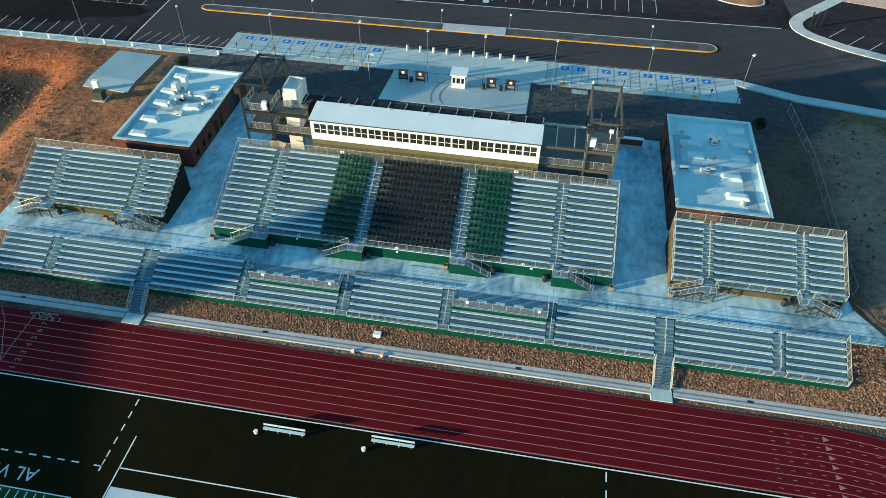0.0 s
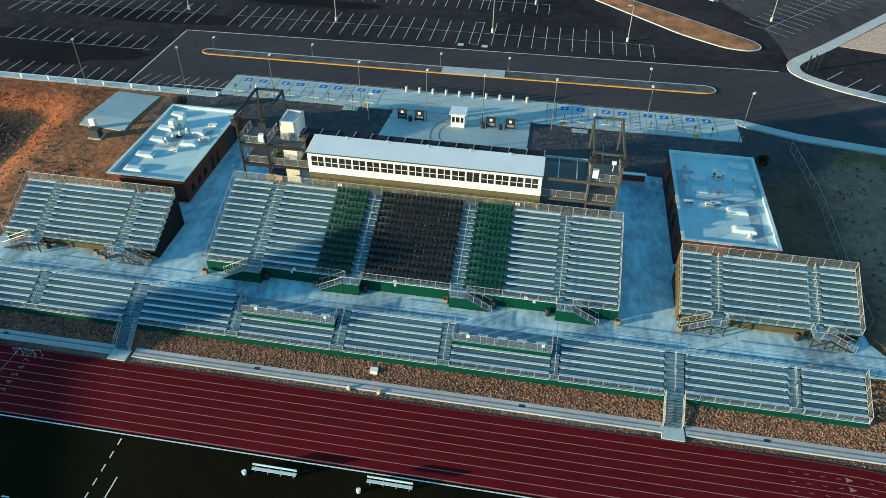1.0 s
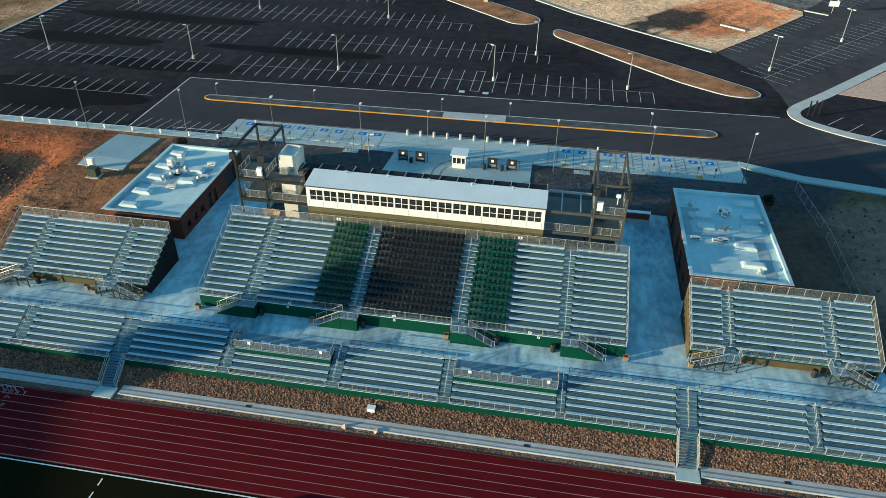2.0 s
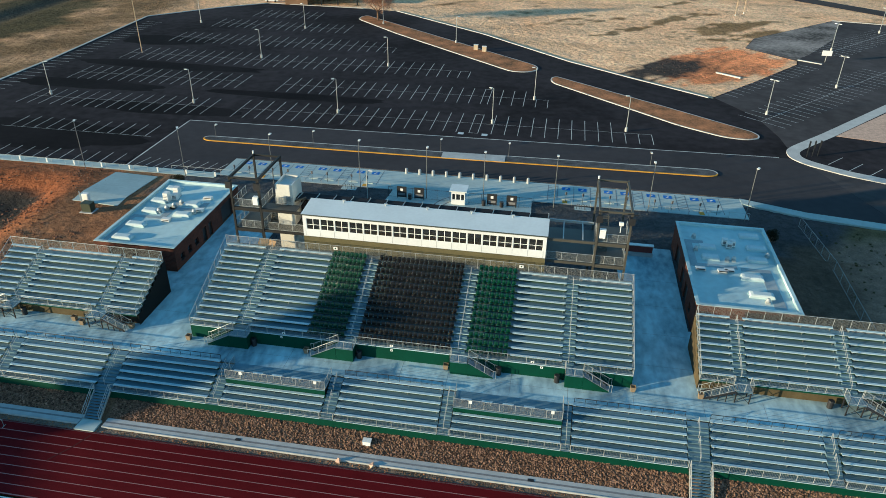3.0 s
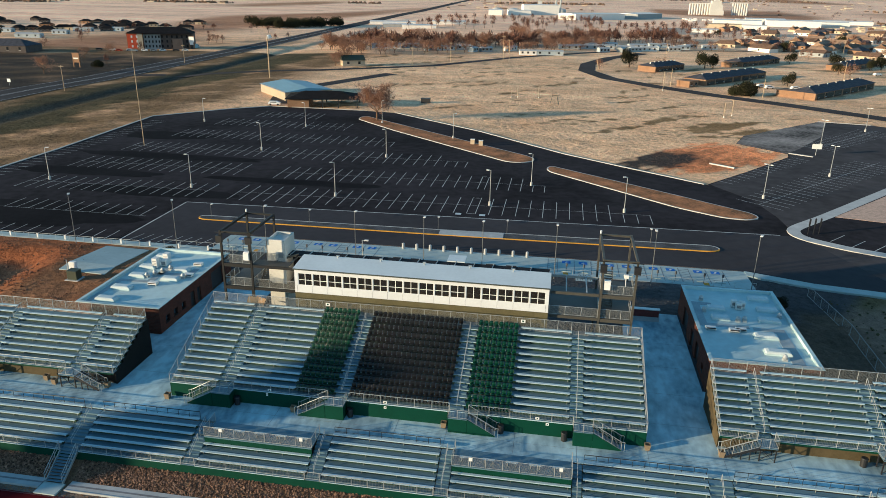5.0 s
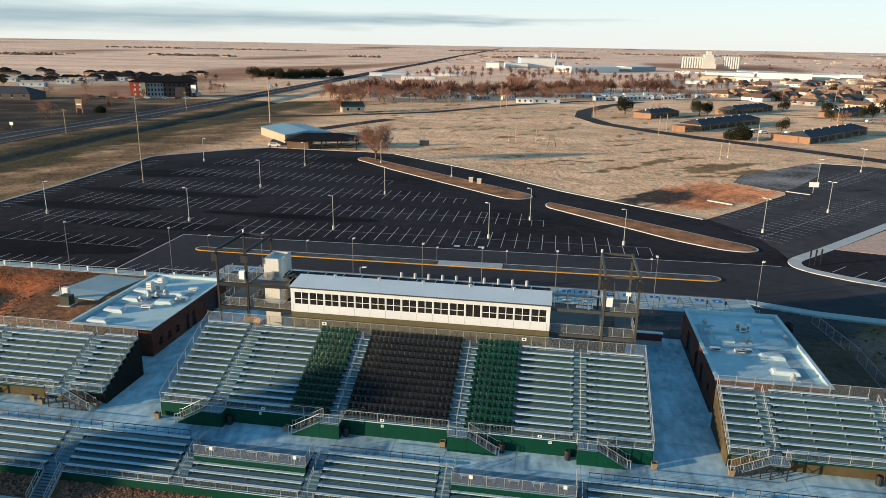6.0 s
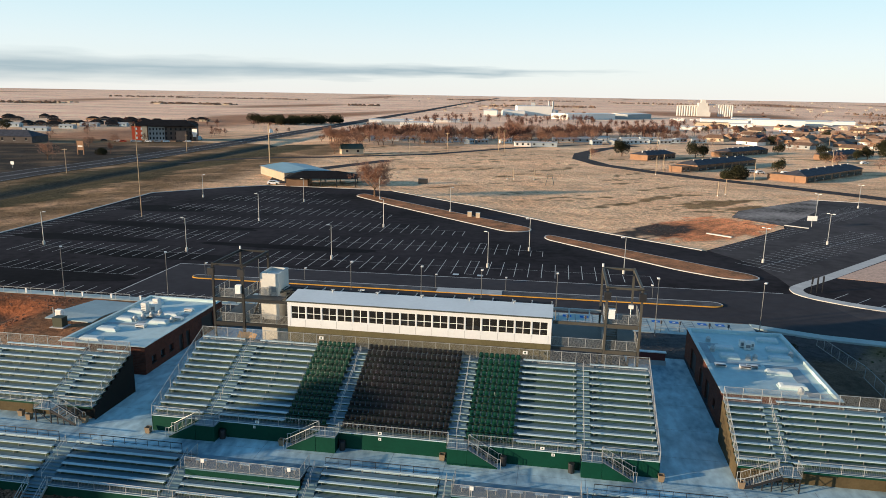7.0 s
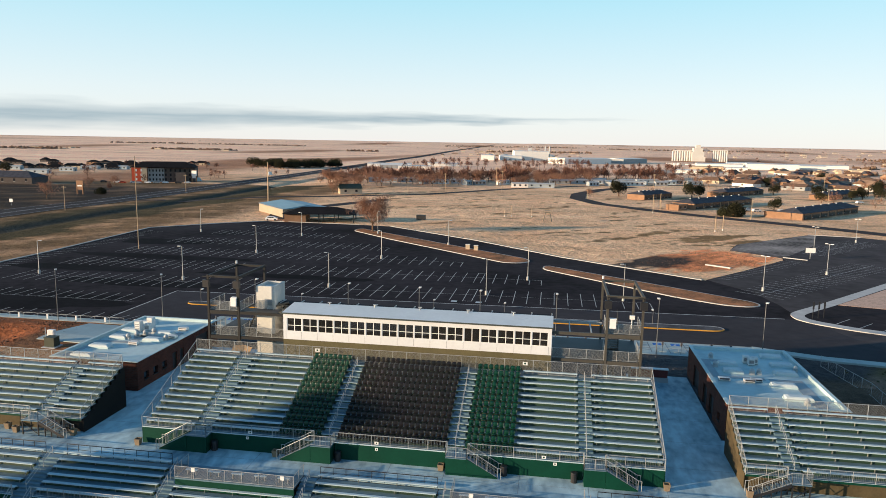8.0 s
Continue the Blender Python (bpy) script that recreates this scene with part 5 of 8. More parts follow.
def brick_building(x0, x1, y0, y1, top, label, doors, east):
    b = thing("brick_building", ((x0 + x1) / 2, (y0 + y1) / 2, PLAZA), label, "building", "brick service buildings")
    z0 = PLAZA - 1.0
    w = 0.3
    side_x = x1 if east else x0
    # The plaza side is built round its openings
    ops = sorted(doors)
    cur = y0 + w
    for a, c, hh in ops:
        part("wall_pier", Geo().box(side_x - (w if east else 0), side_x + (0 if east else w), cur, a, z0, top), "brick", b)
        part("lintel", Geo().box(side_x - (w if east else 0), side_x + (0 if east else w), a, c, PLAZA + hh, top), "brick", b)
        cur = c
    part("wall_pier", Geo().box(side_x - (w if east else 0), side_x + (0 if east else w), cur, y1 - w, z0, top), "brick", b)
    far = x0 if east else x1
    part("wall", Geo().box(far - (0 if east else w), far + (w if east else 0), y0 + w, y1 - w, z0, top), "brick", b)
    part("wall", Geo().box(x0, x1, y0, y0 + w, z0, top), "brick", b)
    part("wall", Geo().box(x0, x1, y1 - w, y1, z0, top), "brick", b)
    inn = -1 if east else 1
    for a, c, hh in ops:
        q = side_x + inn * 0.22
        if hh > 1.9:
            d = part("door", Geo().box(min(q, q + inn * 0.05), max(q, q + inn * 0.05), a, c, PLAZA, PLAZA + hh), "black", b, "dark recessed door")
            for e in (a, c - 0.07):
                part("door_jamb", Geo().box(min(q, q - inn * 0.06), max(q, q - inn * 0.06), e, e + 0.07, PLAZA, PLAZA + hh), "steel", d)
        else:
            d = part("window", Geo().box(min(q, q + inn * 0.05), max(q, q + inn * 0.05), a, c, PLAZA + 0.9, PLAZA + hh), "dark_glass", b)
            part("sill", Geo().box(side_x - 0.06, side_x + 0.06, a - 0.05, c + 0.05, PLAZA + 0.8, PLAZA + 0.9), "dark_steel", d)
            part("apron", Geo().box(side_x - (w if east else 0), side_x + (0 if east else w), a, c, z0, PLAZA + 0.8), "brick", d)
    part("roof", Geo().box(x0 + w, x1 - w, y0 + w, y1 - w, top - 0.45, top - 0.32), "membrane", b, "white roof membrane")
    for q in ((x0 - 0.06, x1 + 0.06, y0 - 0.06, y0 + w + 0.05), (x0 - 0.06, x1 + 0.06, y1 - w - 0.05, y1 + 0.06), (x0 - 0.06, x0 + w + 0.05, y0 + w + 0.05, y1 - w - 0.05), (x1 - w - 0.05, x1 + 0.06, y0 + w + 0.05, y1 - w - 0.05)):
        part("coping", Geo().box(*q, top, top + 0.08), "membrane", b)
    for q in ((x0 + w, x1 - w, y1 - w - 0.04, y1 - w), (x0 + w, x1 - w, y0 + w, y0 + w + 0.04), (x0 + w, x0 + w + 0.04, y0 + w, y1 - w), (x1 - w - 0.04, x1 - w, y0 + w, y1 - w)):
        part("parapet_lining", Geo().box(*q, top - 0.32, top), "membrane", b)
    return b


def roof_unit(x, y, z, w, d, h, kind):
    """Rooftop things: a domed skylight, a fan cowl or a boxy air unit."""
    if kind == "skylight":
        u = thing("skylight", (x, y, z), "long white domed skylight on the flat roof", "skylight", "roof skylights")
        part("upstand", Geo().box(x - w / 2, x + w / 2, y - d / 2, y + d / 2, z, z + 0.18), "membrane", u)
        g = Geo()
        g.v = [(x + sx * w / 2 * k, y + sy * d / 2 * k, z + 0.18 + zz) for k, zz in ((0.97, 0), (0.9, h * 0.7), (0.7, h)) for sx, sy in ((-1, -1), (1, -1), (1, 1), (-1, 1))]
        g.f = [(8, 9, 10, 11)] + [(4 * r + i, 4 * r + (i + 1) % 4, 4 * r + 4 + (i + 1) % 4, 4 * r + 4 + i) for r in range(2) for i in range(4)]
        part("dome", g, "dome", u)
    elif kind == "fan":
        u = thing("exhaust_fan", (x, y, z), "round metal exhaust fan cowl on the flat roof", "exhaust fan", "roof fans")
        part("kerb_box", Geo().box(x - w / 2, x + w / 2, y - w / 2, y + w / 2, z, z + 0.25), "galv", u)
        part("cowl", Geo().tube((x, y, z + 0.25), (x, y, z + 0.25 + h * 0.5), w * 0.5, 10, w * 0.62).tube((x, y, z + 0.25 + h * 0.5), (x, y, z + 0.3 + h), w * 0.62, 10, w * 0.25), "galv", u)
    else:
        u = thing("air_unit", (x, y, z), "pale boxy rooftop air unit with louvres", "air unit", "roof air units")
        part("cabinet", Geo().box(x - w / 2, x + w / 2, y - d / 2, y + d / 2, z + 0.12, z + h), "tin", u)
        part("base_rail", Geo().box(x - w / 2, x - w / 2 + 0.1, y - d / 2, y + d / 2, z, z + 0.12).box(x + w / 2 - 0.1, x + w / 2, y - d / 2, y + d / 2, z, z + 0.12), "galv", u)
        for k in range(4):
            zz = z + 0.3 + (h - 0.5) * k / 4
            part("louvre", Geo().box(x - w / 2 + 0.08, x + w / 2 - 0.08, y - d / 2 - 0.03, y - d / 2, zz, zz + 0.07), "walkpad", u)


RT, LT = 4.75, 4.3
rb = brick_building(18.3, 29.95, 71.4, 92.4, RT, "brown brick building with a white flat roof behind the side stand", [(74.0, 75.0, 1.8), (77.2, 79.2, 2.3), (80.6, 82.6, 2.3), (85.2, 88.4, 2.6)], False)
lb = brick_building(-58.15, -46.9, 72.7, 92.6, LT, "brown brick building with a white flat roof near the red bank", [(74.0, 75.0, 1.8), (76.0, 77.0, 1.8), (78.0, 79.0, 1.8), (80.4, 81.5, 2.2), (82.2, 83.2, 2.2), (86.4, 89.8, 2.7)], True)
z = RT - 0.32
for x0, x1, y0, y1 in ((18.9, 19.8, 81.7, 87.9), (19.8, 21.3, 87.0, 87.9), (18.9, 24.6, 80.9, 81.7), (25.0, 28.6, 80.6, 81.4), (27.2, 28.6, 72.6, 80.6)):
    part("walkway_pad", Geo().box(x0, x1, y0, y1, z, z + 0.03), "roof_pad", rb, "grey roof walkway pad")
for x, y, w in ((27.6, 90.0, 2.6), (27.9, 86.6, 2.6), (27.4, 83.5, 2.6), (25.9, 78.9, 2.7), (26.2, 75.0, 2.9), (21.6, 86.0, 2.2), (21.6, 83.2, 2.2)):
    roof_unit(x, y, z, w, 1.1, 0.28, "skylight")
for x, y in ((24.0, 87.3), (24.4, 86.5), (24.9, 87.0)):
    roof_unit(x, y, z, 0.7, 0.7, 0.9, "air")
for x, y in ((23.6, 82.8), (24.4, 83.0), (20.2, 88.5), (20.0, 85.0), (26.6, 73.6), (28.9, 84.8)):
    roof_unit(x, y, z, 0.5, 0.5, 0.4, "fan")
for x, y in ((19.9, 80.0), (23.4, 80.2), (22.6, 79.9)):
    roof_unit(x, y, z, 1.2, 0.6, 0.35, "air")
z = LT - 0.32
for x0, x1, y0, y1 in ((-57.5, -51.6, 80.6, 81.3), (-53.6, -52.6, 81.3, 86.4), (-53.6, -48.6, 83.6, 84.5), (-49.5, -48.6, 84.5, 86.6), (-57.6, -56.9, 73.2, 80.6)):
    part("walkway_pad", Geo().box(x0, x1, y0, y1, z, z + 0.03), "roof_pad", lb, "grey roof walkway pad")
for x, y, w in ((-55.9, 90.0, 2.4), (-56.0, 85.7, 2.4), (-55.6, 82.5, 2.4), (-55.4, 78.3, 2.8), (-55.2, 74.6, 2.8), (-50.6, 82.2, 2.5), (-50.8, 85.4, 2.5)):
    roof_unit(x, y, z, w, 1.15, 0.3, "skylight")
for x, y, h in ((-54.9, 86.0, 1.5), (-54.2, 87.8, 1.6), (-54.0, 86.8, 1.0)):
    roof_unit(x, y, z, 0.75, 0.9, h, "air")
for x, y in ((-54.2, 82.4), (-53.6, 83.4), (-53.0, 84.4), (-52.4, 85.5), (-49.2, 83.0)):
    roof_unit(x, y, z, 0.55, 0.55, 0.45, "fan")
for x, y in ((-52.0, 80.2), (-49.4, 87.8), (-48.8, 83.8)):
    roof_unit(x, y, z, 1.2, 0.7, 0.45, "air")

# Clutter on the plaza


def planter(x, y, label="square tan concrete planter on the plaza"):
    p = thing("planter", (x, y, PLAZA), label, "planter", "planters")
    g = Geo()
    g.v = [(x + sx * w, y + sy * w, PLAZA + zz) for w, zz in ((0.21, 0), (0.28, 0.62), (0.22, 0.62), (0.2, 0.5)) for sx, sy in ((-1, -1), (1, -1), (1, 1), (-1, 1))]
    g.f = [(4 * r + i, 4 * r + (i + 1) % 4, 4 * r + 4 + (i + 1) % 4, 4 * r + 4 + i) for r in range(3) for i in range(4)] + [(12, 13, 14, 15), (3, 2, 1, 0)]
    part("pot", g, "beige", p)
    part("soil_fill", Geo().box(x - 0.2, x + 0.2, y - 0.2, y + 0.2, PLAZA + 0.42, PLAZA + 0.51), "mulch", p)


for x, y in ((10.9, 59.4), (17.75, 59.6), (-38.5, 59.2), (-46.0, 60.0), (-8.9, 59.4), (-24.6, 59.3), (-52.0, 59.6), (-53.4, 60.2)):
    planter(x, y)


def bin_drum(x, y, mat, label):
    b = thing("rubbish_bin", (x, y, PLAZA), label, "rubbish bin", "rubbish bins")
    part("drum", Geo().tube((x, y, PLAZA), (x, y, PLAZA + 0.85), 0.29, 12, 0.31), mat, b)
    part("rim", Geo().tube((x, y, PLAZA + 0.85), (x, y, PLAZA + 0.92), 0.33, 12, 0.28), mat, b)


for x, y in ((-18.6, 59.5), (-3.2, 59.5), (3.0, 59.4), (-30.8, 59.5), (-59.9, 60.2), (30.6, 60.5), (-47.5, 86)):
    bin_drum(x, y, "black", "black plastic rubbish bin beside the stairs")


def wall_sign(x, y, z, w, h):
    s = thing("section_sign", (x, y, z), "small white section marker on the front rail", "sign", "section signs")
    part("board", Geo().box(x - w / 2, x + w / 2, y - 0.03, y, z, z + h), "white", s)
    part("mark", Geo().box(x - w / 5, x + w / 5, y - 0.034, y - 0.03, z + h * 0.25, z + h * 0.75), "green", s)


for x, z, w in ((-15.0, 2.75, 0.5), (-15.0, 2.15, 0.35), (-27.3, 2.75, 0.5), (-27.6, 2.2, 0.3), (0.3, 2.75, 0.5), (1.3, 2.2, 0.4)):
    wall_sign(x, MY - 0.005 if z < 2.5 else MY + 0.01, z - 0.1, w * 0.75, 0.26)
for x in (-24.4, -2.0):
    wall_sign(x, YB - 0.02, 7.6, 0.5, 0.35)

# Low maroon wall with a pale cap beyond the right tower
mw = thing("low_wall", (12.9, 88.6, PLAZA), "low maroon brick wall with a pale cap", "wall")
part("brickwork", Geo().box(10.6, 15.2, 88.4, 88.8, PLAZA - 0.2, 2.5), "maroon", mw)
part("cap", Geo().box(10.5, 15.3, 88.3, 88.9, 2.5, 2.62), "tin", mw)
part("plinth", Geo().box(10.5, 15.3, 88.25, 88.4, PLAZA - 0.2, 1.5), "concrete", mw)

# ---- gate court, accessible parking and drives ----


def draped(name_geo, x0, x1, ys, lift, thick=0.2):
    """A slab that follows the fall of the land in y."""
    for a, b in zip(ys, ys[1:]):
        za, zb = land(0, a) + lift, land(0, b) + lift
        k = len(name_geo.v)
        name_geo.v += [(x, y, z - t) for t in (thick, 0) for x, y, z in ((x0, a, za), (x1, a, za), (x1, b, zb), (x0, b, zb))]
        name_geo.f += [(k, k + 3, k + 2, k + 1), (k + 4, k + 5, k + 6, k + 7)]
        name_geo.f += [(k + i, k + (i + 1) % 4, k + 4 + (i + 1) % 4, k + 4 + i) for i in range(4)]
    return name_geo


court = single("gate_court", draped(Geo(), -25.9, -2.2, (95.2, 100, 105.5, 106.9), 0.06), "pad", "pale concrete entrance court with dark tyre marks", "paving", kind="structure")
ada = single("accessible_parking", draped(Geo(), -57.6, 32.2, (106.9, 114.9), 0.07), "pad", "pale concrete strip of accessible parking bays", "parking bays", kind="structure")
g2, wheel, blue, arrow = Geo(), Geo(), Geo(), Geo()


def zl(y):
    return land(0, y) + 0.08


def mark(geo, x0, y0, x1, y1, w, dz=0.0):
    a, b = Vector((x0, y0, zl(y0) + dz)), Vector((x1, y1, zl(y1) + dz))
    d = (b - a).normalized()
    s = Vector((-d.y, d.x, 0)) * w / 2
    geo.face(a - s, b - s, b + s, a + s)


def bays(x0, x1, first):
    """Blue-marked bays with hatched strips between."""
    x, k = x0, first
    while x + 2.7 <= x1:
        if k % 3 == 2:
            mark(g2, x, 107.9, x, 114.4, 0.1)
            for j in range(5):
                mark(g2, x + 0.05, 108.6 + 1.1 * j, x + 1.55, 109.7 + 1.1 * j, 0.1, 0.002)
            x += 1.6
        else:
            mark(g2, x, 107.9, x, 114.4, 0.1)
            y0 = 112.6
            blue.face((x + 0.75, y0, zl(y0) + 0.004), (x + 2.15, y0, zl(y0) + 0.004), (x + 2.15, y0 + 1.25, zl(y0 + 1.25) + 0.004), (x + 0.75, y0 + 1.25, zl(y0 + 1.25) + 0.004))
            mark(arrow, x + 1.25, y0 + 0.3, x + 1.65, y0 + 0.9, 0.3, 0.008)
            WHEEL.append((x + 1.4, 108.5))
            SIGNS.append((x + 1.4, 107.6))
            x += 2.75
        k += 1
    mark(g2, x, 107.9, x, 114.4, 0.1)


WHEEL, SIGNS = [], []
bays(-56.0, -28.3, 0)
bays(0.2, 30.8, 2)
part("bay_line", g2, "walkpad", ada, "grey bay lines and hatching", kind="stuff")
part("blue_symbol_ground", blue, "blue_paint", ada, "blue painted squares", kind="stuff")
part("white_symbol", arrow, "paint", ada, kind="stuff")
for x, y in WHEEL:
    w = thing("wheel_stop", (x, y, zl(y)), "low white concrete wheel stop in a parking bay", "wheel stop", "wheel stops")
    part("block", Geo().box(x - 0.8, x + 0.8, y - 0.08, y + 0.08, zl(y) - 0.01, zl(y) + 0.12), "pad", w)
for x, y in SIGNS:
    w = thing("parking_sign", (x, y, zl(y)), "small parking sign on a thin dark post", "sign", "parking signs")
    part("post", Geo().tube((x, y, zl(y)), (x, y, zl(y) + 1.8), 0.035, 5), "black", w)
    part("plate", Geo().box(x - 0.16, x + 0.16, y + 0.03, y + 0.05, zl(y) + 1.25, zl(y) + 1.8), "walkpad", w)
for x in (-49.5, -31.0, 3.1, 25.0):
    w = thing("kerb_ramp", (x, 107.5, zl(107.5)), "yellow tactile ramp pad at the bay edge", "ramp pad", "tactile pads")
    part("pad", Geo().box(x - 0.4, x + 0.4, 107.1, 108.1, zl(107.5) - 0.02, zl(107.5) + 0.03), "yellow", w)
g = Geo()
for r in (3.2, 4.6):
    pts = [(-15.5 - r * math.cos(a / 10) + 2.2, 99.5 + 1.6 * r * math.sin(a / 10)) for a in range(-9, 12)]
    for (a, b), (c, d) in zip(pts, pts[1:]):
        if 95.4 < b < 106 and 95.4 < d < 106:
            za, zb = land(0, b) + 0.067, land(0, d) + 0.067
            g.face((a - 0.14, b, za), (a + 0.14, b, za), (c + 0.14, d, zb), (c - 0.14, d, zb))
part("tyre_mark", g, "walkpad", court, "dark curved tyre marks", kind="stuff")

# Bollards
for k in range(10):
    x, y = -25.1 + 2.41 * k, 114.3
    b = thing("bollard", (x, y, zl(y)), "short stout concrete bollard along the drive", "bollard", "bollards")
    part("shaft", Geo().tube((x, y, zl(y)), (x, y, zl(y) + 0.9), 0.26, 10, 0.25), "concrete", b)
    part("cap", Geo().tube((x, y, zl(y) + 0.9), (x, y, zl(y) + 1.0), 0.26, 10, 0.16), "concrete", b)
# Entrance fence, gates and ticket booth
GZ = land(0, 103.4) + 0.06
ef = thing("entrance_fence", (-14, 103.4, GZ), "black steel picket fence across the entrance court", "fence")
for a, b in ((-25.8, -15.6), (-12.4, -2.2)):
    picket_rail(ef, (a, 103.4, GZ), (b, 103.4, GZ), 1.8, 2.2, "black", 0.16)
for x in (-23.5, -20.6, -8.6, -5.4):
    s = thing("gate_board", (x, 103.1, GZ), "black ticket board with a white symbol on the fence", "sign", "ticket boards")
    part("board", Geo().box(x - 0.8, x + 0.8, 103.15, 103.25, GZ + 0.25, GZ + 2.1), "black", s)
    part("symbol", Geo().box(x - 0.22, x + 0.22, 103.12, 103.15, GZ + 1.3, GZ + 1.75), "white", s)
    part("strip", Geo().box(x - 0.6, x + 0.6, 103.12, 103.15, GZ + 0.55, GZ + 0.95), "walkpad", s)
    for q in (-0.7, 0.7):
        part("leg", Geo().box(x + q - 0.05, x + q + 0.05, 103.15, 103.3, GZ, GZ + 0.25), "black", s)
for x in (-22.1, -7.0, -9.9):
    b = thing("rubbish_bin", (x, 102.9, GZ), "black plastic rubbish bin beside the gate", "rubbish bin", "gate bins")
    part("drum", Geo().tube((x, 102.9, GZ), (x, 102.9, GZ + 1.0), 0.3, 12, 0.33), "black", b)
bo = thing("ticket_booth", (-14, 103.2, GZ), "small white ticket booth with windows all round", "booth")
part("base_wall", Geo().box(-15.1, -12.9, 102.2, 104.4, GZ - 0.1, GZ + 1.0), "cream", bo)
part("head_band", Geo().box(-15.1, -12.9, 102.2, 104.4, GZ + 2.0, GZ + 2.5), "cream", bo)
part("core", Geo().box(-14.95, -13.05, 102.35, 104.25, GZ + 1.0, GZ + 2.0), "dark_glass", bo, "dark glazing")
for x in (-15.05, -14.4, -13.6, -12.95):
    part("mullion", Geo().box(x - 0.08, x + 0.08, 102.22, 102.36, GZ + 1.0, GZ + 2.0), "cream", bo)
part("roof", Geo().box(-15.4, -12.6, 101.9, 104.7, GZ + 2.5, GZ + 2.65), "roof_white", bo)
# Cycle racks on pads
for x, y in ((-33.3, 105.6), (6.0, 105.2)):
    z = land(0, y) + 0.05
    r = thing("cycle_rack", (x, y, z), "looped metal cycle rack on a concrete pad", "cycle rack", "cycle racks")
    part("pad", Geo().box(x - 1.3, x + 1.3, y - 0.9, y + 0.9, z - 0.15, z), "pad", r)
    for k in range(3):
        g = Geo()
        c = x - 0.75 + 0.75 * k
        pts = [(c - 0.25, y, z)] + [(c + 0.25 * math.cos(math.pi - math.pi * j / 6), y, z + 0.65 + 0.25 * math.sin(math.pi * j / 6)) for j in range(7)] + [(c + 0.25, y, z)]
        for a, b in zip(pts, pts[1:]):
            g.tube(a, b, 0.035, 5)
        part("loop", g, "black", r)
# Fence along the gravel behind the stands
bf = thing("rear_fence", (0, 106.6, land(0, 106.6)), "thin steel mesh fence along the accessible parking", "fence")
for a, b in ((-66, -26.2), (-2, 32)):
    picket_rail(bf, (a, 106.6, land(0, 106.6)), (b, 106.6, land(0, 106.6)), 1.2, 3.0, "galv", 0)

# Left footpath with white posts, and the pad
zf = land(0, 106.5)
fp = single("footpath", Geo().box(-150, -57.6, 105.4, 107.5, zf - 0.3, zf + 0.1), "pad", "pale concrete footpath beside the car park", "footpath", kind="structure")
for k in range(15):
    x = -57.5 - 5.4 * k
    b = thing("bollard_light", (x, 105.9, zf + 0.1), "short white bollard on the footpath", "bollard", "white bollards")
    part("shaft", Geo().box(x - 0.12, x + 0.12, 105.8, 106.0, zf + 0.1, zf + 0.85), "white", b)
    part("cap", Geo().box(x - 0.14, x + 0.14, 105.78, 106.02, zf + 0.85, zf + 0.91), "white", b)
ff = thing("footpath_rail", (-100, 105.5, zf), "thin galvanised rail along the footpath", "railing")
picket_rail(ff, (-150, 105.5, zf + 0.1), (-70, 105.5, zf + 0.1), 1.0, 2.7, "galv", 0)
pz = land(-66, 96)
g = Geo()
for k in range(8):
    a, b = k / 8, (k + 1) / 8
    near, far = [[(x0 + (x1 - x0) * q, y0 + (y1 - y0) * q) for q in (a, b)] for x0, y0, x1, y1 in ((-73.4, 89.4, -75.0, 103.6), (-65.4, 88.8, -66.9, 103.2))]
    zs = [max(land(*near[i]), land(*far[i])) + 0.10 for i in (0, 1)]
    top = [(*near[0], zs[0]), (*far[0], zs[0]), (*far[1], zs[1]), (*near[1], zs[1])]
    g.face(*top)
    g.face(*[(x, y, z - 0.5) for x, y, z in (top[1], top[2])], top[2], top[1])
    g.face(*[(x, y, z - 0.5) for x, y, z in (top[3], top[0])], top[0], top[3])
    if k == 0:
        g.face(*[(x, y, z - 0.5) for x, y, z in (top[0], top[1])], top[1], top[0])
single("storage_pad", g, "pad", "plain pale concrete pad on the dirt slope", "concrete pad", kind="structure", base=(0, 0, 0))
ge = thing("transformer", (-68.6, 86.6, land(-68.6, 86.6)), "dark green metal transformer cabinet on a small pad", "transformer")
zt = land(-68.6, 86.6)
part("plinth", Geo().box(-69.7, -67.6, 85.6, 87.4, zt - 0.4, zt + 0.12), "concrete", ge)
part("cabinet", Geo().box(-69.4, -67.9, 85.9, 87.1, zt + 0.12, zt + 1.4), "dark_green_box", ge)
part("lid", Geo().box(-69.45, -67.85, 85.85, 87.15, zt + 1.4, zt + 1.48), "dark_green_box", ge)
wb = thing("switch_cabinet", (-70.4, 88.9, zt), "tall white switch cabinet beside the transformer", "cabinet")
part("cabinet", Geo().box(-70.9, -69.9, 88.5, 89.1, zt - 0.2, zt + 1.75), "white", wb)
part("door_leaf", Geo().box(-70.8, -70.0, 88.46, 88.5, zt + 0.2, zt + 1.6), "tin", wb)
part("conduit", Geo().tube((-71.4, 88.8, zt - 0.2), (-71.4, 88.8, zt + 2.0), 0.06), "galv", wb)

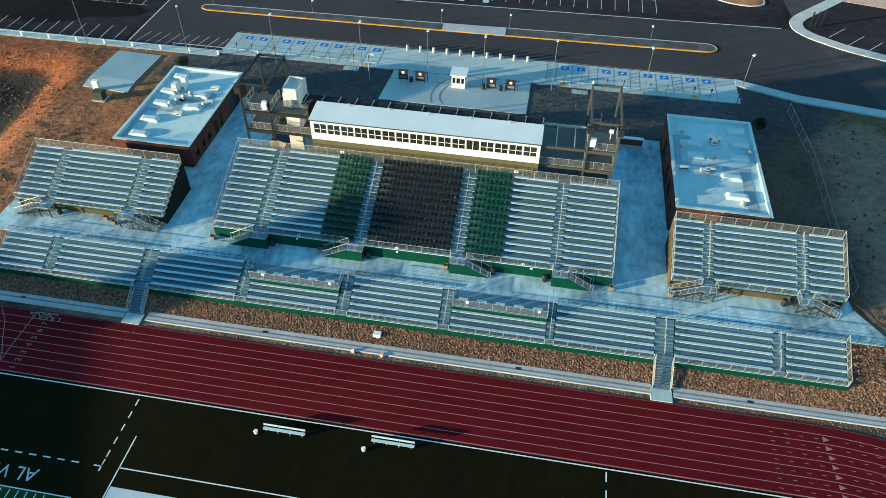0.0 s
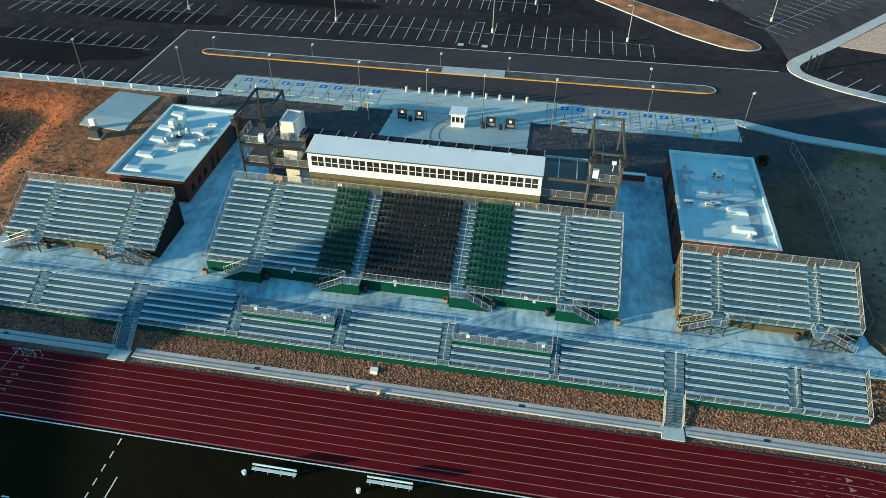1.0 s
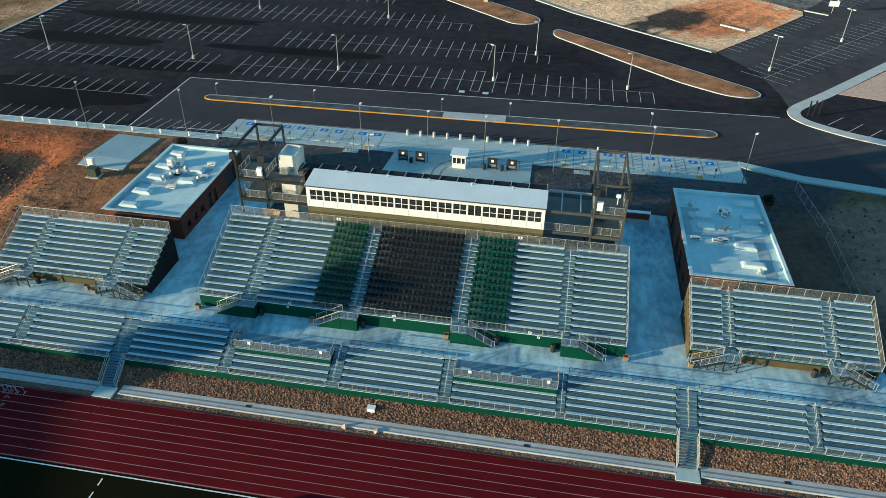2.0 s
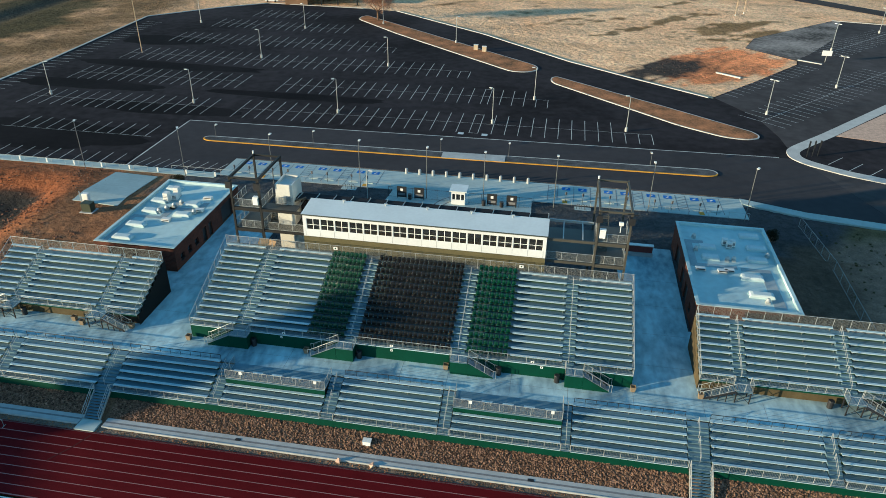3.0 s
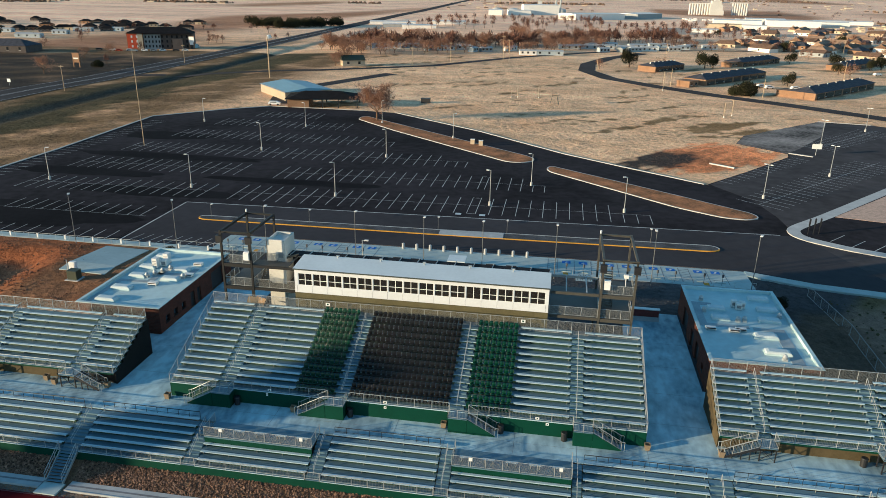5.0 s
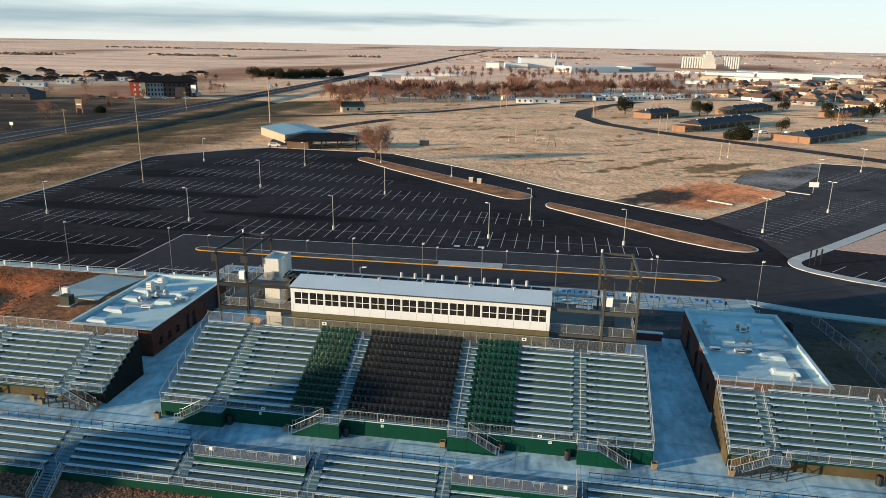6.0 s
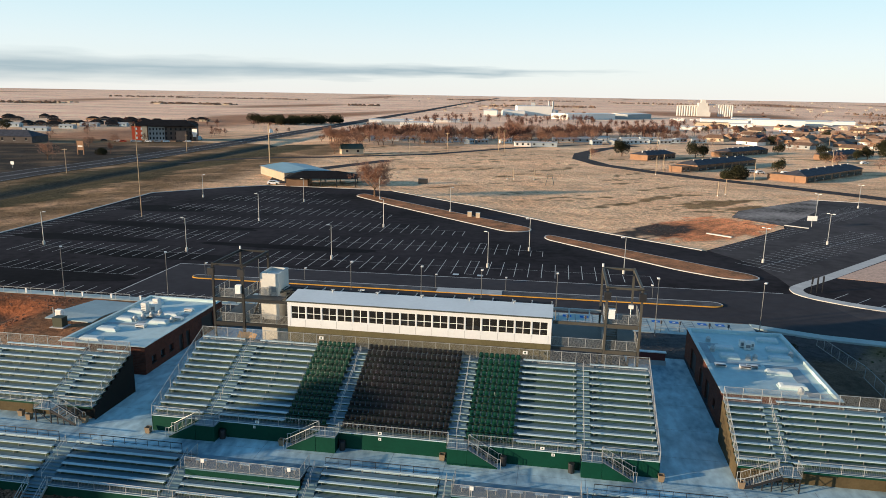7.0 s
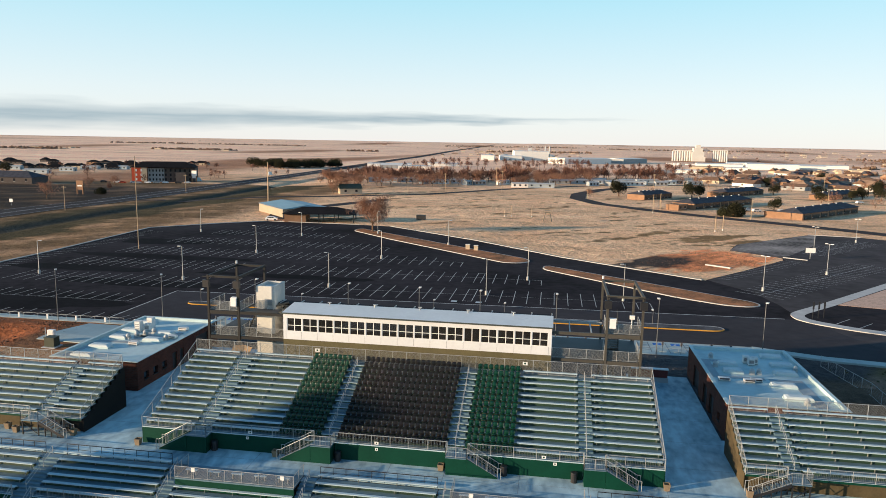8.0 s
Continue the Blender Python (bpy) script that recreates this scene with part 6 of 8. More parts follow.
# ---- car park ----
ASPH = [(-134, 107.5), (-57.6, 107.5), (-57.6, 114.9), (32.2, 114.9), (42, 111.5), (56, 109.2), (120, 98), (230, 90), (230, 190), (150, 240), (108, 268.5), (91.5, 271.5), (59, 238), (54, 225), (65.5, 213), (64.5, 208.5), (49, 188), (36.6, 172.6), (37.0, 171.4), (17, 186), (2.4, 197.6), (-24.5, 224.6), (-58.7, 252.5), (-71, 254), (-107, 255), (-120, 244.2), (-137.3, 224.7), (-134.2, 170.8)]
single("car_park", Geo().prism(ASPH, LOT - 0.3, LOT), "asphalt", "dark asphalt car park with white bay lines", "car park", kind="structure")
single("bus_drive", Geo().prism([(-75.8, 107.6), (-57.6, 107.6), (-57.6, 114.95), (32.2, 114.95), (42, 111.6), (56, 109.4), (47, 136), (-75.8, 132.8)], LOT, LOT + 0.012), "drive", "newer smooth asphalt drive in front of the gates", "drive", kind="structure")
# Overlay that carries the right side's low-sun brightness as a lighter colour.
single("worn_asphalt", Geo().prism([(46.5, 137), (56, 110), (120, 99), (229, 91), (229, 189.5), (149.5, 239.5), (108, 268), (91.7, 271), (59.3, 237.9), (54.3, 225), (65.8, 213), (64.8, 208.3), (49.3, 187.8), (37, 172.4), (44, 160), (46, 148)], LOT, LOT + 0.006), "worn", "greyer asphalt with low-sun brightness in its colour, towards the side car park", "asphalt", kind="structure")
rnd = random.Random(77)
for cx, cy, rx, ry in ((-104, 120, 24, 8), (-88, 139, 20, 3.5), (-112, 152, 18, 4), (-100, 171, 26, 3), (-60, 153, 22, 2.2), (-116, 196, 14, 5), (-70, 118, 4, 2.5)):
    pts = []
    for k in range(28):
        a = math.tau * k / 28
        s = 1 + 0.35 * noise.noise((math.cos(a) * 1.7, math.sin(a) * 1.7, cx)) + rnd.uniform(-0.06, 0.06)
        pts.append((max(-133, cx + rx * s * math.cos(a)), max(108.2, cy + ry * s * math.sin(a))))
    single("sealed_patch", Geo().prism(pts, LOT, LOT + 0.008), "sealed", "irregular patch of darker sealed asphalt", "asphalt patch", kind="structure")
single("old_lot_strip", Geo().prism([(54.1, 225), (65.4, 213.2), (71, 221), (84, 243), (94, 270.8), (91.5, 271.3), (59.1, 237.9)], LOT, LOT + 0.009), "old_lot", "weathered pale asphalt at the edge of the lot", "asphalt strip", kind="structure")
z = LOT + 0.018
g = Geo()


def lot_line(x0, y0, x1, y1, w=0.12):
    d = Vector((x1 - x0, y1 - y0)).normalized() * w / 2
    g.face((x0 + d.y, y0 - d.x, z), (x1 + d.y, y1 - d.x, z), (x1 - d.y, y1 + d.x, z), (x0 - d.y, y0 + d.x, z))


lot_line(-75.9, 107.6, -75.9, 132.9, 0.25)
lot_line(-75.9, 132.9, 43.4, 136.1, 0.25)
BAY = 2.72


def bay_row(xs, near, far, slope=0.016, half=()):
    """Double-sided bays: a line at each x from near to far, the row's middle line, and half-length lines at its end."""
    mid_y = (near + far) / 2
    for x in xs:
        lot_line(x, near + slope * x, x, far + slope * x)
    for x in half:
        lot_line(x, near + slope * x, x, mid_y + slope * x)
    ends = list(xs) + list(half)
    a, b = min(ends), max(ends)
    lot_line(a, mid_y + slope * a, b, mid_y + slope * b, 0.08)


def run(start, count, gap=BAY):
    return [start + gap * k for k in range(count)]


bay_row(run(-17.0, 20, -BAY) + run(-15.2, 11), 137.6, 149.4, 0.016, (14.7, 17.4, 20.1))
lot_line(-17.0, 137.4, -15.2, 137.4)
lot_line(-17.0, 148.9, -15.2, 148.9)
bay_row(run(-75.7, 17, -BAY), 138.0, 148.6, 0.016)
bay_row(run(-17.0, 19, -BAY) + run(-15.4, 4), 156.6, 168.0, 0.014, (-4.5, -1.8))
lot_line(-17.0, 167.7, -15.4, 167.7)
bay_row(run(-76.3, 17, -BAY), 157.0, 168.4, 0.014)
bay_row(run(-30.6, 33, -BAY), 176.2, 188.2, 0.010, (-27.9, -25.2, -22.6))
bay_row(run(-51.6, 24, -BAY), 196.2, 207.8, 0.006, (-49.3, -47.0))
bay_row(run(-67.0, 17, -BAY), 216.0, 227.2, 0.0)
bay_row(run(-82.0, 9, -BAY), 233.0, 244.2, 0.0)
for x in run(-80.3, 12, -BAY):
    lot_line(x, 122.4, x, 128.6)
lot_line(-112, 122.3, -79.0, 122.3, 0.08)
for k in range(21):
    lot_line(-122 + 2.7 * k if k < 17 else -76.6, 107.7, -122 + 2.7 * k if k < 17 else -76.6, 113.2)
for k in range(9):
    lot_line(-74.6 + 1.9 * k, 108.0, -73.4 + 1.9 * k, 112.5, 0.1)
for k in range(40):
    lot_line(-133.6, 112 + 2.7 * k, -128.4, 112 + 2.7 * k)
for x0, y0, length in ((44.5, 157.2, 66), (76, 223, 46)):
    ux, uy = 0.655, 0.756
    lot_line(x0, y0, x0 + ux * length, y0 + uy * length, 0.1)
    for k in range(int(length / 2.7)):
        cx, cy = x0 + ux * 2.7 * k, y0 + uy * 2.7 * k
        lot_line(cx - uy * 5.4, cy + ux * 5.4, cx + uy * 5.4, cy - ux * 5.4)
for k in range(16):
    cx, cy = 38.5 + 0.655 * 2.7 * k, 177.5 + 0.756 * 2.7 * k
    lot_line(cx, cy, cx + 4.1, cy - 3.5)
for k in range(7):
    cx, cy = 55 + 5.0 * k, 133 + 5.2 * k
    lot_line(cx, cy, cx + 4.6, cy - 1.6)
single("bay_marking", g, "paint_worn", "thin white parking bay lines on asphalt", "road marking", kind="stuff")
g = Geo()
for x, y in ((-18.6, 136.7), (-13.7, 136.8)):
    g.face((x - 0.6, y - 0.6, z + 0.004), (x + 0.6, y - 0.6, z + 0.004), (x + 0.6, y + 0.6, z + 0.004), (x - 0.6, y + 0.6, z + 0.004))
single("bay_symbol", g, "field_blue", "pale blue bay symbols on asphalt", "road marking", kind="stuff")


def rounded(pts, r):
    """The outline with its sharper corners rounded off over r metres."""
    out, c = [], len(pts)
    for k in range(c):
        a, b, d = Vector(pts[k - 1]), Vector(pts[k]), Vector(pts[(k + 1) % c])
        u, v = (a - b), (d - b)
        cut = min(r, 0.45 * u.length, 0.45 * v.length)
        p, q = b + u.normalized() * cut, b + v.normalized() * cut
        for t in (0.0, 0.33, 0.67, 1.0):
            m = p.lerp(b, t).lerp(b.lerp(q, t), t)
            out.append((m.x, m.y))
    return out


def kerbed(name, pts, fill, label, yellow=None, edge=0.3):
    """A raised island: kerb all round, filled within."""
    isl = thing(name, (sum(q[0] for q in pts) / len(pts), sum(q[1] for q in pts) / len(pts), LOT), label, "traffic island", "traffic islands", "structure")
    pts = rounded(pts, 2.5)
    c = len(pts)
    inner = []
    for k in range(c):
        a, b, d = Vector(pts[k - 1]), Vector(pts[k]), Vector(pts[(k + 1) % c])
        n1, n2 = Vector((-(b - a).y, (b - a).x)).normalized(), Vector((-(d - b).y, (d - b).x)).normalized()
        m = (n1 + n2).normalized()
        inner.append(b + m * edge / max(0.4, m.dot(n1)))
    g, gy = Geo(), Geo()
    for k in range(c):
        a, b, p, q = pts[k], pts[(k + 1) % c], inner[k], inner[(k + 1) % c]
        e = gy if yellow and yellow(a, b) else g
        e.face((*a, LOT), (*b, LOT), (*b, LOT + 0.16), (*a, LOT + 0.16))
        e.face((*a, LOT + 0.16), (*b, LOT + 0.16), (*q, LOT + 0.16), (*p, LOT + 0.16))
    part("kerb", g, "kerb", isl)
    if gy.f:
        part("painted_kerb", gy, "yellow", isl, "yellow painted kerb")
    part("fill", Geo().face(*[(*q, LOT + 0.15) for q in inner]), fill, isl)
    return isl


ia = kerbed("drive_island", [(-68.5, 123.7), (-68.0, 122.8), (-66.8, 122.35), (-20.2, 122.8), (-8.2, 123.0), (28.6, 123.8), (30.0, 124.3), (30.5, 125.4), (30.0, 126.6), (28.8, 127.1), (-8.4, 126.2), (-20.5, 125.8), (-66.8, 124.9), (-68.1, 124.6)], "gravel", "long narrow drive island with yellow kerb and gravel fill", lambda a, b: b[0] > a[0] and a[1] < 125, 0.28)
part("crossing_slab", Geo().prism([(-20.3, 122.85), (-8.3, 123.05), (-8.4, 126.15), (-20.4, 125.75)], LOT + 0.1, LOT + 0.19), "concrete", ia, "pale concrete crossing slab")
kerbed("verge_island", [(-1.9, 178.6), (-1.0, 176.0), (26.5, 150.4), (34.8, 145.1), (39.1, 144.5), (41.6, 145.6), (42.2, 147.4), (41.2, 149.7), (24, 163.5), (-0.4, 182.2), (-1.7, 181.0)], "mulch", "kerbed verge of brown mulch between car park and road")
kerbed("verge_island", [(-68, 236.5), (-50.9, 219.1), (-24, 194.8), (-12.3, 184.3), (-8.2, 184.4), (-5.6, 186.6), (-5.4, 189.4), (-6.8, 192.1), (-32, 213.5), (-66.5, 242.8), (-68, 240.5)], "mulch", "kerbed verge of brown mulch with one bare tree")
kerbed("corner_island", [(45.4, 140.0), (45.2, 136.2), (47.3, 133.2), (53.2, 129.2), (62, 125.6), (80, 121), (120, 116), (120, 200), (96, 198), (77.5, 177), (54.8, 150.8), (47.2, 142.6)], "asphalt", "broad kerbed corner with pavement and small lot", edge=2.4)
single("bare_lot", Geo().prism([(57.8, 150.4), (70, 147.5), (117, 140), (117, 196), (97, 195.5), (79.5, 175)], LOT + 0.15, LOT + 0.19), "boulder", "patch of bare pinkish dirt", "dirt patch", kind="structure")
g = Geo()
for k in range(6):
    x, y = 51.7 + 2.8 * k, 134.0 - 3.0 * k + 0.35 * k * k
    d = Vector((0.05, -0.045, 0))
    a, b = Vector((x, y, LOT + 0.156)), Vector((x + 3.8, y + 4.2, LOT + 0.156))
    g.face(a - d, a + d, b + d, b - d)
single("bay_marking", g, "paint_worn", "thin white parking bay lines on asphalt", "road marking", kind="stuff")
for x, y in ((48.6, 137.2), (49.7, 137.6), (50.8, 138.0)):
    b = thing("information_board", (x, y, LOT + 0.16), "tall narrow dark information board on the corner pavement", "board", "corner boards")
    part("post", Geo().box(x - 0.06, x + 0.06, y - 0.06, y + 0.06, LOT + 0.1, LOT + 3.4), "black", b)
    part("panel", Geo().box(x - 0.16, x + 0.16, y - 0.09, y - 0.06, LOT + 1.9, LOT + 3.3), "black", b)
# kerbs along the car park's far edges
g = Geo()
for line in ([(-134, 108), (-134.2, 170.8), (-137.3, 224.7), (-120, 244.2), (-107, 255), (-71, 254)], [(-58.7, 252.5), (-24.5, 224.6), (2.4, 197.6), (17, 186), (35.5, 172)], [(91.5, 271.5), (108, 268.5)]):
    for a, b in zip(line, line[1:]):
        d = (Vector(b) - Vector(a)).normalized()
        s = Vector((-d.y, d.x)) * 0.55
        a, b = Vector(a), Vector(b)
        k = len(g.v)
        g.prism([tuple(a), tuple(b), tuple(b + s), tuple(a + s)], LOT - 0.2, LOT + 0.16)
for a, b in (((41.0, 195.3), (46.5, 191.3)), ((65.9, 213.4), (71.4, 210.0))):
    d = (Vector(b) - Vector(a)).normalized()
    s = Vector((-d.y, d.x)) * 0.3
    a, b = Vector(a), Vector(b)
    g.prism([tuple(a - s), tuple(b - s), tuple(b + s), tuple(a + s)], LOT - 0.3, LOT + 0.2)
single("lot_kerb", g, "kerb", "pale concrete kerb round the car park", "kerb", kind="structure")
single("side_pavement", Geo().prism([(32.2, 112.9), (42, 109.5), (56, 107.2), (120, 96), (120, 98), (56, 109.3), (42, 111.6), (32.2, 115)], LOT - 0.3, LOT + 0.2), "pad", "pale concrete pavement curving along the drive", "pavement", kind="structure")


# ---- lamp posts ----


def lamp_post(h, double, plinth, label, group, r=0.085, mat="galv"):
    p = thing("lamp_post", (0, 0, 0), label, "lamp post", group)
    z0 = 0.0
    if plinth:
        part("plinth", Geo().tube((0, 0, -0.2), (0, 0, 0.85), 0.28, 10), "kerb", p)
        z0 = 0.85
    part("pole", Geo().tube((0, 0, z0), (0, 0, h), r, 6, r * 0.7), mat, p)
    for s in ((-1, 1) if double else (1,)):
        a = part("arm", Geo().beam((0, 0, h - 0.08), (0.45 * s, 0, h - 0.03), 0.06, 0.06), "galv", p)
        part("lamp_head", Geo().box(min(0.35 * s, 1.0 * s), max(0.35 * s, 1.0 * s), -0.18, 0.18, h - 0.06, h + 0.08), "tin", a)
    return p


repeats(lamp_post(7.6, False, True, "tall grey car park lamp post on a round concrete plinth", "car park lamp posts"),
        [pose(x, y, LOT, 0, 0, a) for x, y, a in ((-80.4, 143.6, 180), (-46.8, 143.7, 200), (-12.9, 144.0, 160), (15.0, 144.8, 200), (-115.2, 142.8, 10), (-5.0, 162.0, 190), (-80.4, 183.2, 180), (-44.8, 182.6, 190), (-80.6, 219.5, 170), (-116.0, 220.0, 0), (-31, 211.5, 20), (-58.0, 231.0, 60))])
repeats(lamp_post(7.8, True, True, "tall double-headed car park lamp post on a round plinth", "double lamp posts"),
        [pose(x, y, LOT, 0, 0, -41) for x, y in ((46.6, 162.2), (68.5, 187.3), (78.5, 226.8), (101.2, 255.0))])
repeats(lamp_post(8.8, False, False, "slim grey lamp post beside the accessible parking", "court lamp posts", 0.07, "post_grey"),
        [pose(x, y, land(x, y), 0, 0, a) for x, y, a in ((-19.5, 104.0, 90), (-31.1, 105.2, 90), (-10.1, 103.8, 90), (1.3, 104.8, 90), (16.2, 105.4, 90), (31.3, 106.2, 60), (-81.2, 104.2, 120), (-62.4, 104.6, 120), (-46.4, 104.9, 90))])
repeats(lamp_post(5.0, False, False, "short grey lamp post on the gravel behind the press box", "gravel lamp post"), [pose(-28.9, 101.6, land(-28.9, 101.6))])
repeats(lamp_post(2.4, False, False, "short sign post on the drive island", "short posts", 0.04, "post_grey"),
        [pose(x, y, LOT + 0.15, 0, 0, 90) for x, y in ((-66.0, 124.2), (-20.8, 125.4), (-7.8, 125.9), (18.4, 126.4), (-46, 124.7))])

# Fence line and scrub on the east side
ef = thing("field_fence", (39.6, 90, 0), "rusty chain link fence across the dirt", "fence")
pts = [(39.3, 64), (39.6, 76), (39.6, 90), (39.4, 106)]
fence("fence", ef, [(x, y, land(x, y)) for x, y in pts], 1.6, 2.6, True, "galv", 0.55)
wf = thing("bank_fence", (-66, 74, 0), "chain link fence along the dirt behind the stand", "fence")
fence("fence", wf, [(-66.9, 60, land(-66.9, 60)), (-66.9, 71, land(-66.9, 71)), (-58.4, 72.2, land(-58.4, 72.2))], 1.5, 2.2)
rubble("weed_clumps", 260, (40, 62), (60, 105), (0.10, 0.28), "shrub", "scattered dark weeds on dirt", 8, land)
rubble("scattered_stone", 500, (-100, -72), (60, 103), (0.05, 0.22), "stone", "scattered stones on the red bank", 9, land)
rubble("bank_clods", 3200, (-108, -66), (58, 104), (0.05, 0.24), "red_clod", "loose red clods and dry weeds on the bank", 12, land, lambda x, y: noise.noise((x * 0.11, y * 0.11, 2)) > -0.1 and not (-76 < x < -64 and 84 < y < 104))
rubble("gravel_stone", 2600, (-57, 32), (92.6, 105.2), (0.05, 0.13), "gravel", "dark gravel behind the stands", 10, land, lambda x, y: not (-26.2 < x < -2))

# ---- roads beyond ----


def road(name, pts, w, mat, label, lift=0.06):
    g = Geo()
    pts = [Vector(q) for q in pts]
    fine = []
    for a, b in zip(pts, pts[1:]):
        c = max(1, round((b - a).length / 12))
        fine += [a + (b - a) * k / c for k in range(c)]
    fine.append(pts[-1])
    rows = []
    for k, q in enumerate(fine):
        d = (fine[min(k + 1, len(fine) - 1)] - fine[max(0, k - 1)]).normalized()
        s = Vector((-d.y, d.x)) * w / 2
        zz = max(land(q.x, q.y), land(*(q + s)), land(*(q - s))) + lift
        rows.append(((q.x - s.x, q.y - s.y, zz), (q.x + s.x, q.y + s.y, zz)))
    for (a, b), (c, d) in zip(rows, rows[1:]):
        g.face(a, c, d, b)
    return single(name, g, mat, label, "road", kind="structure")


road("highway", [(-229, 60), (-228, 200), (-230, 330), (-238, 500), (-262, 850), (-287, 1300), (-312, 2200), (-332, 4000)], 21, "road", "wide grey highway across the plain", 0.15)
road("street", [(160, 235), (122, 281), (91, 316), (67, 340), (46, 364), (25, 393), (14, 430), (16, 470), (32, 520), (60, 570)], 9.5, "road", "dark residential street curving through dry grass", 0.1)
road("back_road", [(-230, 345), (-132, 385), (-76, 430), (-32, 503), (12, 555), (60, 600), (200, 640)], 7, "road", "narrow road along the edge of the field", 0.1)
road("dirt_track", [(-107, 262), (-118, 300), (-105, 340), (-90, 380)], 8, "road", "worn dirt drive behind the hall", 0.08)
g = Geo()
for dx in (-9.3, -0.6, 0.6, 9.3):
    pts = [(-228, 200), (-230, 330), (-238, 500), (-262, 850)]
    for a, b in zip(pts, pts[1:]):
        c = 20
        for k in range(c):
            p0, p1 = Vector(a) + (Vector(b) - Vector(a)) * k / c, Vector(a) + (Vector(b) - Vector(a)) * (k + 1) / c
            z0, z1 = [max(land(q.x - 10.5, q.y), land(q.x + 10.5, q.y), land(q.x, q.y)) + 0.2 for q in (p0, p1)]
            g.face((p0.x + dx - 0.15, p0.y, z0), (p0.x + dx + 0.15, p0.y, z0), (p1.x + dx + 0.15, p1.y, z1), (p1.x + dx - 0.15, p1.y, z1))
single("highway_line", g, "paint_worn", "worn white highway lines", "road marking", kind="stuff")


# ---- trees ----


def limb(geo, tips, at, way, length, radius, depth, rnd, kids, sides):
    end = at + way * length
    geo.tube(at, end, radius, sides, radius * 0.65)
    if depth == 0:
        tips.append(end)
        return
    for k in range(kids):
        turn = Euler((rnd.uniform(-0.75, 0.75), rnd.uniform(-0.75, 0.75), rnd.uniform(-3, 3))).to_matrix()
        w = (turn @ way + Vector((0, 0, 0.04))).normalized()
        limb(geo, tips, at + way * length * rnd.uniform(0.55, 1.0), w, length * rnd.uniform(0.62, 0.85), radius * 0.55, depth - 1, rnd, kids, 3)


def bare_tree(h, seed, depth, kids, label, group, twig=0.02, brush=7):
    """A leafless tree: trunk with limbs, and a crown of fine twigs."""
    rnd = random.Random(seed)
    t = thing("bare_tree", (0, 0, 0), label, "tree", group)
    trunk, crown, tips = Geo(), Geo(), []
    trunk.tube((0, 0, -0.3), (0, 0, h * 0.2), h * 0.025, 7, h * 0.018)
    for k in range(5):
        a = math.tau * k / 5 + rnd.uniform(-0.4, 0.4)
        w = Vector((math.cos(a), math.sin(a), rnd.uniform(0.5, 1.1))).normalized()
        base = Vector((0, 0, h * rnd.uniform(0.14, 0.22)))
        trunk.tube(base, base + w * h * 0.2, h * 0.012, 5, h * 0.008)
        for j in range(3):
            turn = Euler((rnd.uniform(-0.6, 0.6), rnd.uniform(-0.6, 0.6), 0)).to_matrix()
            limb(crown, tips, base + w * h * (0.12 + 0.04 * j), (turn @ w + Vector((0, 0, 0.1))).normalized(), h * rnd.uniform(0.2, 0.27), max(twig * 1.6, h * 0.005), depth, rnd, kids, 4)
    for q in tips:
        for _ in range(brush):
            d = Vector((rnd.uniform(-1, 1), rnd.uniform(-1, 1), rnd.uniform(-0.3, 1))).normalized() * h * rnd.uniform(0.05, 0.12)
            s = Vector((-d.y, d.x, 0.01)).normalized() * twig
            crown.face(q - s, q + s, q + d)
    part("trunk", trunk, "bark", t)
    part("crown", crown, "twig", t)
    return t


def evergreen(h, w, seed, label, group, cone):
    rnd = random.Random(seed)
    t = thing("evergreen_tree", (0, 0, 0), label, "tree", group)
    part("trunk", Geo().tube((0, 0, -0.3), (0, 0, h * 0.6), w * 0.05, 6, w * 0.02), "bark", t)
    g = Geo()
    lumps = [(rnd.uniform(-0.3, 0.3) * w, rnd.uniform(-0.3, 0.3) * w, rnd.uniform(0.35, 0.75) * h, rnd.uniform(0.22, 0.36) * w) for _ in range(9)]
    for _ in range(4200):
        if cone:
            k = rnd.random() ** 0.7
            r = w * 0.5 * (1 - k) * rnd.uniform(0.55, 1.08) + 0.1
            a = rnd.uniform(0, math.tau)
            q = Vector((r * math.cos(a), r * math.sin(a), h * (0.06 + 0.94 * k)))
        else:
            x, y, z, r = rnd.choice(lumps)
            d = Vector((rnd.gauss(0, 1), rnd.gauss(0, 1), rnd.gauss(0, 0.8))).normalized() * r * rnd.uniform(0.75, 1.05)
            q = Vector((x, y, z)) + d
        s = w * rnd.uniform(0.010, 0.034)
        u = Vector((rnd.uniform(-1, 1), rnd.uniform(-1, 1), rnd.uniform(-1, 1))).normalized()
        v = u.cross((rnd.uniform(-1, 1), rnd.uniform(-1, 1), 0.3)).normalized()
        g.face(q - u * s, q + v * s, q + u * s, q - v * s * 0.6)
    part("crown", g, "needles", t)
    return t


rnd = random.Random(5)
near_tree = bare_tree(12.5, 11, 3, 4, "large bare tree with dense reddish twigs on the verge", "verge tree", 0.022, 18)
near_tree.matrix_basis = pose(-61.2, 236.4, LOT + 0.1)
near_tree.scale = (1.16, 1.16, 1.12)


def scatter(proto, spots, lo, hi):
    """copy_thing keeps a thing's scale, so the sizes come from the pose."""
    for x, y in spots[1:]:
        c = copy_thing(proto, pose(x, y, land(x, y), 0, 0, rnd.uniform(0, 360)))
        k = rnd.uniform(lo, hi)
        c.scale = (k, k, k)
    x, y = spots[0]
    proto.matrix_basis = pose(x, y, land(x, y))


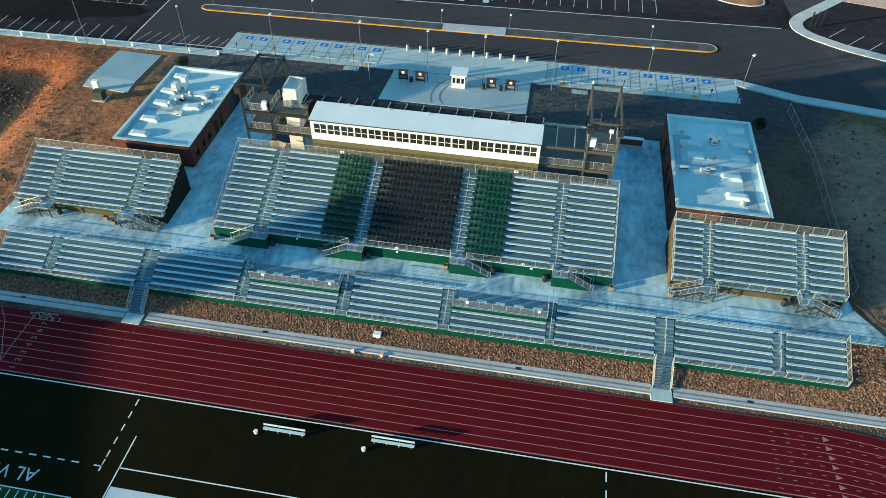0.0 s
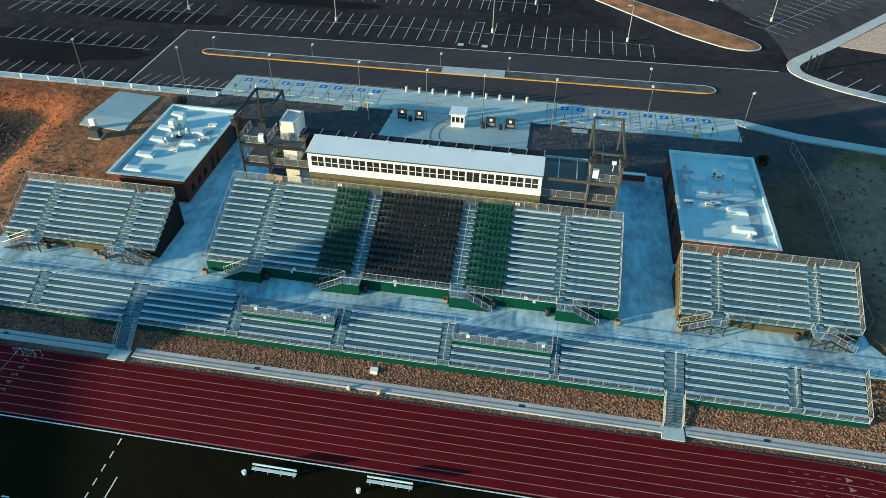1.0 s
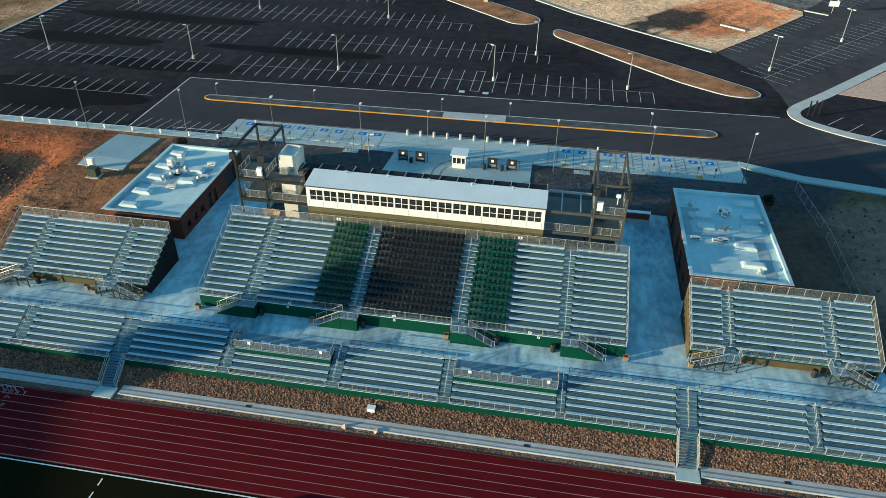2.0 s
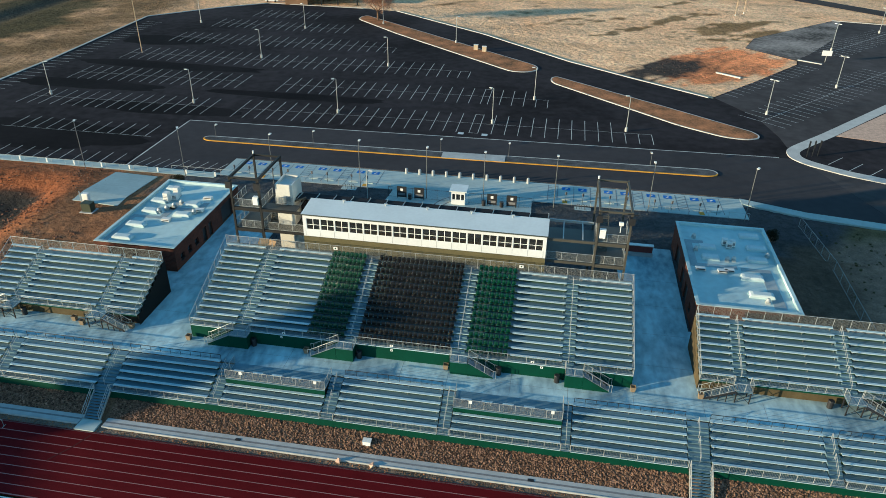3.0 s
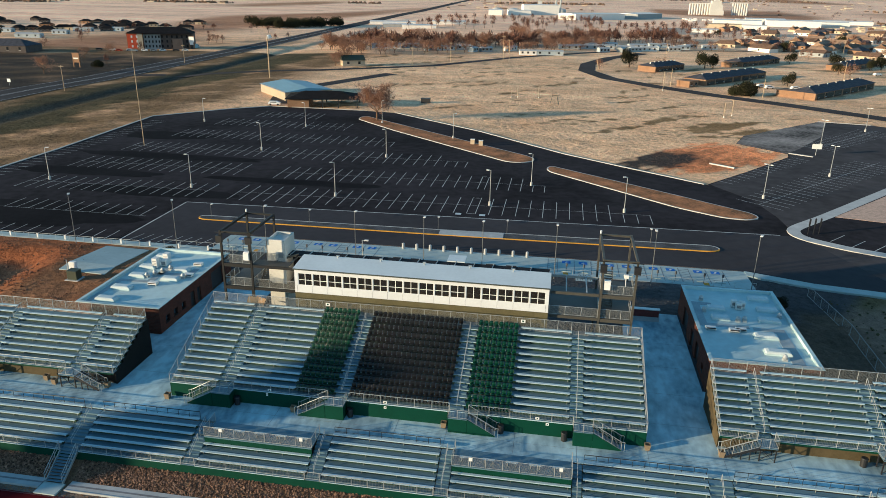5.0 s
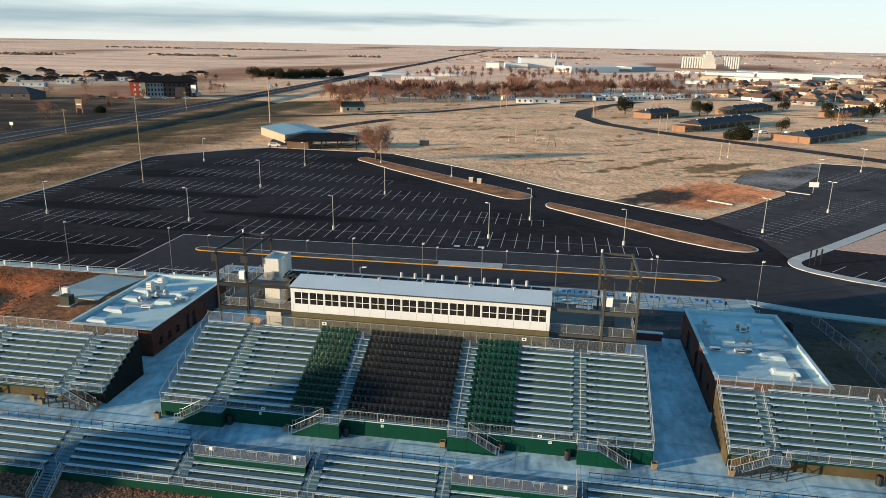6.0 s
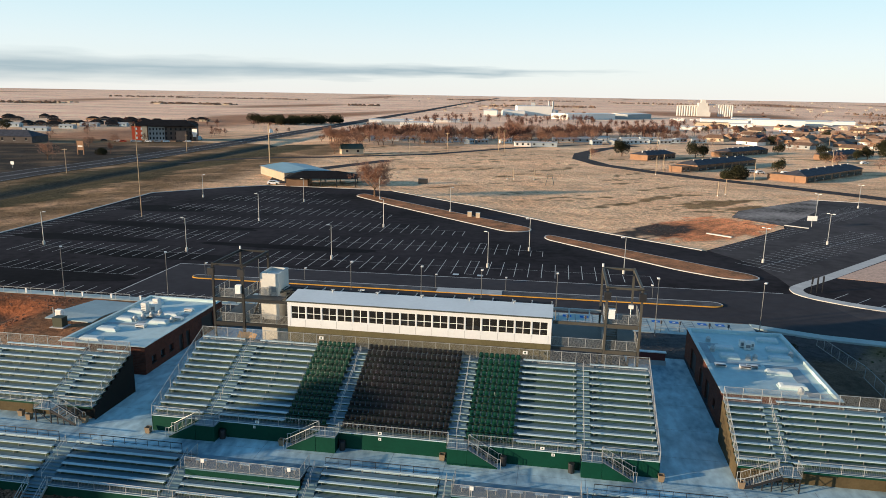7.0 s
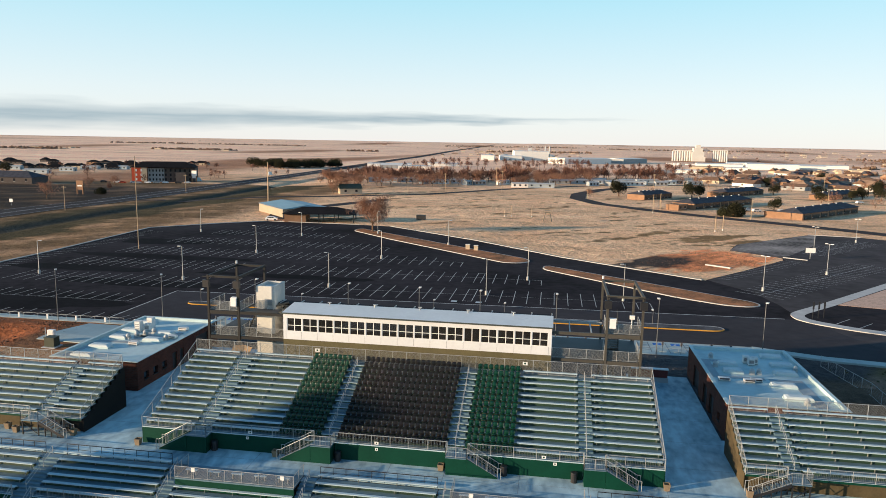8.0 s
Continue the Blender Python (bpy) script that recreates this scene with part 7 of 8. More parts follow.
def spread(count, x0, x1, y0, y1, keep=lambda x, y: True):
    out = []
    while len(out) < count:
        x, y = rnd.uniform(x0, x1), rnd.uniform(y0, y1)
        if keep(x, y):
            out.append((x, y))
    return out




def belt(count, near, far):
    """Places along the far side of the back road."""
    out = []
    for _ in range(count):
        k, v = rnd.random(), rnd.uniform(near, far)
        out.append((-150 + 185 * k - 0.45 * v, 488 + 112 * k * k + v))
    return out


grove = belt(60, 0, 70) + [(-131, 411), (-127, 416), (-118, 420), (-143, 485), (-138, 492), (22, 443), (-268, 342), (-303, 426), (-288, 580), (-295, 586)]
scatter(bare_tree(13, 21, 2, 4, "bare winter tree with reddish-brown twigs", "bare trees", 0.035, 16), grove, 0.5, 0.95)
scatter(bare_tree(15, 22, 2, 4, "broad bare winter tree with brown twigs", "broad bare trees", 0.04, 16), belt(85, 10, 170) + spread(60, -60, 130, 610, 800) + spread(14, -190, -120, 520, 700), 0.45, 0.9)
scatter(bare_tree(9, 23, 2, 3, "small bare street tree among houses", "street trees", 0.035, 16), [(58, 449), (176, 424), (160, 440)] + spread(34, 150, 420, 520, 900) + spread(10, -480, -300, 380, 680), 0.7, 1.2)
scatter(evergreen(12, 10, 31, "dark round-crowned evergreen tree", "round evergreens", False), [(40.5, 460), (92, 472), (86, 466), (112, 385), (158.8, 455), (188, 488), (196, 492), (150, 520)] + spread(14, 150, 400, 480, 850), 0.6, 0.95)
scatter(evergreen(5, 11, 33, "broad dark juniper thicket by the street", "junipers", False), [(82, 341), (77, 343), (-262, 379)], 0.5, 0.62)
scatter(evergreen(9, 9, 32, "dark dense evergreen tree in a shelter belt", "shelter belt evergreens", False), [(-505, 594)] + [(-345 + 70 * k / 56 + rnd.uniform(-8, 8), 800 + 75 * (k / 56) ** 2 + rnd.uniform(0, 55)) for k in range(57)] + [(-392 + 8 * k, 880 - 3 * k) for k in range(5)], 0.85, 1.3)


def brushwood(name, spots, lo, hi, label):
    """Far leafless trees too many to count: stems with open crowns of thin twigs."""
    g = Geo()
    for x, y in spots:
        h, z0 = rnd.uniform(lo, hi), land(x, y)
        g.tube((x, y, z0 - 0.5), (x, y, z0 + h * 0.45), h * 0.022, 4, h * 0.012)
        r = h * rnd.uniform(0.3, 0.46)
        for _ in range(95):
            a, k, u = rnd.uniform(0, math.tau), rnd.random() ** 0.5, rnd.uniform(0.2, 1.0)
            top = Vector((x + r * k * math.cos(a), y + r * k * math.sin(a), z0 + h * (0.34 + 0.66 * u * math.sqrt(max(0.05, 1 - k * k * 0.8)))))
            d = (top - Vector((x, y, z0 + h * 0.25))) * rnd.uniform(0.18, 0.42)
            s = Vector((-d.y, d.x, 0.02)).normalized() * h * rnd.uniform(0.012, 0.032)
            g.face(top - d - s, top - d + s, top)
    return single(name, g, "brush", label, "trees", kind="stuff")


FRONT = ((-172, 578), (-125, 560), (-88, 553), (-61, 588), (-36, 580), (-15, 616), (10, 648), (34, 645), (105, 700))
wood = []
for _ in range(250):
    x = rnd.uniform(-172, 105)
    wood.append((x, along(x, FRONT) + 70 * rnd.random() ** 1.4))
brushwood("far_wood", wood, 8, 14, "reddish bare winter trees among the mobile homes")
brushwood("far_wood", spread(110, -190, 60, 850, 1120) + spread(60, 60, 200, 720, 1000), 8, 13, "bare brown winter trees beyond the mobile homes")
brushwood("far_wood", spread(190, 150, 640, 560, 1000) + spread(130, 420, 1500, 1150, 1700), 5, 10, "bare brown winter trees among the suburb roofs")
brushwood("far_wood", spread(26, -520, -300, 560, 780) + [(-262, 388), (-290, 470), (-285, 560), (-280, 575), (-252, 620), (-248, 640)], 6, 10, "bare winter trees beside the highway houses")
b = bare_tree(1.6, 41, 2, 3, "small dry shrub beside the pavement", "shrubs", 0.02)
b.matrix_basis = pose(33.6, 99.7, land(33.6, 99.7))
scatter(evergreen(2.2, 2.0, 42, "small dry brown-green shrub on gravel", "gravel shrubs", False), [(33.8, 99.9), (-60.9, 99.6)], 0.9, 1.1)

# ---- buildings beyond ----


def house(x, y, w, d, h, turn, wall, roof, pitch, label, group, windows=3, name="house", hipped=True):
    """A plain building: walls, pitched (hip) or flat roof, windows and a door on its long sides."""
    o = thing(name, (0, 0, 0), label, "building" if name != "house" else "house", group)
    a, b = w / 2, d / 2
    part("wall", Geo().box(-a, a, -b, b, -1.0, h), wall, o)
    if pitch == 0:
        part("roof", Geo().box(-a - 0.3, a + 0.3, -b - 0.3, b + 0.3, h, h + 0.35), roof, o)
    else:
        e, top = 0.5, h + pitch
        hip = min(b, a) * (0.9 if hipped and name == "house" else 0.0)
        g = Geo()
        g.v = [(-a - e, -b - e, h - 0.1), (a + e, -b - e, h - 0.1), (a + e, b + e, h - 0.1), (-a - e, b + e, h - 0.1), (-a - e * (hip > 0) + hip, 0, top), (a + e * (hip > 0) - hip, 0, top)]
        g.f = [(0, 1, 5, 4), (2, 3, 4, 5), (1, 2, 5), (3, 0, 4), (3, 2, 1, 0)]
        part("roof", g, roof, o)
        if hip == 0:
            for sx in (-1, 1):
                part("gable", Geo().face((sx * (a + 0.02), -b, h - 0.05), (sx * (a + 0.02), b, h - 0.05), (sx * (a + 0.02), 0, top - 0.25)), wall, o)
    for k in range(windows):
        q = -a + w * (k + 0.5) / windows
        for s in (-1, 1):
            wd = part("window", Geo().box(q - 0.7, q + 0.7, s * b - 0.05, s * b + 0.05, h * 0.35, h * 0.8), "dark_glass", o)
            part("sill", Geo().box(q - 0.8, q + 0.8, min(s * b, s * b + s * 0.12), max(s * b, s * b + s * 0.12), h * 0.35 - 0.12, h * 0.35), "tin", wd)
    part("door", Geo().box(a - 0.05, a + 0.06, -0.5, 0.5, 0, 2.1), "black", o)
    o.matrix_basis = pose(x, y, land(x, y), 0, 0, turn)
    return o


for x, y, w, roof in ((126, 363, 66, "shingle"), (86, 402, 62, "shingle"), (123, 506, 50, "shingle"), (58, 448, 30, "shingle"), (182, 500, 50, "shingle")):
    h = house(x, y, w, 12, 3.3, 50, "tan_brick", roof, 2.0, "long low tan brick housing block with a dark roof", "tan brick blocks", 9)
    for k0 in range(7):
        q = -0.42 * w + 0.14 * w * k0
        rv = Geo().box(q - 0.3, q + 0.3, -0.9, -0.4, 4.4, 5.45)
        ORIGIN[h] = Vector()
        part("roof_vent", rv, "tin", h, "small white roof vent")
        # Dark panels added in place of the shade under the verandah.
        part("window_bay", Geo().box(q - 0.055 * w, q + 0.055 * w, -6.12, -5.98, 0.4, 2.9), "dark_glass", h, "dark panel for the shaded verandah")
for x, y in ((61.5, 371), (101.5, 346), (104, 484)):
    house(x, y, 8, 7, 2.6, 50, "tan_brick", "tan_brick", 0, "small flat-roofed tan brick annexe", "brick annexes", 2, "annexe")
k = 0
WALLS = ("cream_stucco", "tan_brick", "tin", "tan_brick", "grey_siding")
ROOFS = ("brown_shingle", "tan_shingle", "brown_shingle", "shingle", "tan_shingle")
for x, y in [(139, 668), (181, 690), (192, 766), (176, 640), (187, 592), (213, 650), (232, 630), (248, 604), (298, 821), (311, 783)] + spread(84, 190, 560, 560, 980):
    house(x, y, rnd.uniform(13, 20), rnd.uniform(9, 12), 3.0, rnd.choice((50, -40, 45, 140)), WALLS[k % 5], ROOFS[(k * 3) % 5], rnd.uniform(2.0, 3.4), "single-storey house with a pitched roof in the suburb", "suburb houses", 3, "house", k % 3 == 0)
    k += 1
for x, y in spread(26, 150, 420, 540, 760):
    house(x, y, rnd.uniform(14, 20), rnd.uniform(10, 12), 3.0, rnd.choice((40, 60, -35, 130)), WALLS[k % 3], ROOFS[k % 3], rnd.uniform(2.6, 3.6), "single-storey house with a cream gable in the suburb", "gabled suburb houses", 1, "house", False)
    k += 1
for x, y in [(-564, 664), (-538, 662), (-530, 671), (-502, 655), (-500, 692), (-497, 716), (-485, 724), (-472, 735), (-456, 742)] + spread(34, -700, -400, 640, 860, lambda x, y: abs(x + 300) > 50 or y > 560):
    house(x, y, rnd.uniform(10, 16), rnd.uniform(8, 10), 2.8, rnd.choice((10, -80, 20, 5)), ("dim_siding", "dim_siding", "tan_brick", "dim_siding", "cream_stucco")[k % 5], "roof_dark", rnd.uniform(2.0, 3.0), "single-storey house with a steep dark roof", "houses by the highway", 3)
    k += 1
for x, y, w, turn in [(-25, 528, 12, 8), (-10, 530, 20, 6), (-57, 545, 9, 30), (-66, 540, 8, 70), (-88, 547, 14, 20), (-100, 543, 10, 80), (4, 592, 16, 10), (18, 600, 18, 15), (32, 606, 16, 5), (-134, 549, 22, 12), (48, 600, 14, 10), (-75, 560, 12, 15), (-40, 560, 12, 60), (30, 572, 9, 30), (44, 580, 10, 70), (55, 588, 9, 20), (66, 596, 12, 10), (74, 610, 9, 75), (86, 602, 10, 15), (95, 622, 12, 5), (22, 620, 10, 50), (38, 632, 12, 12), (104, 640, 11, 30), (118, 632, 12, 8), (60, 625, 16, 20), (80, 640, 20, 12), (-118, 560, 12, 40)]:
    house(x, y, w, 4.4, 3.0, turn, ("home_blue", "grey_siding", "home_blue", "tin")[k % 4], "shed_tin", 0.7, "pale mobile home among bare trees", "mobile homes", 3, "mobile_home")
    k += 1
for x, y, w in ((-460, 577, 22), (-467, 628, 14), (-475, 673, 18), (-530, 633, 16), (-452, 690, 16)):
    house(x, y, w, 7, 3.2, 8, "home_blue", "shed_tin", 0.9, "long pale mobile home by the highway houses", "highway mobile homes", 3, "mobile_home")
house(-386, 452, 50, 20, 4.5, 8, "dim_siding", "shingle", 4.0, "broad dark-roofed house beside the highway", "big highway house", 6)
house(-122, 416, 13, 9, 3.4, 25, "cream_stucco", "dark_green_box", 2.6, "small cream house with a dark green gable roof", "field houses", 2, "cottage")
# Community hall with its dark hipped shelter
house(-109, 287, 30, 20, 3.5, -49, "hall_wall", "teal_roof", 1.2, "cream hall with a low pale blue metal roof", "hall", 0, "hall")
sh = thing("picnic_shelter", (-88, 265, land(-88, 265)), "open shelter with a dark hipped roof beside the hall", "shelter")
zz = land(-88, 265)
m = pose(-89, 264, zz, 0, 0, 12)


def put(geo):
    geo.v = [tuple(m @ Vector(q)) for q in geo.v]
    return geo


g = Geo()
g.v = [(-14, -8, 3.2), (14, -8, 3.2), (14, 8, 3.2), (-14, 8, 3.2), (-7, 0, 5.4), (6, 0, 5.4)]
g.f = [(0, 1, 5, 4), (2, 3, 4, 5), (1, 2, 5), (3, 0, 4), (3, 2, 1, 0)]
part("roof", put(g), "roof_dark", sh, "dark hipped roof")
part("room", put(Geo().box(-13, -5, -7, 6, -0.5, 3.2)), "tan_brick", sh)
for x in (0, 6, 13):
    for y in (-7.2, 7.2):
        part("post", put(Geo().box(x - 0.2, x + 0.2, y - 0.2, y + 0.2, -0.3, 3.2)), "black", sh)
# Hotel
ho = thing("hotel", (-300, 502, land(-300, 502)), "three-storey hotel with a red end wall and dark hipped roof", "hotel")
m = pose(-300, 505, land(-300, 500), 0, 0, 20) @ Matrix.Diagonal((0.8, 1, 1.06, 1))
# The wing's shade is put into its siding colour.
part("wing", put(Geo().box(-9, 34, 0, 16, -1, 10)), "dim_siding", ho)
part("end_block", put(Geo().box(-23, -9, -3, 17, -1, 10.6)), "tan_brick", ho)
part("red_panel", put(Geo().box(-22.5, -14, -3.12, -3, 0.5, 10.2)), "red_stucco", ho, "red stucco panel")
part("cream_panel", put(Geo().box(-13.9, -9.2, -3.12, -3, 0.5, 10.2)), "cream_stucco", ho, "cream stucco panel")
part("grey_bay", put(Geo().box(-8.8, 6, -1.0, 0, 0, 9.8)), "grey_siding", ho, "grey-green siding bay")
part("entrance_gable", put(Geo().prism([(17, -5), (26, -5), (26, 0), (17, 0)], 0, 7)), "dim_siding", ho, "dark entrance block")
g = Geo()
g.v = [(-24, -4, 10.6), (35, -4, 10.4), (35, 18, 10.4), (-24, 18, 10.6), (-12, 7, 14.5), (24, 7, 14.5)]
g.f = [(0, 1, 5, 4), (2, 3, 4, 5), (1, 2, 5), (3, 0, 4), (3, 2, 1, 0)]
part("roof", put(g), "roof_dark", ho)
for fl in range(3):
    for k2 in range(9):
        x = -6 + 4.4 * k2
        part("window", put(Geo().box(x - 0.8, x + 0.8, -0.06, 0.05, 1.0 + 3.2 * fl, 2.8 + 3.2 * fl)), "dark_glass", ho)
    for x in (-7, -4, -1, 2, 4.8):
        part("window", put(Geo().box(x - 0.65, x + 0.65, -1.08, -1.0, 1.0 + 3.2 * fl, 2.6 + 3.2 * fl)), "dark_glass", ho)
    for x in (-18.5, -14):
        part("window", put(Geo().box(x - 0.7, x + 0.7, -3.2, -3.12, 1.2 + 3.2 * fl, 2.8 + 3.2 * fl)), "tin", ho)


def pylon_sign(x, y, h, w, mat, label):
    s = thing("pylon_sign", (x, y, land(x, y)), label, "sign", "roadside signs")
    z0 = land(x, y)
    for q in (x - w / 2, x + w / 2 - 0.5):
        part("pillar", Geo().box(q, q + 0.5, y - 0.4, y + 0.4, z0 - 0.5, z0 + h * 0.55), "tan_brick", s)
    part("board", Geo().box(x - w / 2, x + w / 2, y - 0.3, y + 0.3, z0 + h * 0.35, z0 + h), mat, s)
    part("text_bar", Geo().box(x - w * 0.35, x + w * 0.35, y - 0.34, y - 0.3, z0 + h * 0.6, z0 + h * 0.7), "tin", s)
    part("cap", Geo().box(x - w / 2 - 0.2, x + w / 2 + 0.2, y - 0.4, y + 0.4, z0 + h, z0 + h + 0.4), "tan_brick", s)


pylon_sign(-272, 375, 7.6, 4.2, "tan_brick", "tan roadside pylon sign with blank panels")
pylon_sign(-274, 512, 9, 4, "white", "white roadside pylon sign by the hotel")
for x, y, h, w in ((72.9, 212.8, 3.2, 2.6), (-238, 281, 2.6, 1.6)):
    s = thing("post_sign", (x, y, land(x, y)), "plain white board on a single post", "sign", "white boards")
    z0 = max(land(x, y), LOT)
    part("post", Geo().tube((x, y, z0 - 0.3), (x, y, z0 + h - 1.0), 0.07), "galv", s)
    part("board", Geo().box(x - w / 2, x + w / 2, y - 0.05, y + 0.05, z0 + h - 1.4, z0 + h), "white", s)
for x, y in ((-24.2, 204.6), (-21.6, 203.2)):
    u = thing("utility_cabinet", (x, y, LOT + 0.15), "pale utility cabinet on the mulch verge", "cabinet", "utility cabinets")
    part("body", Geo().box(x - 0.6, x + 0.6, y - 0.45, y + 0.45, LOT + 0.15, LOT + 1.5), "cream_stucco", u)
    part("lid", Geo().box(x - 0.66, x + 0.66, y - 0.5, y + 0.5, LOT + 1.5, LOT + 1.6), "tin", u)


def vehicle(x, y, turn, mat, long, high, label, group):
    """A small far-off car or lorry: body, cabin glass and four wheels."""
    v = thing("vehicle", (0, 0, 0), label, "car" if high < 2 else "lorry", group)
    a = long / 2
    body = Geo()
    body.v = [(sx * a, sy * 0.9, zz) for zz in (0.35, 0.95) for sx, sy in ((-1, -1), (1, -1), (1, 1), (-1, 1))] + [(-a * 0.75, -0.75, high), (a * 0.35, -0.75, high), (a * 0.35, 0.75, high), (-a * 0.75, 0.75, high)]
    body.f = [(3, 2, 1, 0)] + [(4 * r + i, 4 * r + (i + 1) % 4, 4 * r + 4 + (i + 1) % 4, 4 * r + 4 + i) for r in range(2) for i in range(4)] + [(8, 9, 10, 11)]
    part("body", body, mat, v)
    part("side_glass", Geo().box(-a * 0.6, a * 0.4, -0.9, 0.9, 1.02, 1.02 + (high - 0.95) * 0.6) if high < 2 else Geo().box(a * 0.55, a * 0.8, -0.91, 0.91, 1.3, 1.9), "dark_glass", v)
    for sx in (-0.62, 0.62):
        for sy in (-0.85, 0.85):
            part("wheel", Geo().tube((sx * a, sy - 0.1, 0.34), (sx * a, sy + 0.1, 0.34), 0.34, 10), "tyre", v)
    v.matrix_basis = pose(x, y, land(x, y) + 0.1, 0, 0, turn)


vehicle(-107, 258.5, 10, "white", 4.6, 1.5, "white car parked by the hall", "parked cars")
for k3, (x, y, c) in enumerate(((-318, 480, "white"), (-312, 478, "red_stucco"), (-306, 482, "tin"), (-296, 484, "white"), (-290, 486, "grey_siding"), (-284, 488, "white"), (-276, 492, "black"), (-270, 494, "tin"), (-330, 482, "black"), (-300, 478, "grey_siding"), (100, 372, "white"), (97, 376, "tin"), (112, 372, "white"), (180, 455, "white"))):
    vehicle(x, y, 15 + 7 * (k3 % 3), c, 4.6, 1.55, "parked car beyond the field", "parked cars")
vehicle(-266, 640, 95, "white", 11, 3.6, "white lorry on the highway", "lorries")
vehicle(-275, 520, 95, "teal_roof", 9, 3.2, "teal lorry beside the highway", "lorries")
vehicle(-284, 515, 95, "white", 7, 2.6, "white van beside the highway", "lorries")
# Warehouses, tanks and the grain elevator
for x, y, w, d, h, t, wall, lab in ((40, 1215, 96, 46, 9, 36, "tin", "long white warehouse"), (118, 1305, 84, 50, 8, 56, "grey_siding", "grey steel warehouse"), (250, 1160, 66, 44, 6, -8, "tin", "broad white-roofed shed"), (318, 1128, 70, 50, 8, -10, "tin", "broad white-roofed shed"), (300, 1205, 56, 40, 7, -10, "tin", "broad white-roofed shed"), (380, 1180, 60, 24, 5, -8, "tin", "long white market shed"), (-48, 1380, 64, 40, 17, 10, "tin", "tall white works building"), (-84, 1345, 40, 30, 8, 10, "tin", "white works building"), (-122, 1310, 24, 24, 9, 0, "tin", "white works building"), (206, 1030, 44, 16, 5, -10, "cream_stucco", "long pale market shed"), (240, 1010, 30, 14, 5, -10, "tin", "low white shed"), (-170, 860, 40, 16, 4, 10, "tin", "low white shed"), (-205, 900, 36, 16, 4, 10, "grey_siding", "low grey shed"), (-225, 960, 60, 18, 5, 10, "tin", "low white shed"), (-150, 960, 44, 14, 4, 10, "tin", "low white shed"), (420, 1230, 80, 24, 5, -8, "tin", "long white market shed"), (160, 900, 30, 12, 4, -8, "tin", "low white shed")):
    house(x, y, w, d, h, t, wall, wall if wall == "cream_stucco" else "tin", 1.0, lab + " in the distance", "distant sheds", 0, "shed")
single("pale_yard", Geo().prism([(70, 835), (140, 850), (185, 990), (120, 985)], land(120, 900) - 1, land(120, 900) + 0.5), "yard", "pale bare gravel yard beyond the field", "yard", kind="structure")
g = Geo()
for row in range(4):
    for k in range(24):
        if rnd.random() < 0.5:
            x, y = 196 + 9.5 * k + rnd.uniform(-2, 2), 1225 + 26 * row + rnd.uniform(-4, 4)
            g.box(x - rnd.uniform(1.5, 3.4), x + rnd.uniform(1.5, 3.4), y - 5, y + 5, land(x, y), land(x, y) + rnd.uniform(1.6, 2.8))
single("trailer_rows", g, "tin", "rows of parked white trailers beyond the suburb", "trailers", kind="stuff")
el = thing("grain_elevator", (292, 1560, land(292, 1560)), "tall pale concrete grain elevator with rows of silos", "grain elevator")
z0 = land(292, 1560)
part("headhouse", Geo().box(280, 304, 1550, 1572, z0 - 2, z0 + 20).box(283, 301, 1552, 1570, z0 + 20, z0 + 27).box(288, 297, 1555, 1566, z0 + 27, z0 + 33.5).box(279, 306, 1546, 1550, z0 - 2, z0 + 9), "silo", el)
for k4 in range(8):
    x = 243 + 4.9 * k4
    part("silo", Geo().tube((x, 1560, z0 - 2), (x, 1560, z0 + 20.5), 2.0, 10), "silo", el)
for k4 in range(7):
    x = 325 + 4.5 * k4
    part("silo", Geo().tube((x, 1562, z0 - 2), (x, 1562, z0 + 22.5), 1.9, 10), "silo", el)
part("gallery", Geo().box(243, 280, 1558.5, 1561.5, z0 + 20.5, z0 + 22.3), "silo", el)
part("gallery", Geo().box(304, 352, 1560.5, 1563.5, z0 + 22.5, z0 + 24.2), "silo", el)
for k4 in range(5):
    x, y = -130 + 30 * k4, 1420 + 6 * k4
    t = thing("storage_tank", (x, y, land(x, y)), "white cylindrical storage tank in the distance", "tank", "storage tanks")
    part("shell", Geo().tube((x, y, land(x, y) - 1), (x, y, land(x, y) + 8), 9, 16), "shed_tin", t)
    part("cone", Geo().tube((x, y, land(x, y) + 8), (x, y, land(x, y) + 10), 9, 16, 1), "shed_tin", t)
ch = thing("works_tower", (-52, 1500, land(-52, 1500)), "grey works tower on the skyline", "tower")
part("shaft", Geo().box(-62, -44, 1495, 1512, land(-52, 1500) - 1, land(-52, 1500) + 16), "shed_tin", ch)
for q in (-20, -12):
    part("stack", Geo().tube((q, 1420, land(q, 1420)), (q, 1420, land(q, 1420) + 26), 1.6, 8), "shed_tin", ch)
part("top", Geo().box(-57, -49, 1499, 1508, land(-52, 1500) + 16, land(-52, 1500) + 22), "shed_tin", ch)

# Far settlements and hedges, too small to tell apart
g, gd = Geo(), Geo()
for x0, x1, y0, y1, count in ((-1330, -1180, 1540, 1660, 34), (-1030, -800, 1690, 1730, 24), (-350, 60, 1600, 2600, 60), (400, 1500, 1300, 2600, 90), (-1800, 1800, 2600, 4300, 60), (330, 700, 950, 1300, 60)):
    for _ in range(count):
        x, y = rnd.uniform(x0, x1), rnd.uniform(y0, y1)
        w, d, h = rnd.uniform(1.5, 6) * rnd.choice((0.6, 1, 1.6)), rnd.uniform(3, 7), rnd.uniform(1.2, 2.8)
        (g if rnd.random() < 0.55 else gd).box(x - w, x + w, y - d, y + d, land(x, y) - 1, land(x, y) + h)
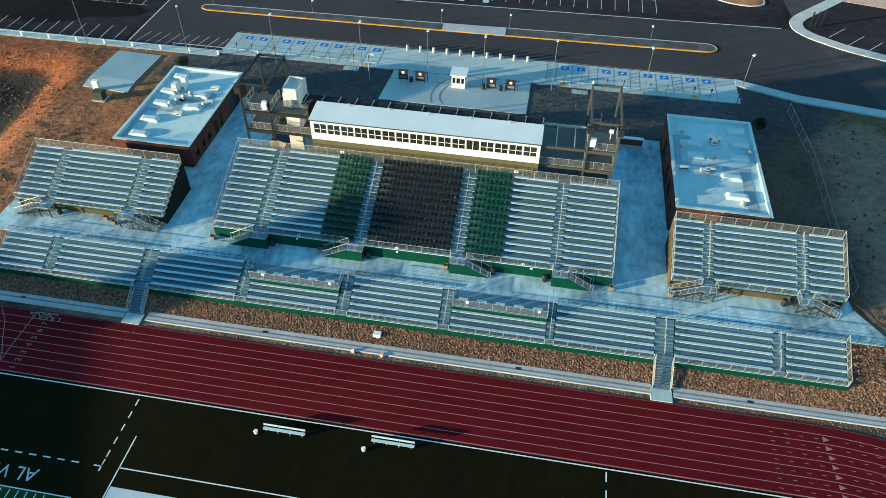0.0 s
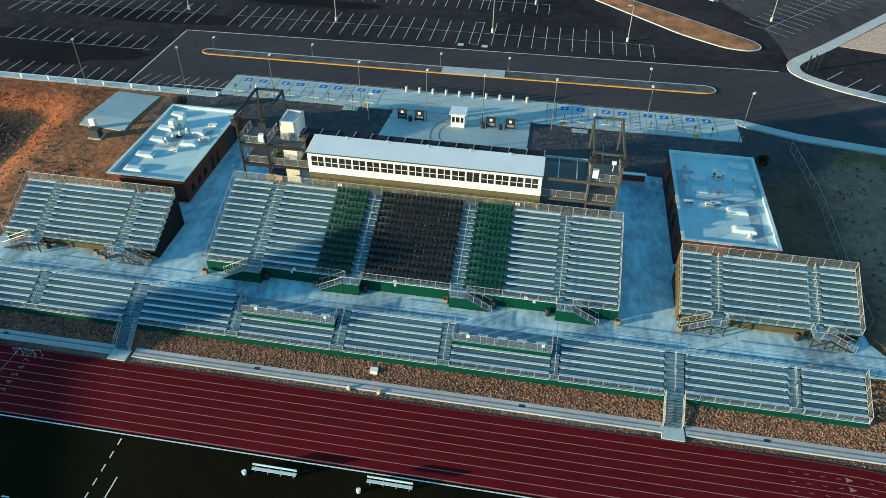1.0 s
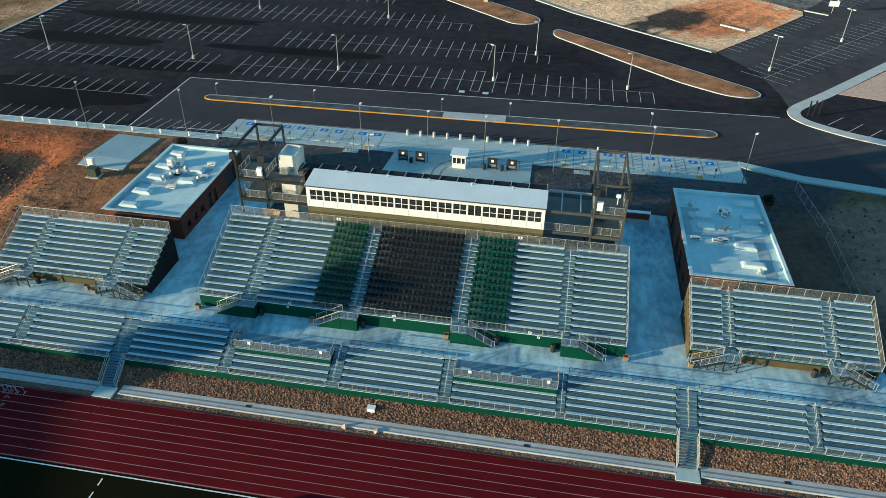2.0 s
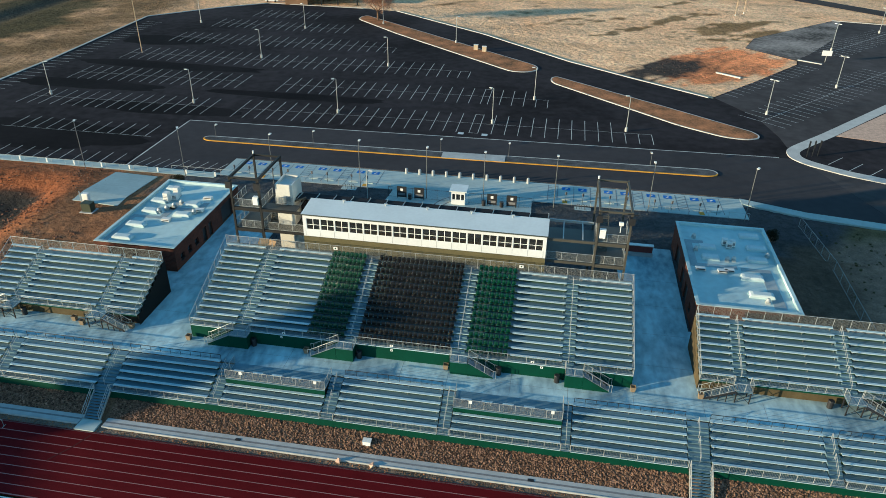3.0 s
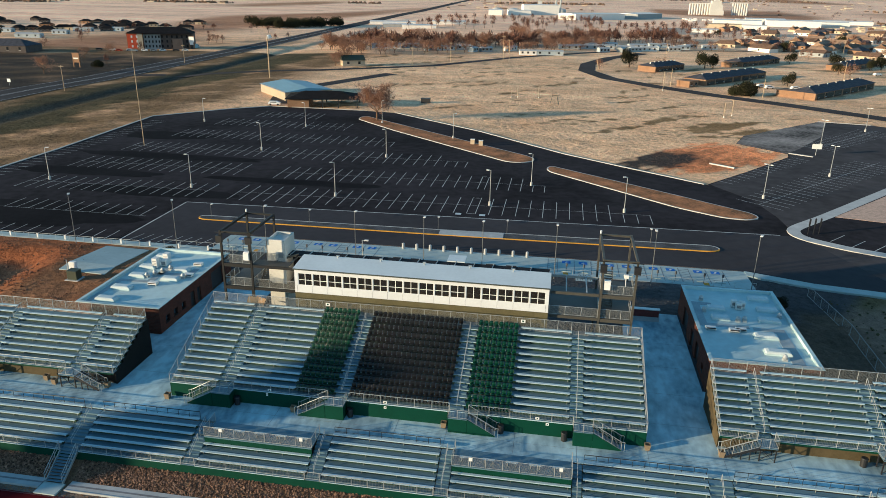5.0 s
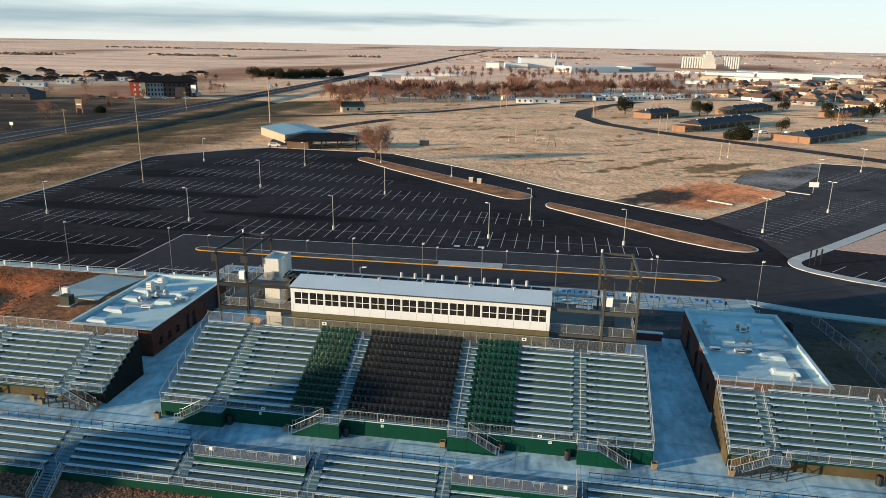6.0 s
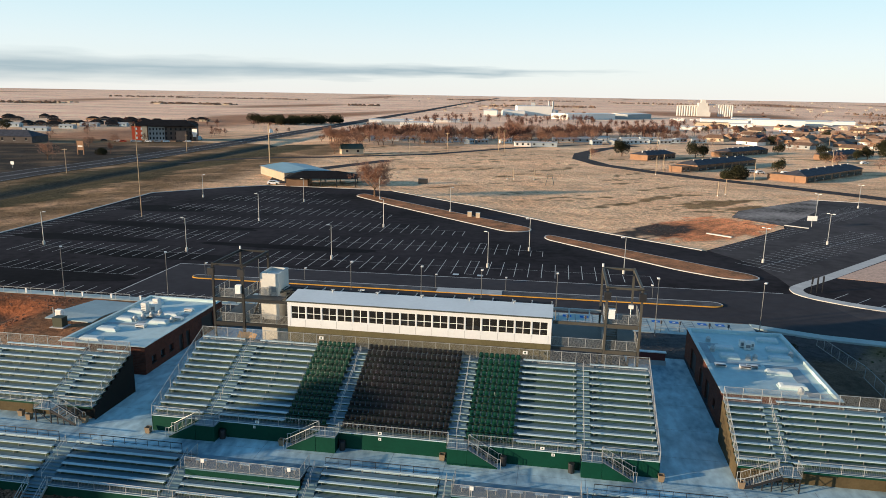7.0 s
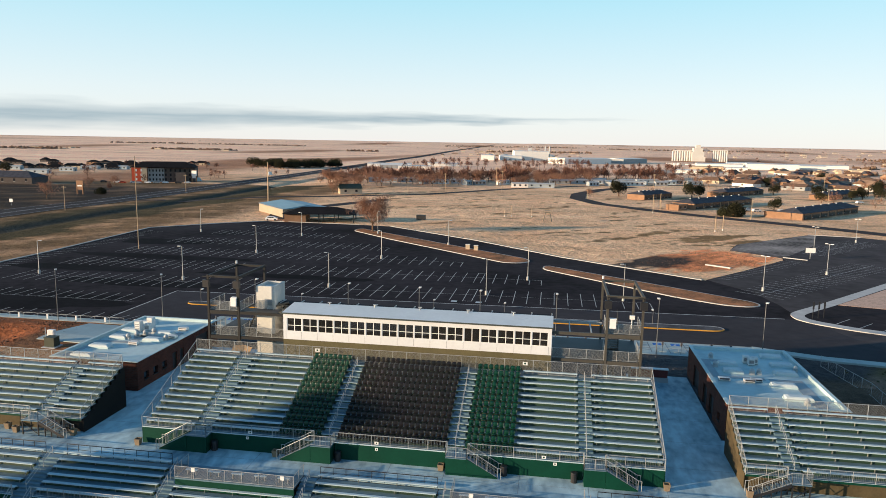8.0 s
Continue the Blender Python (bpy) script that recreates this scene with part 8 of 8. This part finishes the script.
single("far_buildings", g, "cream_stucco", "pale farm buildings and town roofs on the plain", "buildings", kind="stuff")
for x0, x1, y, w in ((-1330, -1180, 1560, 25), (-1030, -800, 1712, 10), (-560, -480, 1900, 12), (450, 1300, 1250, 60), (-200, 100, 2100, 20), (700, 1600, 1900, 40), (-1700, -900, 2500, 30), (200, 900, 2900, 40), (-500, 100, 3100, 30)):
    for _ in range(int((x1 - x0) / (4 if x1 - x0 > 300 else 1.6))):
        x, yy = rnd.uniform(x0, x1), y + rnd.gauss(0, w)
        s = rnd.uniform(1.2, 3.6)
        gd.tube((x, yy, land(x, yy) - 1), (x + rnd.uniform(-3, 3), yy, land(x, yy) + s * 1.4), s * 1.6, 6, s * 0.5)
single("far_trees", gd, "bark", "far dark tree lines and hedges on the plain", "trees", kind="stuff")


rubble("red_clods", 3000, (12, 68), (172, 240), (0.05, 0.14), "red_clod", "loose red clods and dry weeds in the ragged hollow", 21, land, lambda x, y: (((x - 42) * 0.66 + (y - 203) * 0.75) / 24) ** 2 + ((-(x - 42) * 0.75 + (y - 203) * 0.66) / 13) ** 2 + noise.noise((x * 0.15, y * 0.15, 4)) < 0.9)


# ---- poles ----


def timber_pole(x, y, h, label, arm=True, r=0.16):
    t = thing("utility_pole", (x, y, land(x, y)), label, "utility pole", "utility poles")
    z0 = land(x, y)
    part("pole", Geo().tube((x, y, z0 - 0.5), (x, y, z0 + h), r, 7, r * 0.7), "wood_pole", t)
    if arm:
        part("crossarm", Geo().box(x - 1.2, x + 1.2, y - 0.08, y + 0.08, z0 + h - 0.7, z0 + h - 0.5), "wood_pole", t)


timber_pole(-114.6, 181.4, 26, "very tall thin pale pole at the car park", False, 0.12)
timber_pole(-144, 344, 20, "tall stout pale wooden pole in dry grass", False, 0.35)
for x, y, h in ((-214, 284, 11), (-228, 415, 11), (-257, 597, 11), (-88, 425, 11), (-70, 458, 12), (53, 367, 8.5), (86, 327, 9), (20, 430, 9), (-38, 472, 16), (-34, 470, 14), (75, 560, 11), (150, 420, 10), (210, 600, 11), (260, 560, 11)):
    timber_pole(x, y, h, "weathered wooden utility pole", h > 10)
for x, y, h in ((59.7, 273.3, 5.5), (63.4, 277.8, 5.8), (-17.7, 306.1, 5.0), (-20.4, 305.3, 3.4), (-8.9, 306.4, 5.0), (47.3, 350, 9.0)):
    t = thing("practice_post", (x, y, land(x, y)), "plain weathered upright post in the dry field", "post", "field posts")
    part("shaft", Geo().tube((x, y, land(x, y) - 0.3), (x, y, land(x, y) + h), 0.12, 6), "wood_pole", t)
    part("collar", Geo().tube((x, y, land(x, y)), (x, y, land(x, y) + 0.5), 0.18, 6), "tin", t)
t = thing("coaching_tower", (-2, 289, land(-2, 289)), "small open metal coaching tower in the dry field", "tower")
z0 = land(-2, 289)
for sx in (-1, 1):
    for sy in (-1, 1):
        part("leg", Geo().beam((-2 + sx * 1.7, 289 + sy * 1.7, z0), (-2 + sx * 0.9, 289 + sy * 0.9, z0 + 3.4), 0.14, 0.14), "steel", t)
part("platform", Geo().box(-3.2, -0.8, 287.8, 290.2, z0 + 3.4, z0 + 3.55), "plywood", t)
part("rail", Geo().box(-3.2, -0.8, 287.8, 287.86, z0 + 4.3, z0 + 4.4).box(-3.2, -0.8, 290.14, 290.2, z0 + 4.3, z0 + 4.4).box(-3.2, -3.1, 287.8, 290.2, z0 + 3.55, z0 + 4.4), "steel", t)
b = thing("dumpster", (-52, 279, land(-52, 279)), "black steel dumpster in the dry field", "dumpster")
z0 = land(-52, 279)
part("body", Geo().box(-54, -50.5, 278, 280, z0, z0 + 1.8), "black", b)
part("lid", Geo().box(-54.1, -50.4, 277.9, 280.1, z0 + 1.8, z0 + 1.9), "black", b)

# Unseen block added beyond the west bend, behind the eye, to shade the stands
sb = thing("field_house", (-133, 12, TRACK), "unseen tall tan block added beyond the running track to cast shade", "building")
m = pose(-133, 11, TRACK, 0, 0, 27)
part("wall", put(Geo().box(-6, 6, -7.2, -1.6, -0.5, 24.9)), "tan_brick", sb)
part("roof", put(Geo().box(-6.4, 6.4, -7.5, -1.3, 24.9, 25.3)), "tin", sb)
part("wing", put(Geo().box(-5, 5, -62, -7.2, -0.5, 12.5)), "tan_brick", sb)
part("wing", put(Geo().box(-5, 5, -1.6, 8.5, -0.5, 13.6)), "tan_brick", sb)
